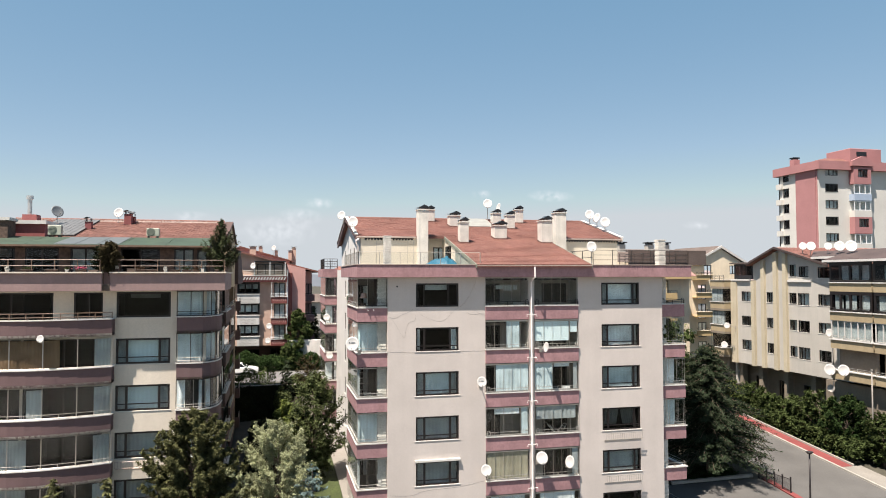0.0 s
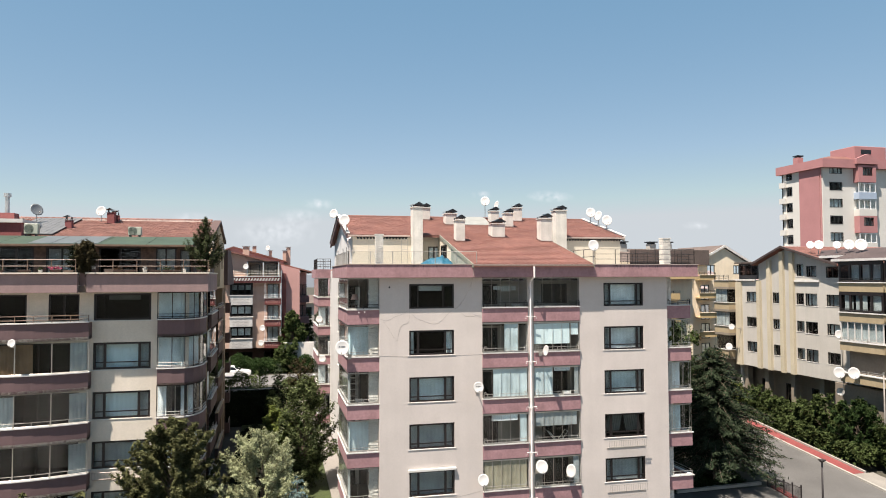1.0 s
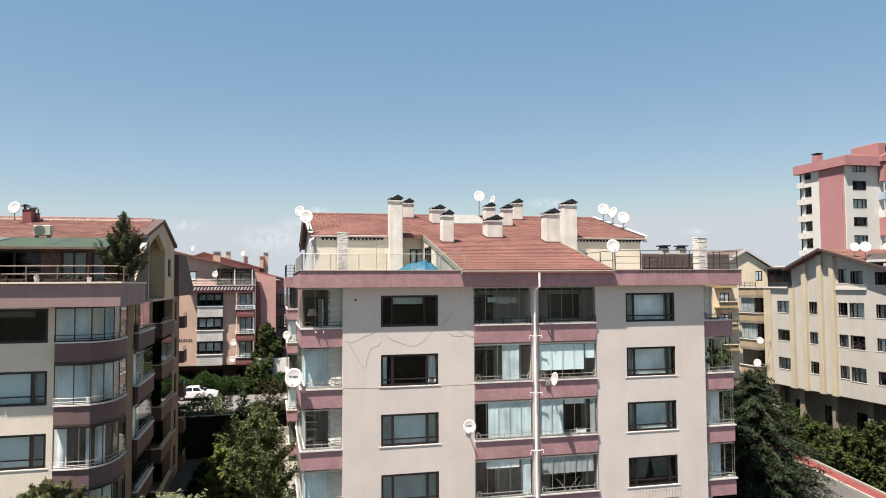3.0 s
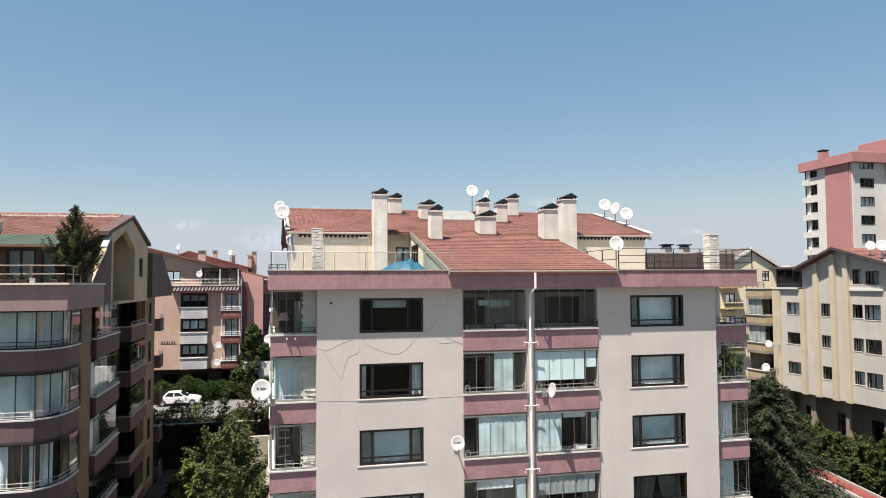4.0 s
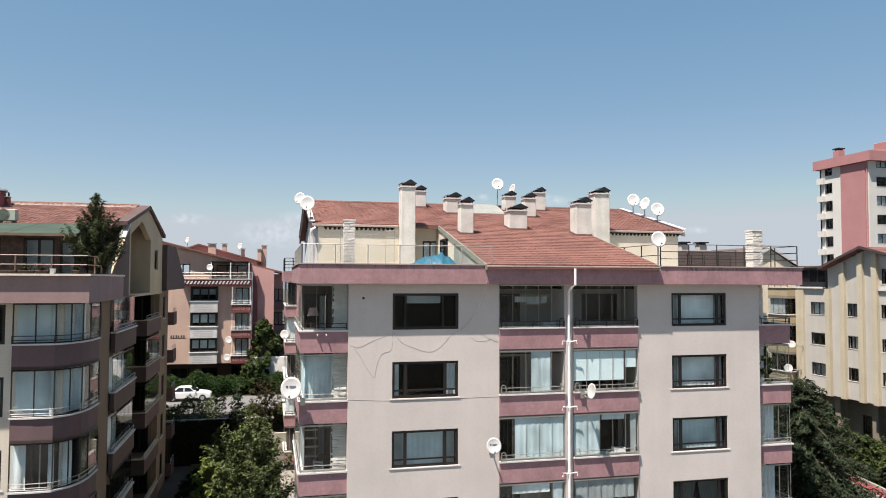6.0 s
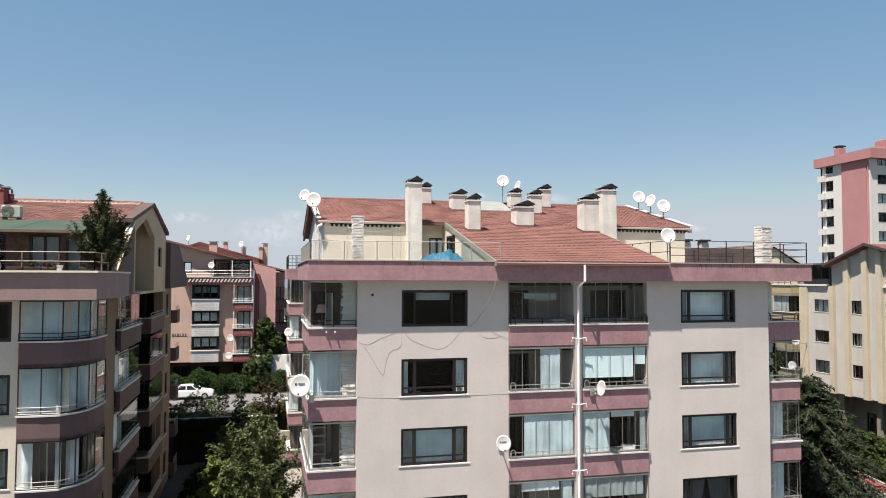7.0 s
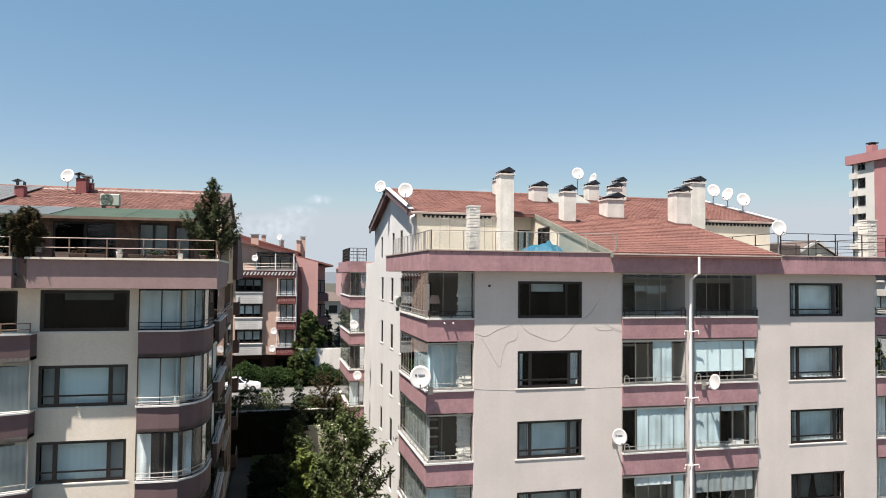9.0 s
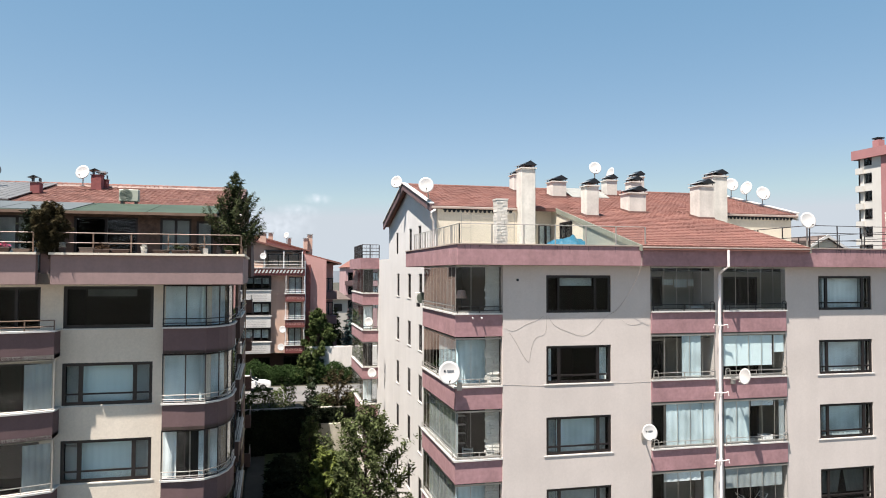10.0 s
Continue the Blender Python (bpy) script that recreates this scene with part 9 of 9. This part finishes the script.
cable([(11.8, 41.79, 18.36), (11.72, 41.78, 17.7), (11.68, 42.0, 17.2)] + on_wall((11.67, 16.8), (11.31, 16.29), (10.96, 15.85), (10.41, 15.54), (9.85, 14.98), (9.38, 14.82), (8.77, 15.0), (8.24, 15.25), (7.91, 15.69)), "grey cable looping across the beige wall")
cable([(11.85, 41.74, 18.5), (11.72, 41.72, 17.7), (11.55, 41.9, 17.0), (11.3, 42.1, 16.45), (10.98, 42.25, 15.95), (10.72, 42.3, 15.72)], "pale cable hanging from the roof edge", 0.006, M_GUTTER)
cable(on_wall((7.77, 15.63), (7.45, 15.45), (7.05, 15.31), (6.53, 15.06), (6.15, 15.16)), "grey cable across the beige wall")
cable(on_wall((7.88, 15.63), (7.88, 15.14), (7.77, 14.89), (7.44, 14.77), (7.25, 14.35), (7.16, 13.86), (7.03, 13.92), (6.79, 14.29), (6.6, 14.63), (6.34, 15.0)), "grey cable hanging on the beige wall")
cable(on_wall((6.08, 12.98), (7.84, 12.88), (9.17, 12.86), (10.81, 12.88), (12.49, 12.89)), "grey cable across the beige wall")
cable(on_wall((11.17, 15.43), (11.38, 15.27), (11.59, 15.23), (11.87, 15.24), (12.11, 15.33)), "grey cable across the beige wall")
cable(on_wall((6.2, 4.1), (7.5, 4.0), (8.6, 4.25), (10.7, 4.35), (12.3, 4.6)), "grey cable across the beige wall")
for u, v in ((6.68, 17.05),):
    part("vent", Shape(front(FY)).tube([(u, -0.015, v), (u, 0.02, v)], 0.055, 12), M_CAP, main_house, "small black round wall vent")

# ---- street lamps and masts ----
M_MAST = material("weathered_grey_pole", (0.24, 0.22, 0.20), 0.6, metal=0.2, stain=0.15, stain_scale=2.0)
lamp = thing("street_lamp", (33.6, 38.6, 1.2), "dark metal street lamp with a flat square head", "street lamp")
part("pole", Shape().tube([(33.6, 38.6, 1.0), (33.6, 38.6, 5.95)], 0.07, 8, 0.05), M_RAIL, lamp, smooth=True)
part("head", Shape().box(33.42, 33.78, 38.42, 38.78, 6.0, 6.1), M_RAIL, lamp, bevel=0.03)
part("neck", Shape().box(33.5, 33.7, 38.5, 38.7, 5.93, 5.999), M_RAIL, lamp)
mast = thing("street_lamp", (47.25, 47.3, 2.2), "tall pale street lamp post beside the pavement", "street lamp")
part("pole", Shape().tube([(47.25, 47.3, 2.1), (47.25, 47.3, 9.8)], 0.075, 8, 0.05), M_MAST, mast, smooth=True)
part("finial", Shape().tube([(47.25, 47.3, 9.8), (47.25, 47.3, 9.95)], 0.08, 8), M_STEEL, mast)
fence = thing("fence", (36.0, 44.5, 1.9), "dark metal fence along the road's edge", "fence")
for i in range(5):
    x, y = 35.6 + 0.09 * i, 46.3 - 0.75 * i
    part("post", Shape().box(x - 0.04, x + 0.04, y - 0.04, y + 0.04, 1.5, 3.0), M_RAIL, fence)
    if i < 4:
        s = Shape()
        for k in range(7):
            yy = y - 0.75 * (k + 0.5) / 7
            s.box(x - 0.01, x + 0.01, yy - 0.01, yy + 0.01, 1.95, 2.85)
        s.tube([(x, y, 2.85), (x + 0.09, y - 0.75, 2.8)], 0.025, 5).tube([(x, y, 2.0), (x + 0.09, y - 0.75, 1.95)], 0.02, 5)
        part("panel", s, M_RAIL, fence)

# ---- the parked car ----
M_CARWHITE = material("white_car_paint", (0.75, 0.75, 0.74), 0.25, specular=0.5)
M_TYRE = material("black_rubber_tyre", (0.02, 0.02, 0.02), 0.8)
M_CARGLASS = material("dark_car_glass", (0.015, 0.02, 0.025), 0.08, specular=0.8)
M_RIM = material("silver_wheel_rim", (0.5, 0.5, 0.5), 0.3, metal=0.8)
car = thing("car", (-4.68, 87.2, 6.0), "white parked saloon car on the back street", "car")
cx, cy, cz = -4.68, 87.2, 6.0
prof = [(-2.12, 0.34), (-2.18, 0.55), (-2.14, 0.80), (-1.9, 0.88), (-1.2, 0.905), (1.05, 0.90), (1.75, 0.81), (2.1, 0.70), (2.18, 0.52), (2.12, 0.32), (1.8, 0.24), (-1.8, 0.24)]
part("body", Shape().prism([(cx + x, cy - 0.82, cz + z) for x, z in prof], [(cx + x, cy + 0.82, cz + z) for x, z in prof]), M_CARWHITE, car, bevel=0.07)


def cabin(low, high, z0, z1, w0, w1):
    return Shape().prism([(cx + low[0], cy - w0, cz + z0), (cx + low[1], cy - w0, cz + z0), (cx + low[1], cy + w0, cz + z0), (cx + low[0], cy + w0, cz + z0)],
                         [(cx + high[0], cy - w1, cz + z1), (cx + high[1], cy - w1, cz + z1), (cx + high[1], cy + w1, cz + z1), (cx + high[0], cy + w1, cz + z1)])


part("glasshouse", cabin((-1.55, 1.0), (-0.85, 0.25), 0.90, 1.29, 0.76, 0.60), M_CARGLASS, car, "dark tinted car windows", bevel=0.02)
part("roof", cabin((-0.92, 0.32), (-0.74, 0.12), 1.285, 1.345, 0.63, 0.54), M_CARWHITE, car, bevel=0.03)
for x0, x1 in ((-0.36, -0.29), (-1.40, -1.22), (0.62, 0.70)):
    for sgn in (-1, 1):
        lean = 0.0 if x0 > -0.5 and x0 < 0 else (0.38 if x0 < 0 else -0.45)
        part("pillar", Shape().prism([(cx + x0, cy + sgn * 0.765, cz + 0.92), (cx + x1, cy + sgn * 0.765, cz + 0.92), (cx + x1, cy + sgn * 0.70, cz + 0.92), (cx + x0, cy + sgn * 0.70, cz + 0.92)],
                                     [(cx + x0 + lean, cy + sgn * 0.612, cz + 1.288), (cx + x1 + lean, cy + sgn * 0.612, cz + 1.288), (cx + x1 + lean, cy + sgn * 0.55, cz + 1.288), (cx + x0 + lean, cy + sgn * 0.55, cz + 1.288)]), M_CARWHITE, car)
for sgn in (-1, 1):
    part("headlight", Shape().box(cx + 2.05, cx + 2.17, cy + sgn * 0.62 - 0.13, cy + sgn * 0.62 + 0.13, cz + 0.58, cz + 0.70), M_RIM, car)
    part("tail_light", Shape().box(cx - 2.19, cx - 2.10, cy + sgn * 0.64 - 0.12, cy + sgn * 0.64 + 0.12, cz + 0.62, cz + 0.80), M_REDBOX, car)
    part("mirror", Shape().box(cx + 0.62, cx + 0.80, cy + sgn * 0.86 - 0.07, cy + sgn * 0.86 + 0.07, cz + 0.92, cz + 1.05), M_CARWHITE, car, bevel=0.02)
for x in (-1.35, 1.4):
    for y in (-0.84, 0.84):
        w = part("wheel", Shape().tube([(cx + x, cy + y - 0.1, cz + 0.31), (cx + x, cy + y + 0.1, cz + 0.31)], 0.31, 18), M_TYRE, car)
        part("rim", Shape().tube([(cx + x, cy + y - 0.11, cz + 0.31), (cx + x, cy + y + 0.11, cz + 0.31)], 0.19, 12), M_RIM, w)

# ---- things kept behind the balcony glass ----
M_APPL = material("white_appliance_enamel", (0.70, 0.70, 0.69), 0.35, stain=0.05, stain_scale=3.0)
M_CHAIR = material("dark_stained_chair_wood", (0.07, 0.045, 0.035), 0.5, grain=0.15, grain_scale=12)
M_WHITEPL = material("white_moulded_plastic", (0.66, 0.66, 0.65), 0.5, stain=0.08, stain_scale=4.0)
M_CRATE = material("pale_plastic_crate", (0.55, 0.54, 0.50), 0.6, stain=0.1, stain_scale=4.0)
M_PINKSHADE = material("dusty_pink_shade_cloth", (0.42, 0.27, 0.23), 0.9, stain=0.1, stain_scale=4.0)


def washing_machine(x, y, z):
    t = thing("washing_machine", (x, y, z), "white front-loading washing machine on the loggia", "washing machine")
    part("body", Shape().box(x - 0.3, x + 0.3, y - 0.28, y + 0.28, z, z + 0.85), M_APPL, t, bevel=0.02)
    ring = [(x + 0.2 * math.cos(a), y - 0.31, z + 0.42 + 0.2 * math.sin(a)) for a in [math.pi * i / 8 for i in range(17)]]
    part("door", Shape().tube(ring, 0.03, 6), M_CAP, t)
    part("panel", Shape().box(x - 0.27, x + 0.27, y - 0.29, y - 0.282, z + 0.72, z + 0.83), M_STEEL, t)


def chair(x, y, z, turn, mat, label):
    t = thing("chair", (x, y, z), label, "chair")
    c, sn = math.cos(radians(turn)), math.sin(radians(turn))
    f = lambda u, d, v: (x + u * c - d * sn, y + u * sn + d * c, z + v)
    part("seat", Shape(f).box(-0.22, 0.22, -0.22, 0.22, 0.43, 0.47), mat, t, bevel=0.01)
    for u in (-0.2, 0.2):
        for d in (-0.2, 0.2):
            part("leg", Shape(f).box(u - 0.02, u + 0.02, d - 0.02, d + 0.02, 0, 0.43 if d < 0 else 0.95), mat, t)
    for v in (0.6, 0.72, 0.84):
        part("back_slat", Shape(f).box(-0.18, 0.18, 0.19, 0.21, v, v + 0.07), mat, t)


def crate(x, y, z, w, h, mat, label):
    t = thing("storage_crate", (x, y, z), label, "crate")
    part("base", Shape().box(x - w / 2, x + w / 2, y - 0.18, y + 0.18, z, z + 0.03), mat, t)
    for e in (-1, 1):
        part("side", Shape().box(x + e * (w / 2 - 0.012) - 0.012, x + e * (w / 2 - 0.012) + 0.012, y - 0.18, y + 0.18, z + 0.03, z + h), mat, t)
    for i in range(3):
        v = z + 0.05 + (h - 0.05) * i / 3
        for d in (-0.18, 0.16):
            part("slat", Shape().box(x - w / 2 + 0.024, x + w / 2 - 0.024, y + d, y + d + 0.02, v, v + (h - 0.05) / 3 - 0.02), mat, t)


def shelf_rack(x, y, z):
    t = thing("shelf_rack", (x, y, z), "dark metal rack with pale boxes on the balcony", "shelf")
    for u in (-0.28, 0.28):
        for d in (-0.14, 0.14):
            part("post", Shape().box(x + u - 0.015, x + u + 0.015, y + d - 0.015, y + d + 0.015, z, z + 2.2), M_RAIL, t)
    for i, v in enumerate((0.5, 1.0, 1.4, 1.75, 2.1)):
        part("shelf", Shape().box(x - 0.265, x + 0.265, y - 0.125, y + 0.125, z + v, z + v + 0.03), M_STEEL, t)


def floor_lamp(x, y, z):
    t = thing("floor_lamp", (x, y, z), "floor lamp with a dusty pink cloth shade", "lamp")
    part("base", Shape().tube([(x, y, z), (x, y, z + 0.03)], 0.14, 14), M_RAIL, t)
    part("pole", Shape().tube([(x, y, z + 0.03), (x, y, z + 1.35)], 0.014, 6), M_RAIL, t)
    part("shade", Shape().tube([(x, y, z + 1.3), (x, y, z + 1.62)], 0.24, 16, 0.15), M_PINKSHADE, t)


def loggia_z(k):
    return 14.86 - STOREY * k


washing_machine(15.02, 43.3, loggia_z(1))
crate(17.5, 42.72, loggia_z(2) + 0.0, 0.6, 0.98, M_CRATE, "tall pale plastic storage crate full of white linen")
crate(18.15, 42.72, loggia_z(2) + 0.0, 0.5, 1.14, M_WHITEPL, "white plastic storage crate behind the balcony glass")
crate(14.95, 43.0, loggia_z(0), 0.6, 1.1, M_CRATE, "pale storage crate on the loggia floor")
chair(17.6, 43.2, loggia_z(0), 20, M_CHAIR, "dark wooden chair on the glazed loggia")
chair(13.3, 43.1, loggia_z(3), 0, M_CHAIR, "dark wooden chair on the glazed loggia")
laundry = thing("laundry_line", (14.0, 42.9, loggia_z(0) + 2.2), "pale washing hung on a line in the glazed loggia", "laundry")
part("line", Shape().tube([(12.46, 42.9, loggia_z(0) + 2.3), (13.9, 42.9, loggia_z(0) + 2.2), (15.41, 42.9, loggia_z(0) + 2.3)], 0.006, 4), M_CABLE, laundry)
for a, b, hang in ((13.35, 13.85, 0.22), (13.9, 14.5, 0.32), (14.55, 14.85, 0.26)):
    drape("cloth", front(42.9), a, b, loggia_z(0) + 2.2 - hang, loggia_z(0) + 2.22, 0.0, M_NET, laundry, fold=0.12, depth=0.015)
rack = thing("clothes_rack", (17.6, 42.95, loggia_z(3)), "folding white clothes rack on the glazed loggia", "clothes rack")
for e in (-1, 1):
    for d in (42.7, 43.2):
        part("leg", Shape().tube([(17.6 - 0.5 * e, d, loggia_z(3)), (17.6 + 0.62 * e, d, loggia_z(3) + 1.38)], 0.014, 5), M_WHITEPL, rack)
    for i in range(4):
        u = 17.6 + e * (0.22 + 0.13 * i)
        part("wire", Shape().tube([(u, 42.7, loggia_z(3) + 0.89 + 0.16 * i), (u, 43.2, loggia_z(3) + 0.89 + 0.16 * i)], 0.007, 4), M_WHITEPL, rack)
floor_lamp(4.75, 43.6, loggia_z(0) + 0.14)
chair(5.0, 44.6, loggia_z(0) + 0.14, 40, M_CHAIR, "dark wooden chair on the corner balcony")
shelf_rack(4.75, 44.0, loggia_z(2) + 0.14)
chair(4.9, 43.35, loggia_z(2) + 0.14, -30, M_CRATE, "pale plastic chair on the corner balcony")
chair(5.35, 44.6, loggia_z(3) + 0.14, 10, M_CHAIR, "dark wooden chair on the corner balcony")

# ---- the lowest courses of roof tiles, each a piece of its own ----
tw = (XR - XL) / TILE_N
tl = TILE_RUN * 1.12
rise = ROOF_S * tl
g = tw * 0.04
tile_meshes = []
for lift in (0.046, 0.05, 0.055):
    me = bpy.data.meshes.new("roof_tile")
    me.from_pydata([(g, 0, 0.012), (tw - g, 0, 0.012), (tw - g, 0, lift * 0.86), (tw * 0.62, 0, lift * 1.12), (tw * 0.3, 0, lift * 1.06), (g, 0, lift * 0.86),
                    (tw - g, tl, rise + 0.022), (tw * 0.62, tl, rise + 0.032), (tw * 0.3, tl, rise + 0.026), (g, tl, rise + 0.022)], [],
                   [(0, 1, 2, 3, 4, 5), (2, 6, 7, 3), (3, 7, 8, 4), (4, 8, 9, 5)])
    me.materials.append(M_TILE)
    tile_meshes.append(me)
trng = random.Random(12)
for j in range(TILE_ROWS):
    y = 41.62 + TILE_RUN * j
    for i in range(TILE_N):
        ob = new("roof_tile", trng.choice(tile_meshes))
        ob.location = (XL + tw * i, y + trng.uniform(-0.008, 0.008), roof_z(y) + trng.uniform(0, 0.004))
        ob.parent = roof
